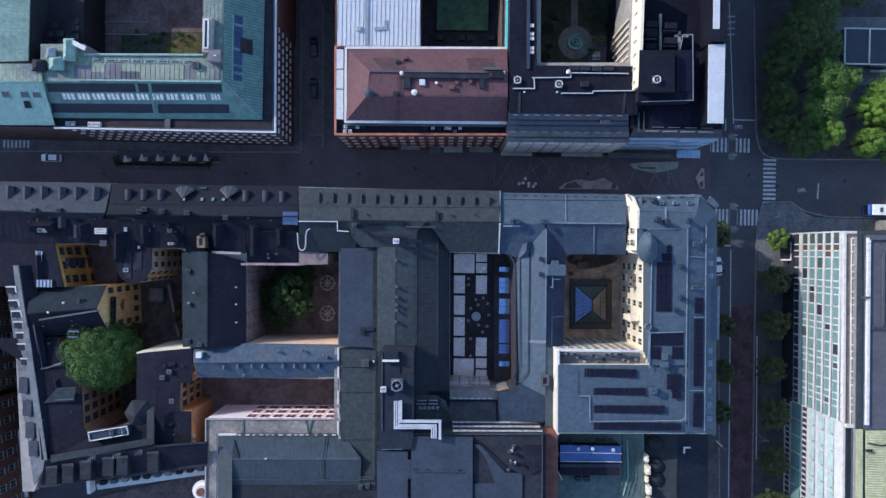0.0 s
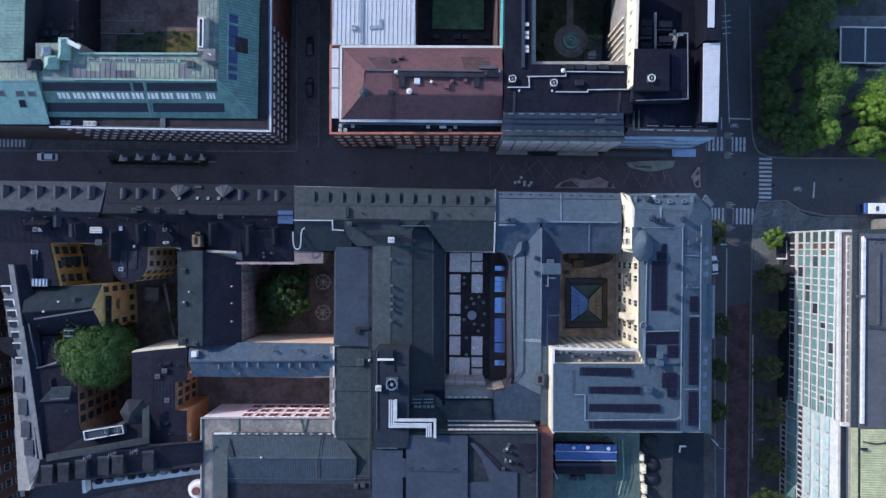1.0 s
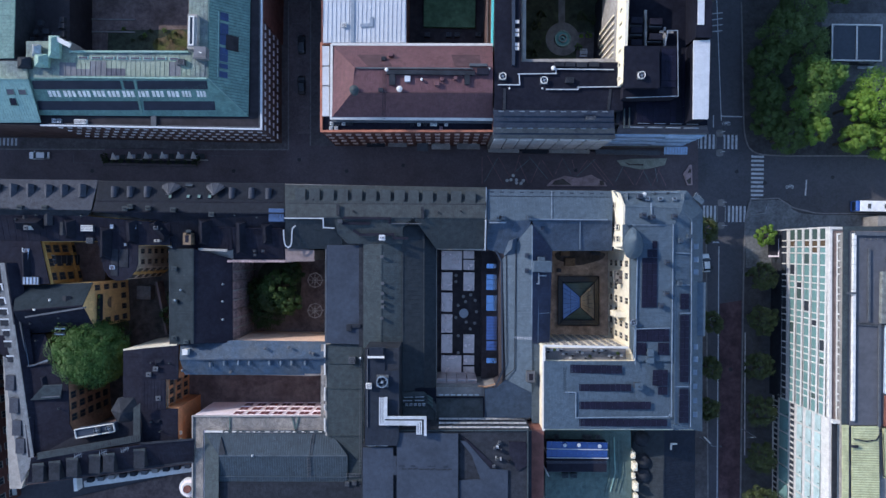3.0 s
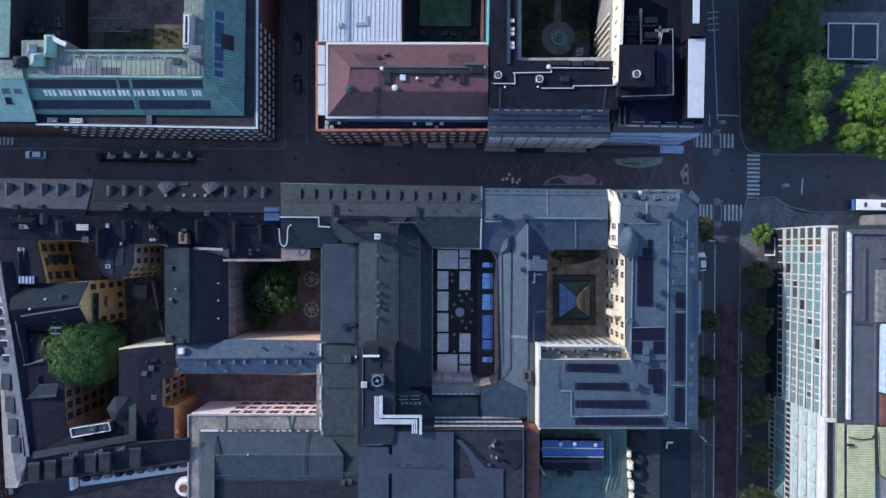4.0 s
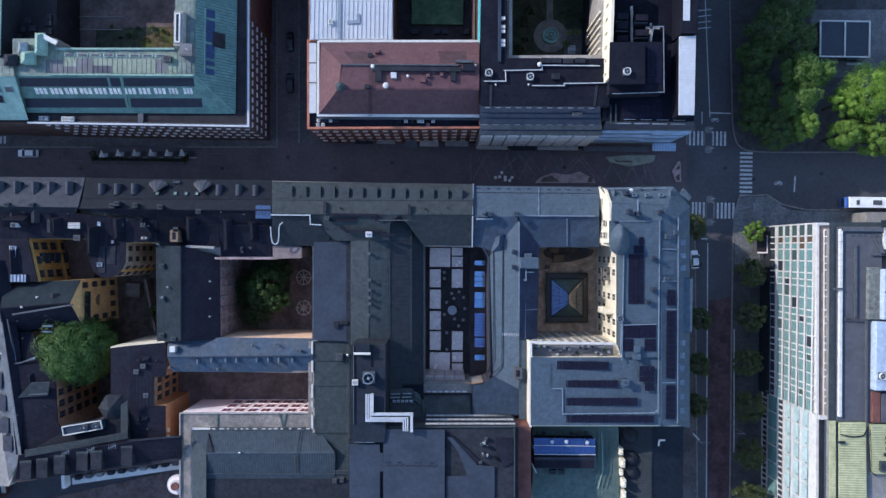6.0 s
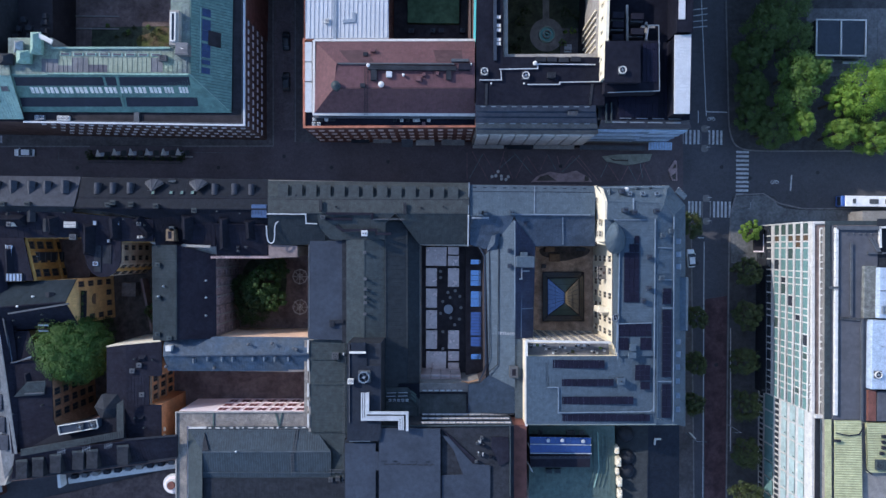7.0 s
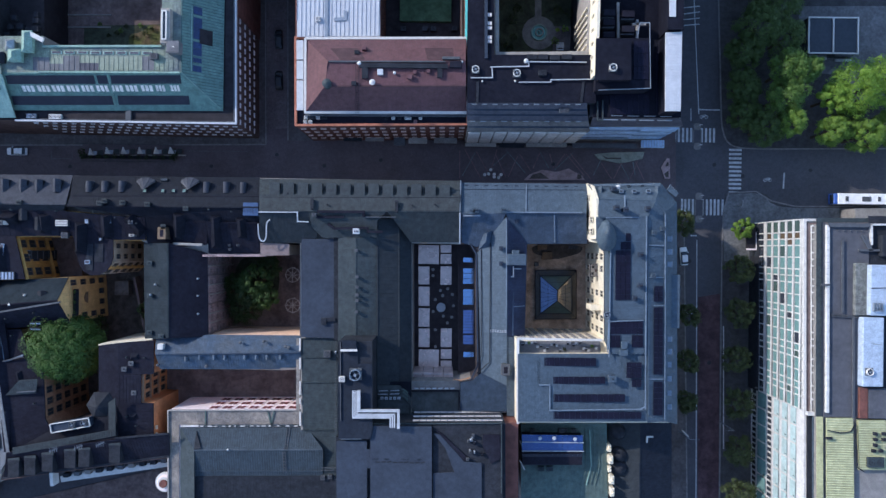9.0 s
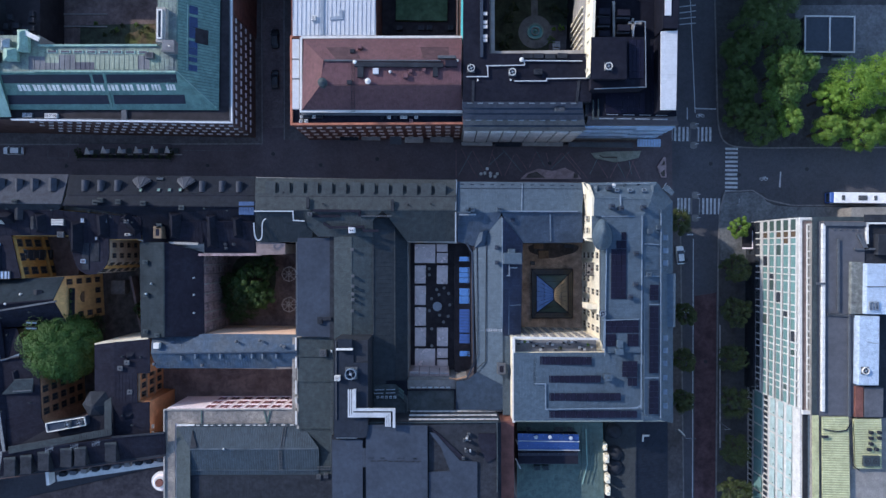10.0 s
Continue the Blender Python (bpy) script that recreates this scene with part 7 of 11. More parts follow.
walls(SB, [(11.95, -26.89, 19.3), (17.23, -29.04, 21.2), (17.22, -28.57, 21.2), (11.94, -26.41, 19.3)], BLUEM, 18)
# gablet over the court's corner
GH = thing("roof_gablet", (12.14, 1.31, 20.6), "small blue-grey hipped gablet on the metal roof", "roof housing")
bm = bmesh.new()
vs = [bm.verts.new(p) for p in ((11.07, -0.83, 19.6), (13.46, -0.32, 20.6), (13.70, 3.21, 21.2), (11.70, 2.26, 20), (12.47, 0.84, 22.2), (12.66, 2.70, 22.4))]
for q in ((0, 1, 4), (1, 2, 5, 4), (2, 3, 5), (3, 0, 4, 5), (3, 2, 1, 0)):
    bm.faces.new([vs[k] for k in q])
part("hood", bm, BLUEM, GH)
parapet(SB, [(7.71, 6.12, 22.5), (11.21, 6.17, 22.5)], STEEL, 0.3, 0.5, name="ridge_rail")
parapet(SB, [(16.41, 6.94, 22.7), (32.10, 7.05, 22.7)], BLUEL, 0.24, 0.3, name="ridge_rail", label="pale ridge rail")
for q in ((9.46, 7.00, 24), (10.26, 7.25, 24), (15.91, 7.33, 24)):
    chimney(q, 1.0, 0.9, 1.6, BLUED, 2, BLUE, "blue-grey metal-clad chimney stack")
for q in ((15.60, -0.51, 22.6), (15.65, -3.65, 22.6), (18.85, 5.14, 22)):
    chimney(q, 0.7, 0.7, 1.2, BLUED, 1, BLUED, "small dark roof vent stack")
bm = bmesh.new()
a, b = (16.91, -3.98, 22.8), (20.82, -1.60, 22.8)
box(bm, a[0], a[1], 19, b[0], b[1], 22.8, bevel=0.15)
box(bm, a[0] + 1.0, b[1] - 0.2, 19, b[0] - 1.4, b[1] + 0.8, 22.4, bevel=0.1)
solid("roof_housing", bm, BLUE, "blue-grey metal lift housing on the wing", "roof housing")
pipe_run("roof_rail", [(18.25, -4.23, 21.4), (18.31, -6.35, 21.2), (15.05, -6.42, 20.9)], 0.25, 0.3, STEEL, "pale roof walkway rail bracket", "pipe")
pipe_run("roof_rail", [(18.28, -4.71, 21.2), (19.78, -4.71, 20.6)], 0.25, 0.3, STEEL, "pale roof walkway rail bracket", "pipe")
bm = bmesh.new()
for k in range(10):
    a = V((13.75, -17.82, 20.2)).lerp(V((16.80, -17.73, 21.5)), k / 9)
    beam(bm, a + Vector((0, -.25, .1)), a + Vector((0, .35, .1)), 0.12, 0.3)
solid("snow_guard", bm, PIPE, "pale toothed snow guard", "snow guard")
bm = bmesh.new()
for k in range(12):
    a = V((23.05, -23.08, 26)).lerp(V((23.11, -27.28, 26)), k / 11)
    beam(bm, a + Vector((-.25, 0, .1)), a + Vector((.35, 0, .1)), 0.12, 0.3)
solid("roof_ladder", bm, STEEL, "pale metal roof ladder", "ladder")
bm = bmesh.new()
a, b = (15.94, -26.60, 23), (17.65, -24.37, 23)
box(bm, a[0], a[1], 20, b[0], b[1], 23, bevel=0.06)
box(bm, a[0] + 0.45, a[1] + 0.45, 22.5, b[0] - 0.45, b[1] - 0.45, 23.02, 1)
solid("roof_shaft", bm, [GREYL, BLACK], "square pale shaft with a dark mouth on the roof", "shaft")
# eaves of the glazed court's east side
parapet(SB, [(9.40, 0.33, 19.4), (10.62, -1.79, 19.4), (11.20, -25.22, 19.4), (9.82, -28.21, 19.4)], BLUED, 0.3, 0.3, name="gutter")

# ---- tan court with the glass pyramid ----
sheet("courtyard_floor_5", [(20.66, 1.84, 4), (40.42, 2.13, 4), (40.79, -23.56, 4), (21.04, -23.84, 4)], TANFLOOR, -0.1, 4.0, "tan paved inner court", "courtyard")
PY = thing("pyramid_skylight", (30.07, -10.94, 4), "glass pyramid roof light in a dark metal frame", "roof light")
c0, c1, c2, c3 = (V(p) for p in ((25.15, -5.45, 4.6), (34.60, -5.31, 4.6), (34.76, -16.60, 4.6), (25.32, -16.74, 4.6)))
ap, aq = V((30.13, -10.03, 5.7)), V((30.16, -12.38, 5.7))
cx = [c0.lerp(c2, 0.0), c1, c2, c3]
bm = bmesh.new()
prism(bm, ccw([(p.x, p.y, 4.6) for p in cx]), 3.9)
part("kerb", bm, AMBER, PY, "brown tinted glazed skirt")

inn = [p.lerp((c0 + c2) / 2, 0.22) + Vector((0, 0, 0.15)) for p in cx]
# west and east pane colours imitate the reflected sky and sunlit wall
for k, (q, m_) in enumerate((([inn[0], inn[1], ap], TEALD), ([inn[1], inn[2], aq, ap], GOLDG), ([inn[2], inn[3], aq], TEALD), ([inn[3], inn[0], ap, aq], BLUEP))):
    bm = bmesh.new()
    slab(bm, q, 0.12)
    part("pane", bm, m_, PY)
for a, b in ((inn[0], ap), (inn[1], ap), (inn[2], aq), (inn[3], aq), (ap, aq), (inn[0], inn[1]), (inn[1], inn[2]), (inn[2], inn[3]), (inn[3], inn[0]), (c0, c1), (c1, c2), (c2, c3), (c3, c0), (c0, inn[0]), (c1, inn[1]), (c2, inn[2]), (c3, inn[3])):
    bm = bmesh.new()
    beam(bm, a, b, 0.16, 0.16, lift=0.02)
    part("bar", bm, BLACK, PY)
for k in range(1, 7):
    for a, b in ((inn[3].lerp(inn[0], k / 7), aq.lerp(ap, k / 7)), (inn[2].lerp(inn[1], k / 7), aq.lerp(ap, k / 7))):
        bm = bmesh.new()
        beam(bm, a, b, 0.06, 0.1, lift=0.02)
        part("glazing_bar", bm, CHAR, PY)
for i in range(4):
    p, q, r, t = cx[i - 1], cx[i], inn[i - 1], inn[i]
    for k in range(1, 9):
        bm = bmesh.new()
        beam(bm, p.lerp(q, k / 9), r.lerp(t, k / 9), 0.06, 0.08, lift=0.02)
        part("glazing_bar", bm, CHAR, PY)
    bm = bmesh.new()
    beam(bm, p.lerp(r, 0.5), q.lerp(t, 0.5), 0.06, 0.08, lift=0.02)
    part("glazing_bar", bm, CHAR, PY)
    bm = bmesh.new()
    beam(bm, r.lerp((ap, ap, aq, aq)[i - 1], 0.45), t.lerp((ap, ap, aq, aq)[i], 0.45), 0.06, 0.08, lift=0.02)
    part("glazing_bar", bm, CHAR, PY)
# rounded dark patch along the court's north side
bm = bmesh.new()
prism(bm, ccw(smooth([(24.10, 0.57, 4.05), (36.21, 0.75, 4.05), (35.98, -1.23, 4.05), (32.57, -2.20, 4.05), (29.29, -3.04, 4.05), (26.64, -2.03, 4.05), (24.65, -1.53, 4.05)], 2)), 3.9)
solid("planting_bed", bm, SOIL, "dark patch of ground along the court wall", "planting bed")
for q, w, d, h in (((26.62, -0.05, 4), 2.2, 1.2, 1.2), ((27.83, -2.01, 4), 2.4, 1.8, 0.8), ((33.86, 0.05, 4), 2.0, 0.8, 1.0), ((25.36, -4.02, 4), 1.0, 0.9, 0.9)):
    bm = bmesh.new()
    box(bm, q[0] - w / 2, q[1] - d / 2, 4.0, q[0] + w / 2, q[1] + d / 2, 4 + h, bevel=0.08)
    solid("plant_box", bm, WOOD if w > 2.1 else GREYL, "weathered crate standing in the court", "crate")

# ---- corner building ----
CB = building("corner_building", "large cream-walled corner building with blue-grey metal roofs and solar panels",
              [(33.58, 13.16, 21), (47.03, 13.29, 23), (49.14, 11.93, 23), (51.26, 9.30, 23), (51.45, -35.82, 23), (19.21, -36.29, 23), (19.07, -18.90, 23), (37.11, -19.01, 22.8), (36.81, 1.19, 22.8), (33.98, 1.63, 21)], CREAM)
# party wall in the sun
bm = bmesh.new()
pw = [(33.51, 13.34, 20.3), (34.09, 12.54, 22.8), (34.21, 9.76, 26.2), (34.39, 1.59, 26.4)]
n_ = len(pw)
tv, bv = [bm.verts.new(p) for p in pw], [bm.verts.new((pw[0][0], p[1], 16)) for p in pw]
tv2 = [bm.verts.new((p[0] + 0.5, p[1], p[2])) for p in pw]
for i in range(n_ - 1):
    bm.faces.new((tv[i], tv[i + 1], bv[i + 1], bv[i]))
    bm.faces.new((tv[i], tv2[i], tv2[i + 1], tv[i + 1]))
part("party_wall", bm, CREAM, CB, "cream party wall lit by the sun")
roof(CB, [(33.53, 13.14, 21.2), (48.12, 13.29, 23.2), (46.07, 9.38, 26), (34.72, 9.55, 26)], BLUE, 0.6)
roof(CB, [(34.72, 9.55, 26), (46.07, 9.38, 26), (44.43, 6.13, 27), (34.51, 5.99, 27)], BLUE, 0.6)
roof(CB, [(48.12, 13.29, 23.2), (51.42, 9.29, 23.2), (48.15, 7.14, 26), (46.07, 9.38, 26)], BLUE, 0.6)
roof(CB, [(46.07, 9.38, 26), (48.15, 7.14, 26), (48.21, -4.78, 26), (44.59, -4.80, 27), (44.43, 6.13, 27)], BLUE, 0.7)
roof(CB, [(51.42, 9.29, 23.2), (52.08, -36.11, 23.2), (48.53, -34.86, 26), (48.15, 7.14, 26)], BLUE, 0.6)
roof(CB, [(36.09, 6.01, 27), (44.43, 6.13, 27), (44.83, -21.13, 27), (37.16, -21.24, 27), (37.07, 0.73, 27), (36.15, 1.84, 27)], BLUE, 0.6, along=(1, 0, 0))
roof(CB, [(36.71, 0.96, 23), (37.07, 0.95, 27), (37.16, -21.24, 27), (37.00, -19.22, 23)], BLUE, 0.6)
parapet(CB, [(36.73, 0.96, 22.9), (37.03, -19.23, 22.9)], GREYL, 0.35, 0.3, name="gutter")
roof(CB, [(44.59, -4.80, 27), (48.21, -4.78, 26), (48.53, -34.86, 26), (45.01, -33.52, 27)], BLUE, 0.7)
roof(CB, [(18.88, -21.61, 26.4), (45.02, -21.22, 26.4), (45.22, -34.80, 26.4), (19.08, -35.18, 26.4)], BLUE, 0.6, along=(0, 1, 0))
roof(CB, [(44.91, -33.62, 26.6), (48.53, -34.86, 26), (45.13, -35.13, 26)], BLUE, 0)
parapet(CB, [(18.91, -18.63, 25), (19.11, -35.66, 25)], WHITE, 0.45, 1.2, name="parapet", label="white sunlit parapet")
parapet(CB, [(18.86, -18.63, 25), (35.84, -18.72, 25)], WHITE, 0.35, 1.0, name="parapet", label="white sunlit parapet")
walls(CB, [(18.69, -18.75, 25), (19.26, -18.74, 25), (19.51, -35.77, 25), (18.94, -35.77, 25)], CREAM, 18)
walls(CB, [(37.18, 0.73, 26.6), (44.64, 0.84, 26.6), (44.96, -21.19, 26.6), (37.27, -21.31, 26.6)], CREAM, 20)
walls(CB, [(19.31, -21.81, 25.8), (45.22, -21.43, 25.8), (45.42, -35.07, 25.8), (19.51, -35.44, 25.8)], CREAM, 22)
windows(CB, (36.84, -0.66, 22.8), (37.10, -18.78, 22.8), 5, 22.3, 7, 4, 1.4, 2.6, CREAM, skip=((2, 2), (2, 3), (4, 2), (4, 3)))
for y in (10.3, 5.6, 3.2):
    windows(CB, (34.1, y + 0.9, 24), (34.12, y - 0.9, 24), 19.4, 25.4, 1, 2, 1.2, 2.0, CREAM, skip=((0, 1),) if y > 10 else ())
windows(CB, (36.10, -18.86, 24), (19.51, -18.76, 24), 5, 23, 9, 6, 1.1, 1.8, CREAMD)
windows(CB, (51.92, -36.17, 23), (51.26, 9.30, 23), 1, 21, 19, 6, 1.2, 1.9, CREAMD)
windows(CB, (47.03, 13.29, 23), (34.05, 13.16, 21), 1, 20, 7, 6, 1.2, 1.9, CREAMD)
# balcony on the sunlit court wall
a, b = (35.1, -6.35, 16.5), (36.95, -3.5, 16.5)
BC = thing("court_balcony", (36.0, -4.9, 16.3), "cluttered balcony with a dark railing on the cream court wall", "balcony")
bm = bmesh.new()
box(bm, a[0], a[1], 16.3, b[0], b[1], 16.5)
part("slab", bm, CREAMD, BC)
for p, q in (((a[0] + .05, a[1], 16.5), (a[0] + .05, b[1], 16.5)), ((a[0], a[1] + .05, 16.503), (b[0], a[1] + .05, 16.503)), ((a[0], b[1] - .05, 16.503), (b[0], b[1] - .05, 16.503))):
    bm = bmesh.new()
    for h in (0.15, 0.55, 1.0):
        beam(bm, p, q, 0.06, 0.06, lift=h)
    for k in range(8):
        r = V(p).lerp(V(q), (k + 0.5) / 8)
        box(bm, r.x - .03, r.y - .03, 16.49, r.x + .03, r.y + .03, 17.5)
    part("railing", bm, CHAR, BC, "dark metal railing")
for k, (x, y) in enumerate(((35.7, -5.6), (36.4, -5.0), (35.8, -4.2))):
    t = thing("balcony_chair", (x, y, 16.5), "dark folding balcony chair", "chair", group="balcony chairs")
    bm = bmesh.new()
    box(bm, x - .24, y - .24, 16.92, x + .24, y + .24, 16.97)
    part("seat", bm, BROWNW if k == 1 else CHAR, t)
    bm = bmesh.new()
    box(bm, x - .24, y + .2, 16.973, x + .24, y + .25, 17.4)
    part("backrest", bm, BROWNW if k == 1 else CHAR, t)
    for sx in (-.2, .2):
        for sy in (-.2, .2):
            bm = bmesh.new()
            box(bm, x + sx - .02, y + sy - .02, 16.5, x + sx + .02, y + sy + .02, 16.917)
            part("leg", bm, STEEL, t)
bm = bmesh.new()
box(bm, 34.9, -13.3, 14.6, 37.0, -12.1, 19.6, bevel=0.05)
part("wall_bay", bm, CREAM, CB, "narrow cream bay on the court wall")
roof(CB, [(34.21, 6.01, 26.4), (36.65, 6.03, 26.6), (36.96, 0.50, 26.6), (34.28, 1.37, 26.4)], BLUE, 0)
parapet(CB, [(34.06, 1.40, 21.2), (36.77, 0.85, 23)], CREAM, 0.5, 0.5, name="cornice", label="cream cornice")
# dome-like hood on the roof
HD = thing("roof_hood", (36.26, 2.41, 27), "blue-grey metal hood over the corner stair", "roof housing")
pts = smooth([(34.1, 1.6, 0), (34.9, -0.5, 0), (36.4, -1.05, 0), (37.9, -0.2, 0), (38.3, 1.9, 0), (37.7, 3.9, 0), (36.1, 5.9, 0), (34.6, 3.9, 0)], 2)
tip = Vector((35.75, 2.9, 0))
rings = []
bm = bmesh.new()
for f, z in ((1.0, 26.7), (0.97, 27.3), (0.86, 28.3), (0.66, 29.3), (0.4, 30.1), (0.16, 30.5), (0.02, 30.6)):
    rings.append([bm.verts.new((tip.x + (p[0] - tip.x) * f, tip.y + (p[1] - tip.y) * f, z)) for p in pts])
for lo_, hi_ in zip(rings, rings[1:]):
    for i in range(len(pts)):
        bm.faces.new((lo_[i - 1], lo_[i], hi_[i], hi_[i - 1]))
bm.faces.new(rings[-1])
part("hood", bm, BLUE, HD)
bm = bmesh.new()
for i in range(0, len(pts), 2):
    for lo_, hi_ in (((1.0, 26.7), (0.86, 28.33)), ((0.86, 28.33), (0.66, 29.33)), ((0.66, 29.33), (0.4, 30.13)), ((0.4, 30.13), (0.1, 30.57))):
        beam(bm, [(tip.x + (pts[i][0] - tip.x) * lo_[0]), (tip.y + (pts[i][1] - tip.y) * lo_[0]), lo_[1]], [(tip.x + (pts[i][0] - tip.x) * hi_[0]), (tip.y + (pts[i][1] - tip.y) * hi_[0]), hi_[1]], 0.06, 0.06)
part("seams", bm, BLUE, HD, kind="stuff")
# pale rails that frame the roof panels
for a in ([(36.09, 5.90, 27.02), (42.40, 5.99, 27.02)], [(44.03, 6.12, 27.2), (44.25, -32.13, 27.2)], [(48.09, 6.56, 26.2), (48.45, -34.24, 26.2)], [(37.00, 1.63, 27.2), (36.89, -21.78, 27.2)], [(23.24, -27.72, 26.6), (25.27, -27.69, 26.6), (25.35, -32.78, 26.6), (43.46, -32.14, 27.2), (44.24, -31.57, 27.2)],
          [(19.42, -33.41, 26.2), (23.96, -33.35, 26.2)], [(36.54, -20.88, 27.2), (36.79, -14.47, 27.2)], [(44.93, -26.22, 26.9), (48.19, -26.29, 26.3)], [(44.77, 0.50, 26.9), (47.80, 0.43, 26.3)], [(44.86, -5.92, 26.9), (47.89, -5.91, 26.3)], [(36.45, -14.81, 27.2), (43.54, -14.48, 27.2)], [(45.85, -11.55, 26.9), (48.20, -11.57, 26.3)]):
    pipe_run("roof_rail", a, 0.18, 0.16, BLUEL, "pale blue metal-capped roof upstand", "upstand")
def bank(x, p, nx, ny):
    panel_bank("solar_panels", p, SOLAR, x, "solar panels", nx, ny, group="roof solar panels")
bank("dark blue solar panels on the metal roof", [(38.02, -10.53, 27), (41.07, -10.48, 27), (41.03, -0.57, 27), (37.99, -0.61, 27)], 3, 9)
bank("dark blue solar panels on the metal roof", [(39.00, -0.48, 27), (41.03, -0.45, 27), (41.01, 1.12, 27), (38.98, 1.09, 27)], 2, 1)
bank("dark blue solar panels on the metal roof", [(39.99, 1.22, 27), (41.01, 1.24, 27), (40.98, 2.81, 27), (39.97, 2.80, 27)], 1, 1)
bank("dark blue solar panels on the metal roof", [(45.79, -10.78, 26.7), (47.70, -10.77, 26.4), (47.66, -7.60, 26.4), (45.86, -7.61, 26.7)], 2, 3)
bank("dark blue solar panels on the metal roof", [(37.11, -17.30, 27), (43.64, -17.20, 27), (43.61, -14.73, 27), (37.07, -14.82, 27)], 6, 2)
bank("dark blue solar panels on the metal roof", [(37.15, -20.00, 27), (39.17, -19.97, 27), (39.14, -17.50, 27), (37.11, -17.53, 27)], 2, 2)
bank("dark blue solar panels on the metal roof", [(41.43, -19.94, 27), (43.68, -19.91, 27), (43.65, -17.43, 27), (41.39, -17.46, 27)], 2, 2)
bank("dark blue solar panels on the metal roof", [(40.39, -26.04, 27), (43.43, -26.00, 27), (43.50, -22.84, 27), (40.46, -22.88, 27)], 3, 3)
bank("dark blue solar panels on the metal roof", [(41.54, -27.83, 27), (43.46, -27.80, 27), (43.44, -26.22, 27), (41.52, -26.25, 27)], 2, 1)
bank("long strip of dark solar panels", [(45.86, -25.32, 26.8), (47.80, -25.37, 26.4), (47.72, -11.90, 26.4), (45.77, -11.90, 26.8)], 2, 12)
bank("long strip of dark solar panels", [(45.86, -33.45, 26.8), (47.92, -33.52, 26.4), (47.82, -26.73, 26.4), (45.88, -26.68, 26.8)], 2, 6)
bank("long strip of dark solar panels", [(24.16, -23.94, 26.2), (34.46, -23.81, 26.7), (34.43, -22.12, 26.7), (24.13, -22.24, 26.2)], 10, 1)
bank("long strip of dark solar panels", [(26.02, -27.54, 26.2), (36.32, -27.29, 26.7), (36.30, -25.82, 26.7), (26.00, -26.07, 26.2)], 10, 1)
bank("long strip of dark solar panels", [(26.08, -31.16, 26.2), (40.29, -30.82, 26.8), (40.27, -29.24, 26.8), (26.05, -29.58, 26.2)], 13, 1)
bank("long strip of dark solar panels", [(26.13, -34.56, 26.2), (43.61, -34.16, 26.8), (43.59, -32.80, 26.8), (26.11, -33.09, 26.2)], 16, 1)
for q in ((37.89, 7.87, 28.5), (39.68, 7.45, 28.5), (44.19, 7.77, 28), (42.81, -1.42, 28.2), (42.78, -7.57, 28.2), (41.77, -10.05, 28), (38.00, 11.80, 25.5)):
    chimney(q, 0.8, 0.8, 1.5, BLUED, 2, BLUED, "dark blue metal-clad chimney with two pots")
chimney((37.47, -26.07, 28.2), 1.3, 1.1, 1.8, BLUED, 1, BLUE, "blue-grey metal-clad vent stack")
for q in ((45.70, 3.00, 26.7), (45.60, -5.58, 26.7), (47.60, 3.83, 26.1)):
    ac_unit(q, 1.0, 0.9, 0.7, BLUE)
roof_fan((36.32, -13.46, 27.2), 0.6, 0.9, "round pale blue rooftop exhaust fan", BLUEL)
chimney((39.77, -19.37, 28), 1.0, 1.3, 1.2, BLUE, 0, BLUE, "blue-grey metal roof box")
chimney((39.69, -20.93, 28), 1.3, 1.0, 1.2, BLUE, 0, BLUE, "blue-grey metal roof box")
vent((38.85, 12.23, 24.5), 0.45, 0.8, "white round roof vent", WHITE)
for q in ((39.52, 11.29, 25), (42.15, 11.33, 25), (45.01, 11.37, 25)):
    skylight(q, 0.8, 0.75, GLASS, BLUEL, tilt=-25, label="dark roof window in a pale metal frame")
for q in ((41.59, 12.60, 23.1), (44.26, 12.62, 23.2)):
    skylight(q, 0.75, 0.7, GLASS, BLUE, tilt=-36, label="small dark roof window near the eaves")
for q in ((35.75, 12.3, 23.6), (47.0, 12.35, 24.3)):
    dormer(CB, q, 0.55, 1.5, 1.4, 90, BLUEL, BLUE, 0.5)
pipe_run("joint_cap", [(39.97, 10.25, 25.9), (39.85, 7.19, 26.75)], 0.24, 0.2, BLUEL, "pale raised roof joint", "upstand")
pipe_run("snow_rail", [(34.6, 12.75, 22.4), (46.4, 12.9, 23.9)], 0.1, 0.16, BLUEL, "thin pale snow rail above the eaves", "snow guard")
for k in range(5):
    pipe_run("roof_step", [(49.6 + 0.3 * k, 12.45 - 0.3 * k, 23.3), (50.1 + 0.3 * k, 12.95 - 0.3 * k, 23.0)], 0.1, 0.16, STEEL, "pale metal rung of the corner roof step", "step")
for q in ((49.62, 1.83, 25.6), (49.66, -0.79, 25.6), (49.69, -3.30, 25.6), (49.80, -18.44, 25.6), (49.84, -20.94, 25.6), (49.76, -23.56, 25.6), (49.80, -26.40, 25.6), (49.84, -29.25, 25.6), (49.89, -32.10, 25.6)):
    dormer(CB, (q[0] + 0.1, q[1], 25.3), 0.85, 0.9, 1.6, 0, BLUE, BLUEL)
bm = bmesh.new()
a, b = (51.27, -16.33, 24), (48.81, -5.43, 24)
box(bm, b[0] + 0.5, a[1], 2.0, a[0] + 0.6, b[1], 24.5, bevel=0.1)
solid("facade_bay", bm, BLUE, "blue-grey projecting bay on the street front", "bay")
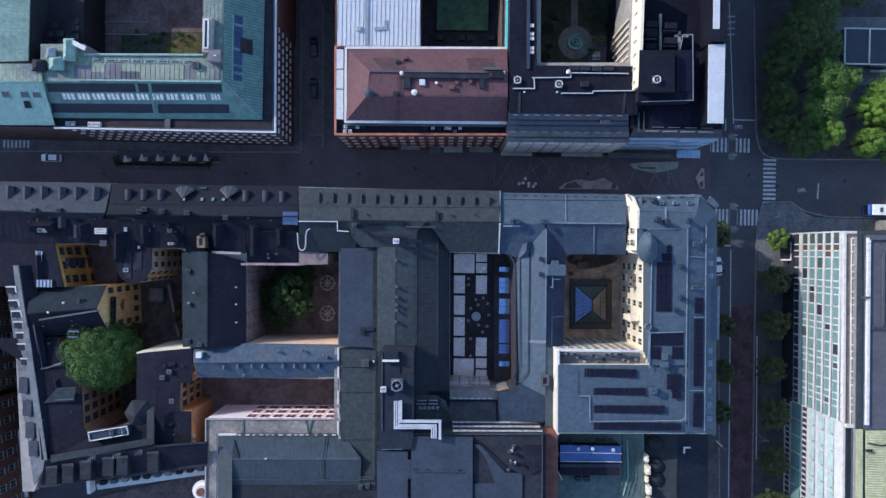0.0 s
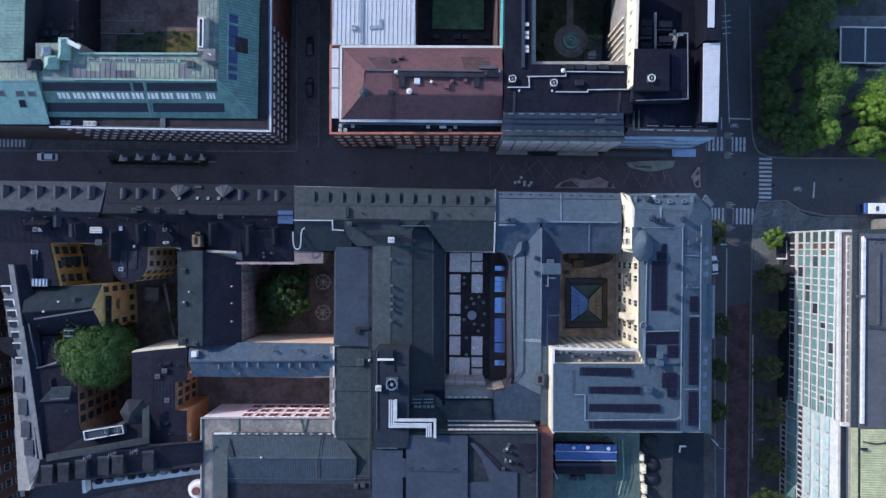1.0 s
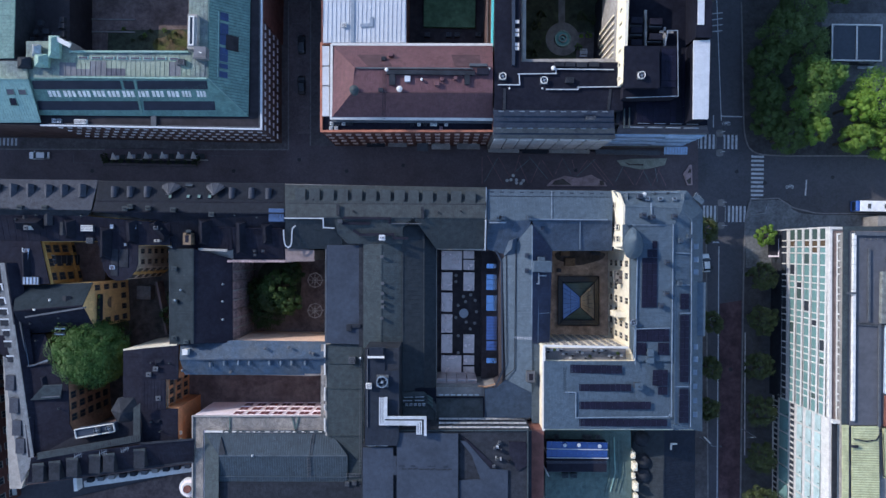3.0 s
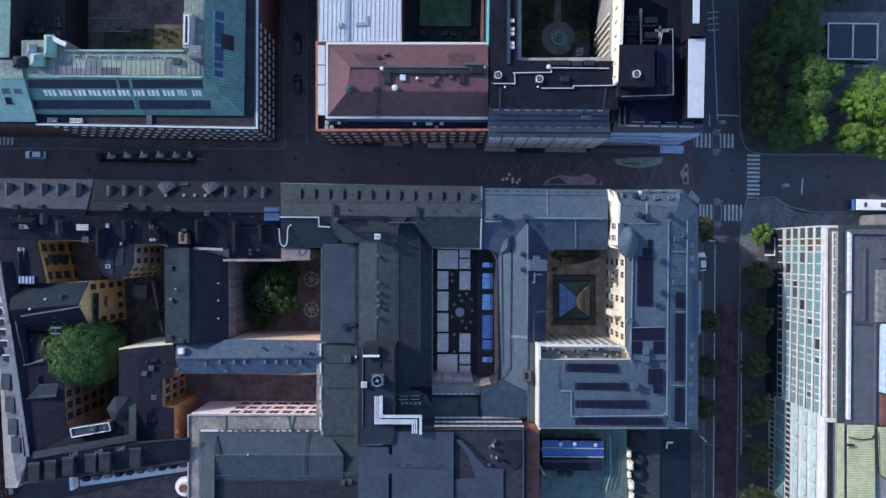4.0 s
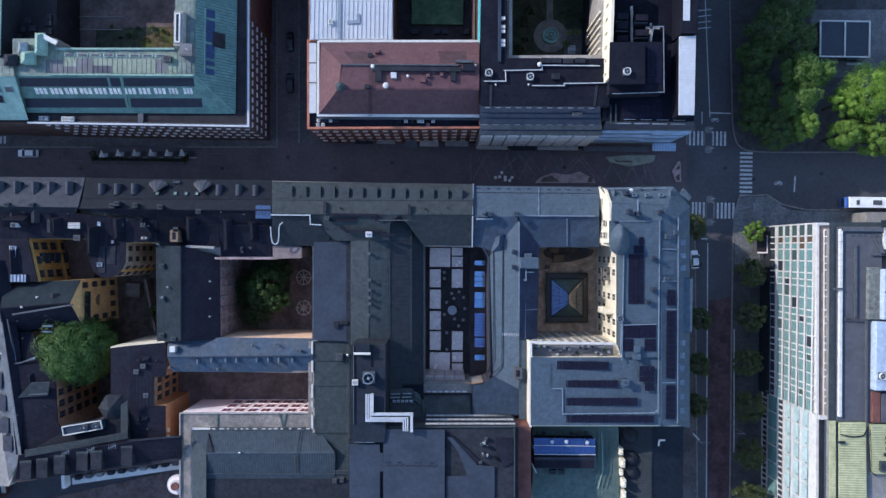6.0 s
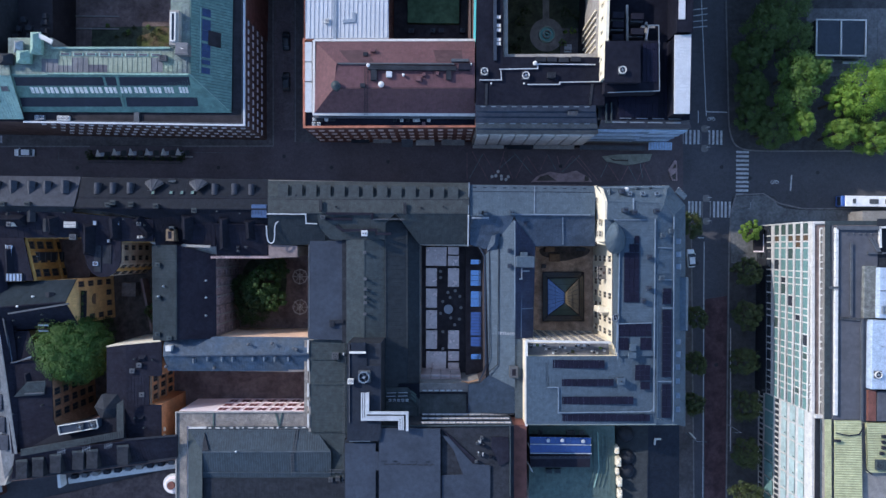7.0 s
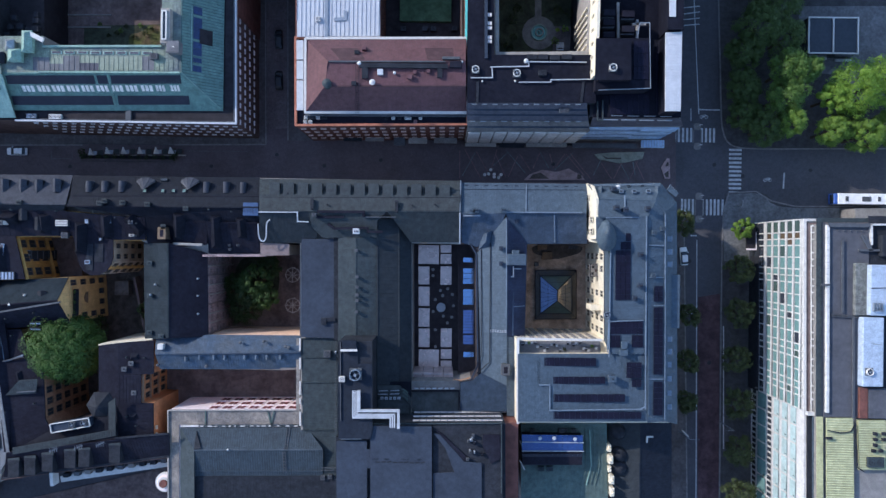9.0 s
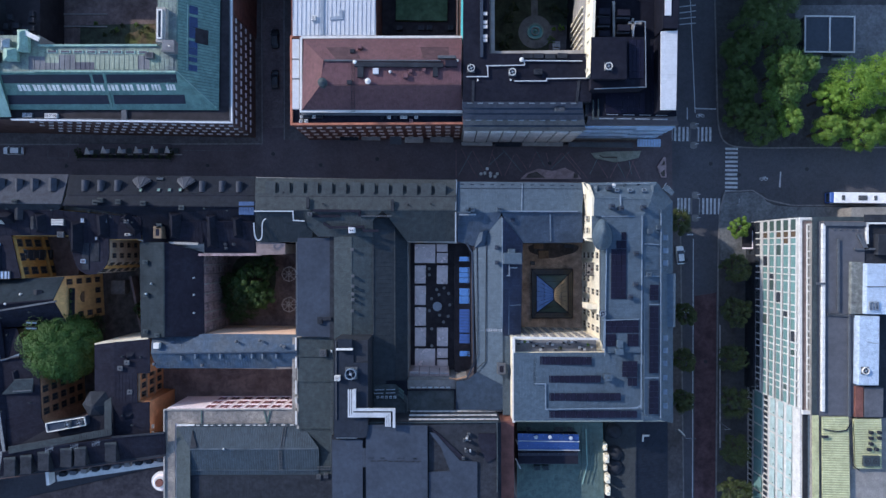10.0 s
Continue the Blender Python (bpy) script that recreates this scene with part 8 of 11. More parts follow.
pipe_run("roof_step", [(49.95, 11.94, 23), (51.00, 11.15, 23)], 1.0, 0.6, BLUE, "blue-grey metal roof step over the corner", "trim")
# planted terrace in the court corner
TR = thing("roof_terrace", (27.76, -20.48, 23.2), "roof terrace with plant pots and chairs behind a white parapet", "terrace")
bm = bmesh.new()
slab(bm, [(19.41, -22.08, 23.4), (36.18, -21.83, 23.4), (36.03, -19.29, 23.4), (19.37, -19.42, 23.4)], 0.5)
part("deck", bm, GREYP, TR)
rnd = random.Random(5)
for k in range(24):
    f = (k + rnd.random() * 0.6) / 24.5
    p = V((19.85, -20.11, 23.4)).lerp(V((35.81, -19.99, 23.4)), f) + Vector((0, rnd.uniform(-1.2, 0.5), 0))
    if k in (2, 13, 22):
        bush((p.x, p.y, 23.4), rnd.uniform(0.35, 0.6), LEAFD if k % 2 else LEAF, "small potted terrace plant", n=70)
    else:
        t = thing("terrace_chair", (p.x, p.y, 23.4), "grey metal terrace chair", "chair", group="terrace chairs")
        bm = bmesh.new()
        box(bm, p.x - .25, p.y - .25, 23.8, p.x + .25, p.y + .25, 23.86)
        part("seat", bm, PIPE if k % 2 else CHAR, t)
        bm = bmesh.new()
        box(bm, p.x - .25, p.y + .2, 23.863, p.x + .25, p.y + .26, 24.3)
        part("backrest", bm, STEEL, t)
        for sx in (-.2, .2):
            for sy in (-.2, .2):
                bm = bmesh.new()
                box(bm, p.x + sx - .03, p.y + sy - .03, 23.38, p.x + sx + .03, p.y + sy + .03, 23.797)
                part("leg", bm, STEEL, t)
# south-east: pale green hall with the blue glazed roof, and the dark domed roofs
HG = building("glazed_hall", "pale green metal-roofed hall with a blue glazed roof light",
              [(20.69, -37.71, 17.5), (38.77, -37.45, 17.5), (39.50, -54.67, 17.5), (20.94, -54.94, 17.5)], STONE)
roof(HG, [(20.65, -37.75, 17.8), (38.93, -37.48, 17.8), (39.42, -54.56, 17.8), (20.90, -54.82, 17.8)], HALL, 0.8, label="pale green flat roof")
panel_bank("glazed_roof_light", [(20.65, -42.74, 20), (33.45, -42.67, 20), (33.05, -38.94, 21.5), (20.39, -38.89, 21.5)], DEEPBLUE, "deep blue glazed roof light", "roof light", 12, 2)
bm = bmesh.new()
a, b = (20.77, -45.62, 19.5), (33.28, -39.50, 19.5)
box(bm, a[0], a[1], 17.5, b[0], b[1], 20.2)
part("roof_light_base", bm, BLACK, HG, "black base of the glazed roof light")
panel_bank("glazed_roof_light", [(20.87, -45.85, 18.8), (33.53, -45.66, 18.8), (33.22, -42.91, 20), (20.66, -43.10, 20)], DARKP, "dark glazed roof light slope", "roof light", 12, 1, lift=0.5)
for a, b in (((20.5, -39.12, 21.4), (33.1, -39.15, 21.4)), ((20.7, -42.8, 20.2), (33.5, -42.72, 20.2)), ((20.55, -40.7, 20.98), (33.28, -40.72, 20.98))):
    pipe_run("glazing_rail", [a, b], 0.16, 0.14, PIPE, "pale metal glazing rail of the blue roof light", "rail")
for q in ((24.2, -39.7, 21.5), (27.1, -39.65, 21.5), (31.4, -39.8, 21.5)):
    vent(q, 0.4, 0.4, "small pale round vent on the blue roof light", PIPE)
for k in range(4):
    x = 34.4 + 0.9 * k
    parapet(HG, [(x, -38.3 - 0.7 * k, 17.8), (x + 0.4, -46.5, 17.8), (x - 0.6, -50.5, 17.8)], GREENL if k == 1 else HALL, 0.22, 0.2, name="gutter")
for q in ((25.00, -47.07, 17.8), (26.80, -47.04, 17.8)):
    ac_unit(q, 1.3, 1.0, 0.8, GREYG)
for q in ((23.07, -39.04, 17.8), (29.09, -38.95, 17.8), (29.93, -38.94, 17.8), (31.85, -38.91, 17.8)):
    ac_unit(q, 0.9, 0.9, 0.8, GREYL)
for a in ([(20.29, -41.02, 19), (21.27, -42.91, 19)], [(20.35, -45.07, 19), (21.33, -46.97, 19)]):
    pipe_run("roof_strut", a, 0.25, 0.25, WHITE, "white slanted metal strut", "strut")
for q, w_, d_, h_ in (((39.28, -42.41, 19), 0.8, 1.3, 19.6), ((39.56, -44.80, 19), 1.0, 1.5, 19.9), ((39.47, -46.94, 19), 0.7, 1.1, 19.3), ((39.86, -49.08, 19), 1.0, 1.5, 19.8), ((40.01, -51.71, 19), 0.9, 1.6, 19.6)):
    bm = bmesh.new()
    box(bm, q[0] - w_ / 2, q[1] - d_ / 2 * 1.2, 14, q[0] + w_ / 2, q[1] + d_ / 2 * 1.2, h_ - 0.6, bevel=0.12)
    cyl(bm, (q[0], q[1], h_ - 0.6), 0.48 * w_, 0.7, 10, 0.2)
    part("gablet", bm, CREAM, HG, "pale rendered ornamental gablet")
DB = building("domed_building", "dark roofed building with small rounded dormers", [(40.09, -38.24, 14.4), (53.75, -38.04, 14.4), (54.01, -55.64, 14.4), (40.59, -55.83, 14.4)], BROWNW)
roof(DB, [(39.57, -37.75, 16.3), (45.84, -37.21, 18), (46.09, -54.38, 18), (40.07, -55.12, 16.3)], WINGD, 0.6)
roof(DB, [(45.84, -37.21, 18), (53.66, -37.88, 15), (53.91, -55.41, 15), (46.09, -54.38, 18)], PLANT, 0.6)
for q in ((41.55, -39.44, 18), (41.86, -44.24, 18), (41.90, -47.00, 18)):
    t = thing("roof_dome", (q[0], q[1], 16), "dark rounded roof dome", "dome")
    bm = bmesh.new()
    cyl(bm, (q[0], q[1], 15.5), 1.7, 1.6, 16)
    cyl(bm, (q[0], q[1], 17.1), 1.7, 0.8, 16, 1.2)
    cyl(bm, (q[0], q[1], 17.9), 1.2, 0.5, 16, 0.3)
    part("shell", bm, CHAR, t)
pipe_run("roof_sign", [(47.51, -41.30, 17.5), (47.61, -40.21, 17.5), (48.70, -40.19, 17.5)], 0.3, 0.4, WHITE, "white angled roof edge", "trim")

# ---- west half of the south block ----
WA = building("street_house_a", "town house with a pale grey seamed roof and dark dormers", [(-111.16, 13.83, 17.8), (-75.47, 13.99, 17.8), (-77.04, 6.51, 17.8), (-111.05, 6.37, 17.8)], CREAMD)
roof(WA, [(-111.01, 13.81, 18), (-75.25, 13.98, 18), (-74.59, 7.51, 21.8), (-108.01, 7.48, 21.8)], SLATEW, 0.5)
roof(WA, [(-108.01, 7.48, 21.8), (-74.59, 7.51, 21.8), (-75.96, 6.15, 20.5), (-108.98, 6.14, 20.5)], CHAR, 0.6)
for q in ((-92.08, 12.59, 19.8), (-88.52, 12.64, 19.8), (-84.73, 12.58, 19.8), (-81.41, 12.63, 19.8), (-77.40, 12.77, 20.2), (-95.63, 12.66, 19.8)):
    dormer(WA, q, 1.5, 2.6, 1.3, 90, CHAR, SLATEW, 0.7)
WB = building("street_house_b", "town house with a charcoal seamed roof and dormers", [(-75.23, 13.88, 17.8), (-35.56, 13.98, 17.8), (-35.35, 0.03, 17.8), (-59.27, -0.32, 17.8), (-76.44, 6.52, 17.8)], CREAMD)
roof(WB, [(-75.25, 13.86, 18), (-35.51, 13.96, 18), (-34.87, 10.07, 20.4), (-74.41, 9.49, 20.4)], DUSKB, 0.5)
roof(WB, [(-74.41, 9.49, 20.4), (-34.87, 10.07, 20.4), (-34.49, 7.40, 21.8), (-74.47, 7.16, 21.8)], DUSKB, 0.5)
roof(WB, [(-74.47, 7.16, 21.8), (-34.49, 7.40, 21.8), (-35.26, 0.03, 18.2), (-59.11, -0.32, 18.2), (-59.64, 5.23, 20)], CHARD, 0.6)
parapet(WB, [(-73.88, 9.25, 20.5), (-34.84, 9.71, 20.5)], BLACK, 0.12, 0.15, name="snow_guard")
for q in ((-70.86, 12.55, 19.8), (-67.54, 12.60, 19.8), (-63.98, 12.65, 19.8), (-46.20, 12.68, 19.8), (-42.05, 12.74, 19.8), (-38.49, 12.67, 19.8)):
    barrel_dormer(WB, q)
def foot_at(x, y, p):
    return (x + (p[0] - x) * 1.06, p[1] + 0.05, 19.603)


for q in ((-59.0, 12.6, 21), (-49.7, 12.7, 21)):
    t = thing("roof_turret", (q[0], q[1], 18.5), "small pointed metal turret over the eaves", "turret")
    x, y, z = q
    rim = [(x - 1.85, y - 0.05), (x - 1.7, y + 0.35), (x - 0.75, y + 0.85), (x + 0.75, y + 0.85), (x + 1.7, y + 0.35), (x + 1.85, y - 0.05)]
    bm = bmesh.new()
    slab(bm, [(p[0], p[1], 19.6) for p in rim[::-1]], 2.4)
    part("bay", bm, CHAR, t)
    bm = bmesh.new()
    foot = [bm.verts.new((x + (p[0] - x) * 1.06, p[1] + 0.05, 19.603)) for p in rim]
    peak = bm.verts.new((x, y - 1.7, 20.9))
    for u in range(5):
        bm.faces.new((foot[u + 1], foot[u], peak))
    bm.faces.new((foot[0], foot[5], peak))
    bm.faces.new(foot)
    bmesh.ops.recalc_face_normals(bm, faces=bm.faces)
    part("spire", bm, SLATEW, t, "pale faceted metal half-spire")
    bm = bmesh.new()
    for u in range(6):
        beam(bm, foot_at(x, y, rim[u]), (x, y - 1.7, 20.9), 0.09, 0.07)
    part("hip_seam", bm, GREYL, t)
    bm = bmesh.new()
    cyl(bm, (x, y - 1.7, 20.8), 0.06, 1.6, 6, 0.02)
    part("finial", bm, STEEL, t)
for q in ((-59.01, 10.57, 20), (-55.22, 10.63, 20), (-52.97, 10.66, 20), (-50.72, 10.70, 20)):
    skylight(q, 0.75, 0.85, GREEN, SLATEW, tilt=-26)
skylight((-55.52, 13.12, 18.7), 1.5, 0.6, GLASS, GREY, tilt=-26)
windows(WA, (-75.47, 13.99, 17.8), (-111.16, 13.83, 17.8), 1, 17, 18, 5, 1.2, 1.8, CREAMD)
windows(WB, (-35.56, 13.98, 17.8), (-75.23, 13.88, 17.8), 1, 17, 20, 5, 1.2, 1.8, CREAMD)
for q in ((-57.35, 7.70, 22.8), (-66.27, 8.28, 22.6), (-67.31, 7.80, 22.6), (-62.64, 8.00, 22.4), (-49.55, 6.91, 22.5), (-54.73, 3.15, 21), (-89.04, 7.71, 22.6), (-83.93, 7.79, 22.6)):
    chimney(q, 0.9, 0.8, 1.6, CHAR, 2, GREY, "dark rendered chimney with a grey cap")
bm = bmesh.new()
a, b = (-55.86, 0.54, 21), (-54.14, 3.04, 21)
box(bm, a[0], a[1], 18, b[0], b[1], 21, bevel=0.05)
box(bm, a[0] + .5, a[1] + .5, 20.8, b[0] - .5, b[1] - .5, 21.02, 1)
solid("roof_shaft", bm, [WOOD, BLACK], "brown rendered light shaft in the dark roof", "shaft")
bm = bmesh.new()
a, b = (-37.91, 5.60, 21.6), (-34.67, 8.35, 21.6)
box(bm, a[0], a[1], 20, b[0], b[1], 21.8, bevel=0.1)
solid("blue_roof_box", bm, TARP, "blue tarpaulin-covered roof box", "roof box")
bm = bmesh.new()
UP = smooth([(-34.8, 4.0, 21.5), (-34.8, 1.0, 20.7), (-34.0, 0.2, 20.6), (-33.2, 0.9, 20.7), (-33.1, 4.3, 21.5), (-32.2, 4.9, 21.7)], 2, False)
for a, b in zip(UP, UP[1:]):
    beam(bm, a, b, 0.22, 0.22)
solid("roof_railing", bm, PIPE, "pale curved roof railing", "railing")
# darker rear roofs
RR = building("rear_roofs", "black bitumen rear roofs with dormers and yards", [(-110.51, 6.22, 18.5), (-76.31, 6.49, 18.5), (-59.55, 5.06, 18.5), (-59.47, 0.27, 18.5), (-66.41, 0.17, 18.5), (-66.34, -3.6, 18.5), (-67.3, -5.7, 18.5), (-69.05, -6.9, 18.5), (-70.7, -7.0, 18.5), (-72.2, -6.2, 18.5), (-73.53, -3.4, 18.5), (-74.55, 0.89, 18.5), (-87.11, 0.71, 18.5), (-84.94, -8.24, 18.5), (-110.29, -8.61, 18.5)], OCHRE)
roof(RR, [(-108.98, 6.14, 20.5), (-75.25, 6.16, 20.5), (-74.40, 1.01, 18.8), (-86.81, 0.82, 18.8), (-110.20, 0.96, 18.8)], BLACK, 1.3)
roof(RR, [(-75.25, 6.16, 20.5), (-58.93, 5.01, 20), (-59.35, 0.39, 18.8), (-66.15, 0.29, 18.8), (-66.09, -3.4, 18.8), (-66.5, -5.0, 18.8), (-67.5, -6.4, 18.8), (-69.0, -7.2, 18.8), (-70.7, -7.3, 18.8), (-72.2, -6.5, 18.8), (-73.2, -5.1, 18.8), (-73.7, -3.3, 18.8), (-74.40, 1.01, 18.8)], BLACK, 1.3)
roof(RR, [(-110.20, 0.96, 18.8), (-86.81, 0.82, 18.8), (-84.65, -8.22, 18.8), (-110.06, -8.59, 18.8)], BLACK, 1.3, along=(1, 0, 0))
walls(RR, [(-66.76, 0.17, 18), (-66.28, 0.18, 18), (-66.21, -4.38, 18), (-68.93, -7.06, 18), (-69.41, -6.95, 18), (-66.69, -4.27, 18)], BEIGE, 0, label="beige rendered yard wall")
windows(RR, (-85.12, -8.26, 18), (-87.29, 0.71, 18), 1, 18, 3, 5, 1.7, 2.2, WOOD)
windows(RR, (-74.81, 0.89, 18), (-87.29, 0.71, 18), 1, 18, 5, 5, 1.6, 2.1, WOOD)
windows(RR, (-66.21, -4.38, 18), (-66.28, 0.18, 18), 1, 18, 2, 5, 1.1, 1.6, WOOD)
windows(RR, (-68.93, -7.06, 18), (-66.21, -4.38, 18), 1, 18, 2, 5, 1.1, 1.6, WOOD)
for a, b, m_ in (((-71.74, -6.23, 18.9), (-70.27, -0.60, 18.9), CHAR), ((-69.97, -4.42, 18.9), (-68.12, -0.57, 18.9), CHAR)):
    bm = bmesh.new()
    box(bm, a[0], a[1], 18.6, b[0], b[1], 18.95, bevel=0.03)
    part("roof_panel", bm, m_, RR, "flat grey-green roof panel")
for z_ in (17.9, 7.5):
    a, b = V((-84.82, -8.23, 18.5)), V((-86.99, 0.59, 18.5))
    parapet(RR, [(a.x + 0.3, a.y, z_), (b.x + 0.3, b.y, z_)], OCHRE, 0.6, 0.25, name="cornice")
bm = bmesh.new()
box(bm, -86.9, -4.1, 0.2, -85.75, -2.2, 15.2, bevel=0.05)
LS = solid("glazed_lift_shaft", bm, GLASS, "glazed lift shaft with pale bars on the yellow yard wall", "lift shaft")
for k in range(7):
    bm = bmesh.new()
    box(bm, -85.78, -4.15, 1.5 + 2.2 * k, -85.66, -2.15, 1.75 + 2.2 * k)
    part("bar", bm, GREYL, LS)
for y_ in (-4.12, -3.15, -2.18):
    bm = bmesh.new()
    beam(bm, (-86.8, y_, 15.2), (-85.7, y_, 15.2), 0.14, 0.12)
    part("roof_bar", bm, STEEL, LS)
for q in ((-84.13, 4.26, 20.6), (-81.14, 2.31, 20), (-89.08, 3.61, 20.2)):
    dormer(RR, q, 1.6, 2.6, 1.2, -90, CHARD, CHAR, 0.5)
bm = bmesh.new()
a, b = (-77.45, 2.94, 20.5), (-74.75, 4.28, 20.5)
box(bm, a[0], a[1], 18.6, b[0], b[1], 20.5, bevel=0.05)
solid("roof_housing", bm, GREYL, "pale metal roof housing with louvres", "roof housing")
for k in range(4):
    bm = bmesh.new()
    box(bm, a[0] + 0.1, a[1] + 0.15 + 0.33 * k, 20.5, b[0] - 0.1, a[1] + 0.35 + 0.33 * k, 20.62)
    solid("roof_louvre", bm, WHITE, "white slat of the roof housing", "louvre", group="housing louvres")
ac_unit((-75.86, 1.10, 19.2), 1.4, 1.2, 0.7, GREYL)
for q, l in (((-71.11, 4.12, 20), 1.0), ((-66.37, 4.19, 20), 1.0), ((-68.59, 0.37, 19.2), 0.7)):
    skylight(q, l * 0.8, l, ICE, GREYL)
skylight((-71.36, -4.44, 19), 1.0, 0.8, STORM, ICE)
skylight((-89.50, -2.91, 19), 0.9, 4.2, STORM, ICE)
pipe_run("roof_rail", [(-90.35, -0.78, 18.83), (-90.04, -5.19, 18.83)], 0.2, 0.3, PIPE, "pale metal edge beside the roof light", "pipe")
skylight((-88.47, -7.55, 19), 3.4, 1.7, ICE, GREYL, label="wide pale blue glazed roof light")
for k in range(4):
    q = V((-88.47, -7.55, 19)) + Vector((-1.1 + 0.75 * k, 0, 0))
    pipe_run("roof_light_bar", [q + Vector((0, -.75, 0.1)), q + Vector((0, .75, 0.1))], 0.16, 0.16, GREYL, "grey bar across the roof light", "glazing bar")
chimney((-61.56, 3.99, 21), 0.8, 0.6, 1.4, STONE, 2, GREYL, "rendered chimney with a grey cap")
chimney((-61.50, 1.29, 20.5), 1.0, 0.35, 1.2, STONE, 1, CREAMD, "rendered chimney with a pale cap")
chimney((-87.96, 3.56, 22), 0.8, 0.8, 1.6, WHITE, 1, GREYL, "white rendered roof chimney")
# yellow gabled house
YH = building("yellow_gabled_house", "yellow rendered house with a gable end and dark grey roof",
              [(-92.7, -8.85, 17), (-76.65, -7.82, 17), (-76.02, -17.61, 17), (-90.9, -18.95, 17)], YELLOW)
bm = bmesh.new()
a, b, c = V((-76.65, -7.82, 17)), V((-76.02, -17.61, 17)), V((-75.34, -12.38, 21.8))
c.x = (a.x + b.x) / 2
q = [bm.verts.new(v + Vector((dx, 0, 0))) for dx in (0, -0.4) for v in (a, b, c)]
for f in ((0, 1, 2), (5, 4, 3), (0, 3, 4, 1), (1, 4, 5, 2), (2, 5, 3, 0)):
    bm.faces.new([q[i] for i in f])
part("gable", bm, YELLOW, YH)
# north slope paler, south slope black: the slope's shade is put into the colour
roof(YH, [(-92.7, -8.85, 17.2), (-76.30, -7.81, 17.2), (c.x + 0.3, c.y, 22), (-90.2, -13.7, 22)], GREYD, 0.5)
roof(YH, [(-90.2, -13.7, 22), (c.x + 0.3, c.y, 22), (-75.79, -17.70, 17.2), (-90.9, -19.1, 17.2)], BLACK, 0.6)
pipe_run("ridge_pipe", [(-87.33, -14.85, 22.2), (-75.24, -12.70, 22.2)], 0.35, 0.35, GREYL, "pale metal ridge capping", "ridge cap")
windows(YH, (-76.02, -17.61, 17), (-76.65, -7.82, 17), 1, 17, 4, 4, 1.25, 2.0, WOOD, skip=((1, 1), (1, 2), (1, 3), (2, 1), (2, 2), (2, 3)))
bm = bmesh.new()
cyc = V((-76.3, -12.6, 10))
arc = [bm.verts.new((cyc.x + dx, cyc.y + 1.25 * math.cos(math.pi * i / 12), 9.2 + 1.6 * math.sin(math.pi * i / 12))) for dx in (0.0, 0.12) for i in range(13)]
bm.faces.new(arc[:13]), bm.faces.new(arc[13:][::-1])
for i in range(12):
    bm.faces.new((arc[i], arc[i + 1], arc[14 + i], arc[13 + i]))
bm.faces.new((arc[12], arc[0], arc[13], arc[25]))
part("arched_window", bm, WOOD, YH, "half-round brown window")
YB = thing("gable_balcony", (-75.7, -12.8, 15.4), "narrow balcony with dark railing and plants on the yellow gable", "balcony")
bm = bmesh.new()
box(bm, -76.25, -16.0, 15.2, -75.1, -10.4, 15.4)
part("slab", bm, CHAR, YB)
bm = bmesh.new()
for h in (0.3, 0.65, 1.0):
    beam(bm, (-75.15, -16.0, 15.4 + h), (-75.15, -10.4, 15.4 + h), 0.06, 0.06)
for k in range(12):
    box(bm, -75.18, -15.95 + 0.49 * k - 0.03, 15.39, -75.12, -15.95 + 0.49 * k + 0.03, 16.4)
part("railing", bm, BLACK, YB)
dormer(YH, (-80.07, -10.66, 20.5), 1.6, 2.6, 1.4, 90, CHAR, CHAR, 0.4)
for q in ((-83.48, -11.44, 20.3), (-85.91, -13.38, 21.5)):
    vent(q, 0.25, 0.7, m=WHITE)
skylight((-82.24, -17.49, 18.8), 2.4, 0.6, ICE, CHAR, tilt=30)
skylight((-82.68, -18.79, 18), 2.4, 0.6, ICE, CHAR, tilt=30)
for k in range(5):
    bush((-75.65, -15.4 + 1.1 * k, 15.4), 0.45, LEAFD if k % 2 else LEAF, "potted green plant on the gable balcony", n=90)
# roofs south of it, round the big tree
WC = building("tree_yard_house", "black-roofed house round the tree yard with orange yard walls",
              [(-92.71, -19.51, 17.3), (-86.69, -19.18, 17.3), (-83.95, -25.17, 17.3), (-81.05, -27.84, 18.3), (-80.77, -30.71, 18.3), (-80.30, -37.89, 18.3), (-79.07, -40.27, 18.3), (-85.95, -44.44, 18.3), (-88.58, -44.84, 18.3), (-91.28, -26.21, 17.5)], TANR)
roof(WC, [(-101.04, -19.57, 17.8), (-86.27, -18.99, 17.8), (-83.54, -25.08, 17.8), (-90.58, -25.94, 19)], BLACK, 0.6)
roof(WC, [(-90.33, -25.87, 19.4), (-83.08, -24.94, 18.6), (-80.77, -27.78, 18.6), (-80.48, -30.64, 18.6), (-80.02, -37.81, 18.6), (-78.79, -40.18, 18.6), (-85.30, -44.22, 19.4), (-88.14, -44.62, 19.4)], BLACK, 0.7)
windows(WC, (-80.47, -37.97, 18), (-80.94, -30.77, 18), 1, 18, 3, 5, 1.5, 2.1, WOOD)
roof(WC, [(-87.96, -32.68, 19.6), (-81.56, -32.12, 19.6), (-80.80, -29.10, 20.4), (-84.69, -29.39, 20.4)], GREY, 0.5, label="pale grey seamed roof of a dormer")
for a in ([(-90.36, -15.39, 19.6), (-88.93, -24.99, 18.8)], [(-88.67, -25.52, 19.2), (-84.52, -24.51, 19.2)], [(-85.36, -31.93, 19.6), (-81.57, -31.64, 19.6)]):
    pipe_run("roof_rail", a, 0.25, 0.3, GREYL, "pale metal roof edge", "pipe")
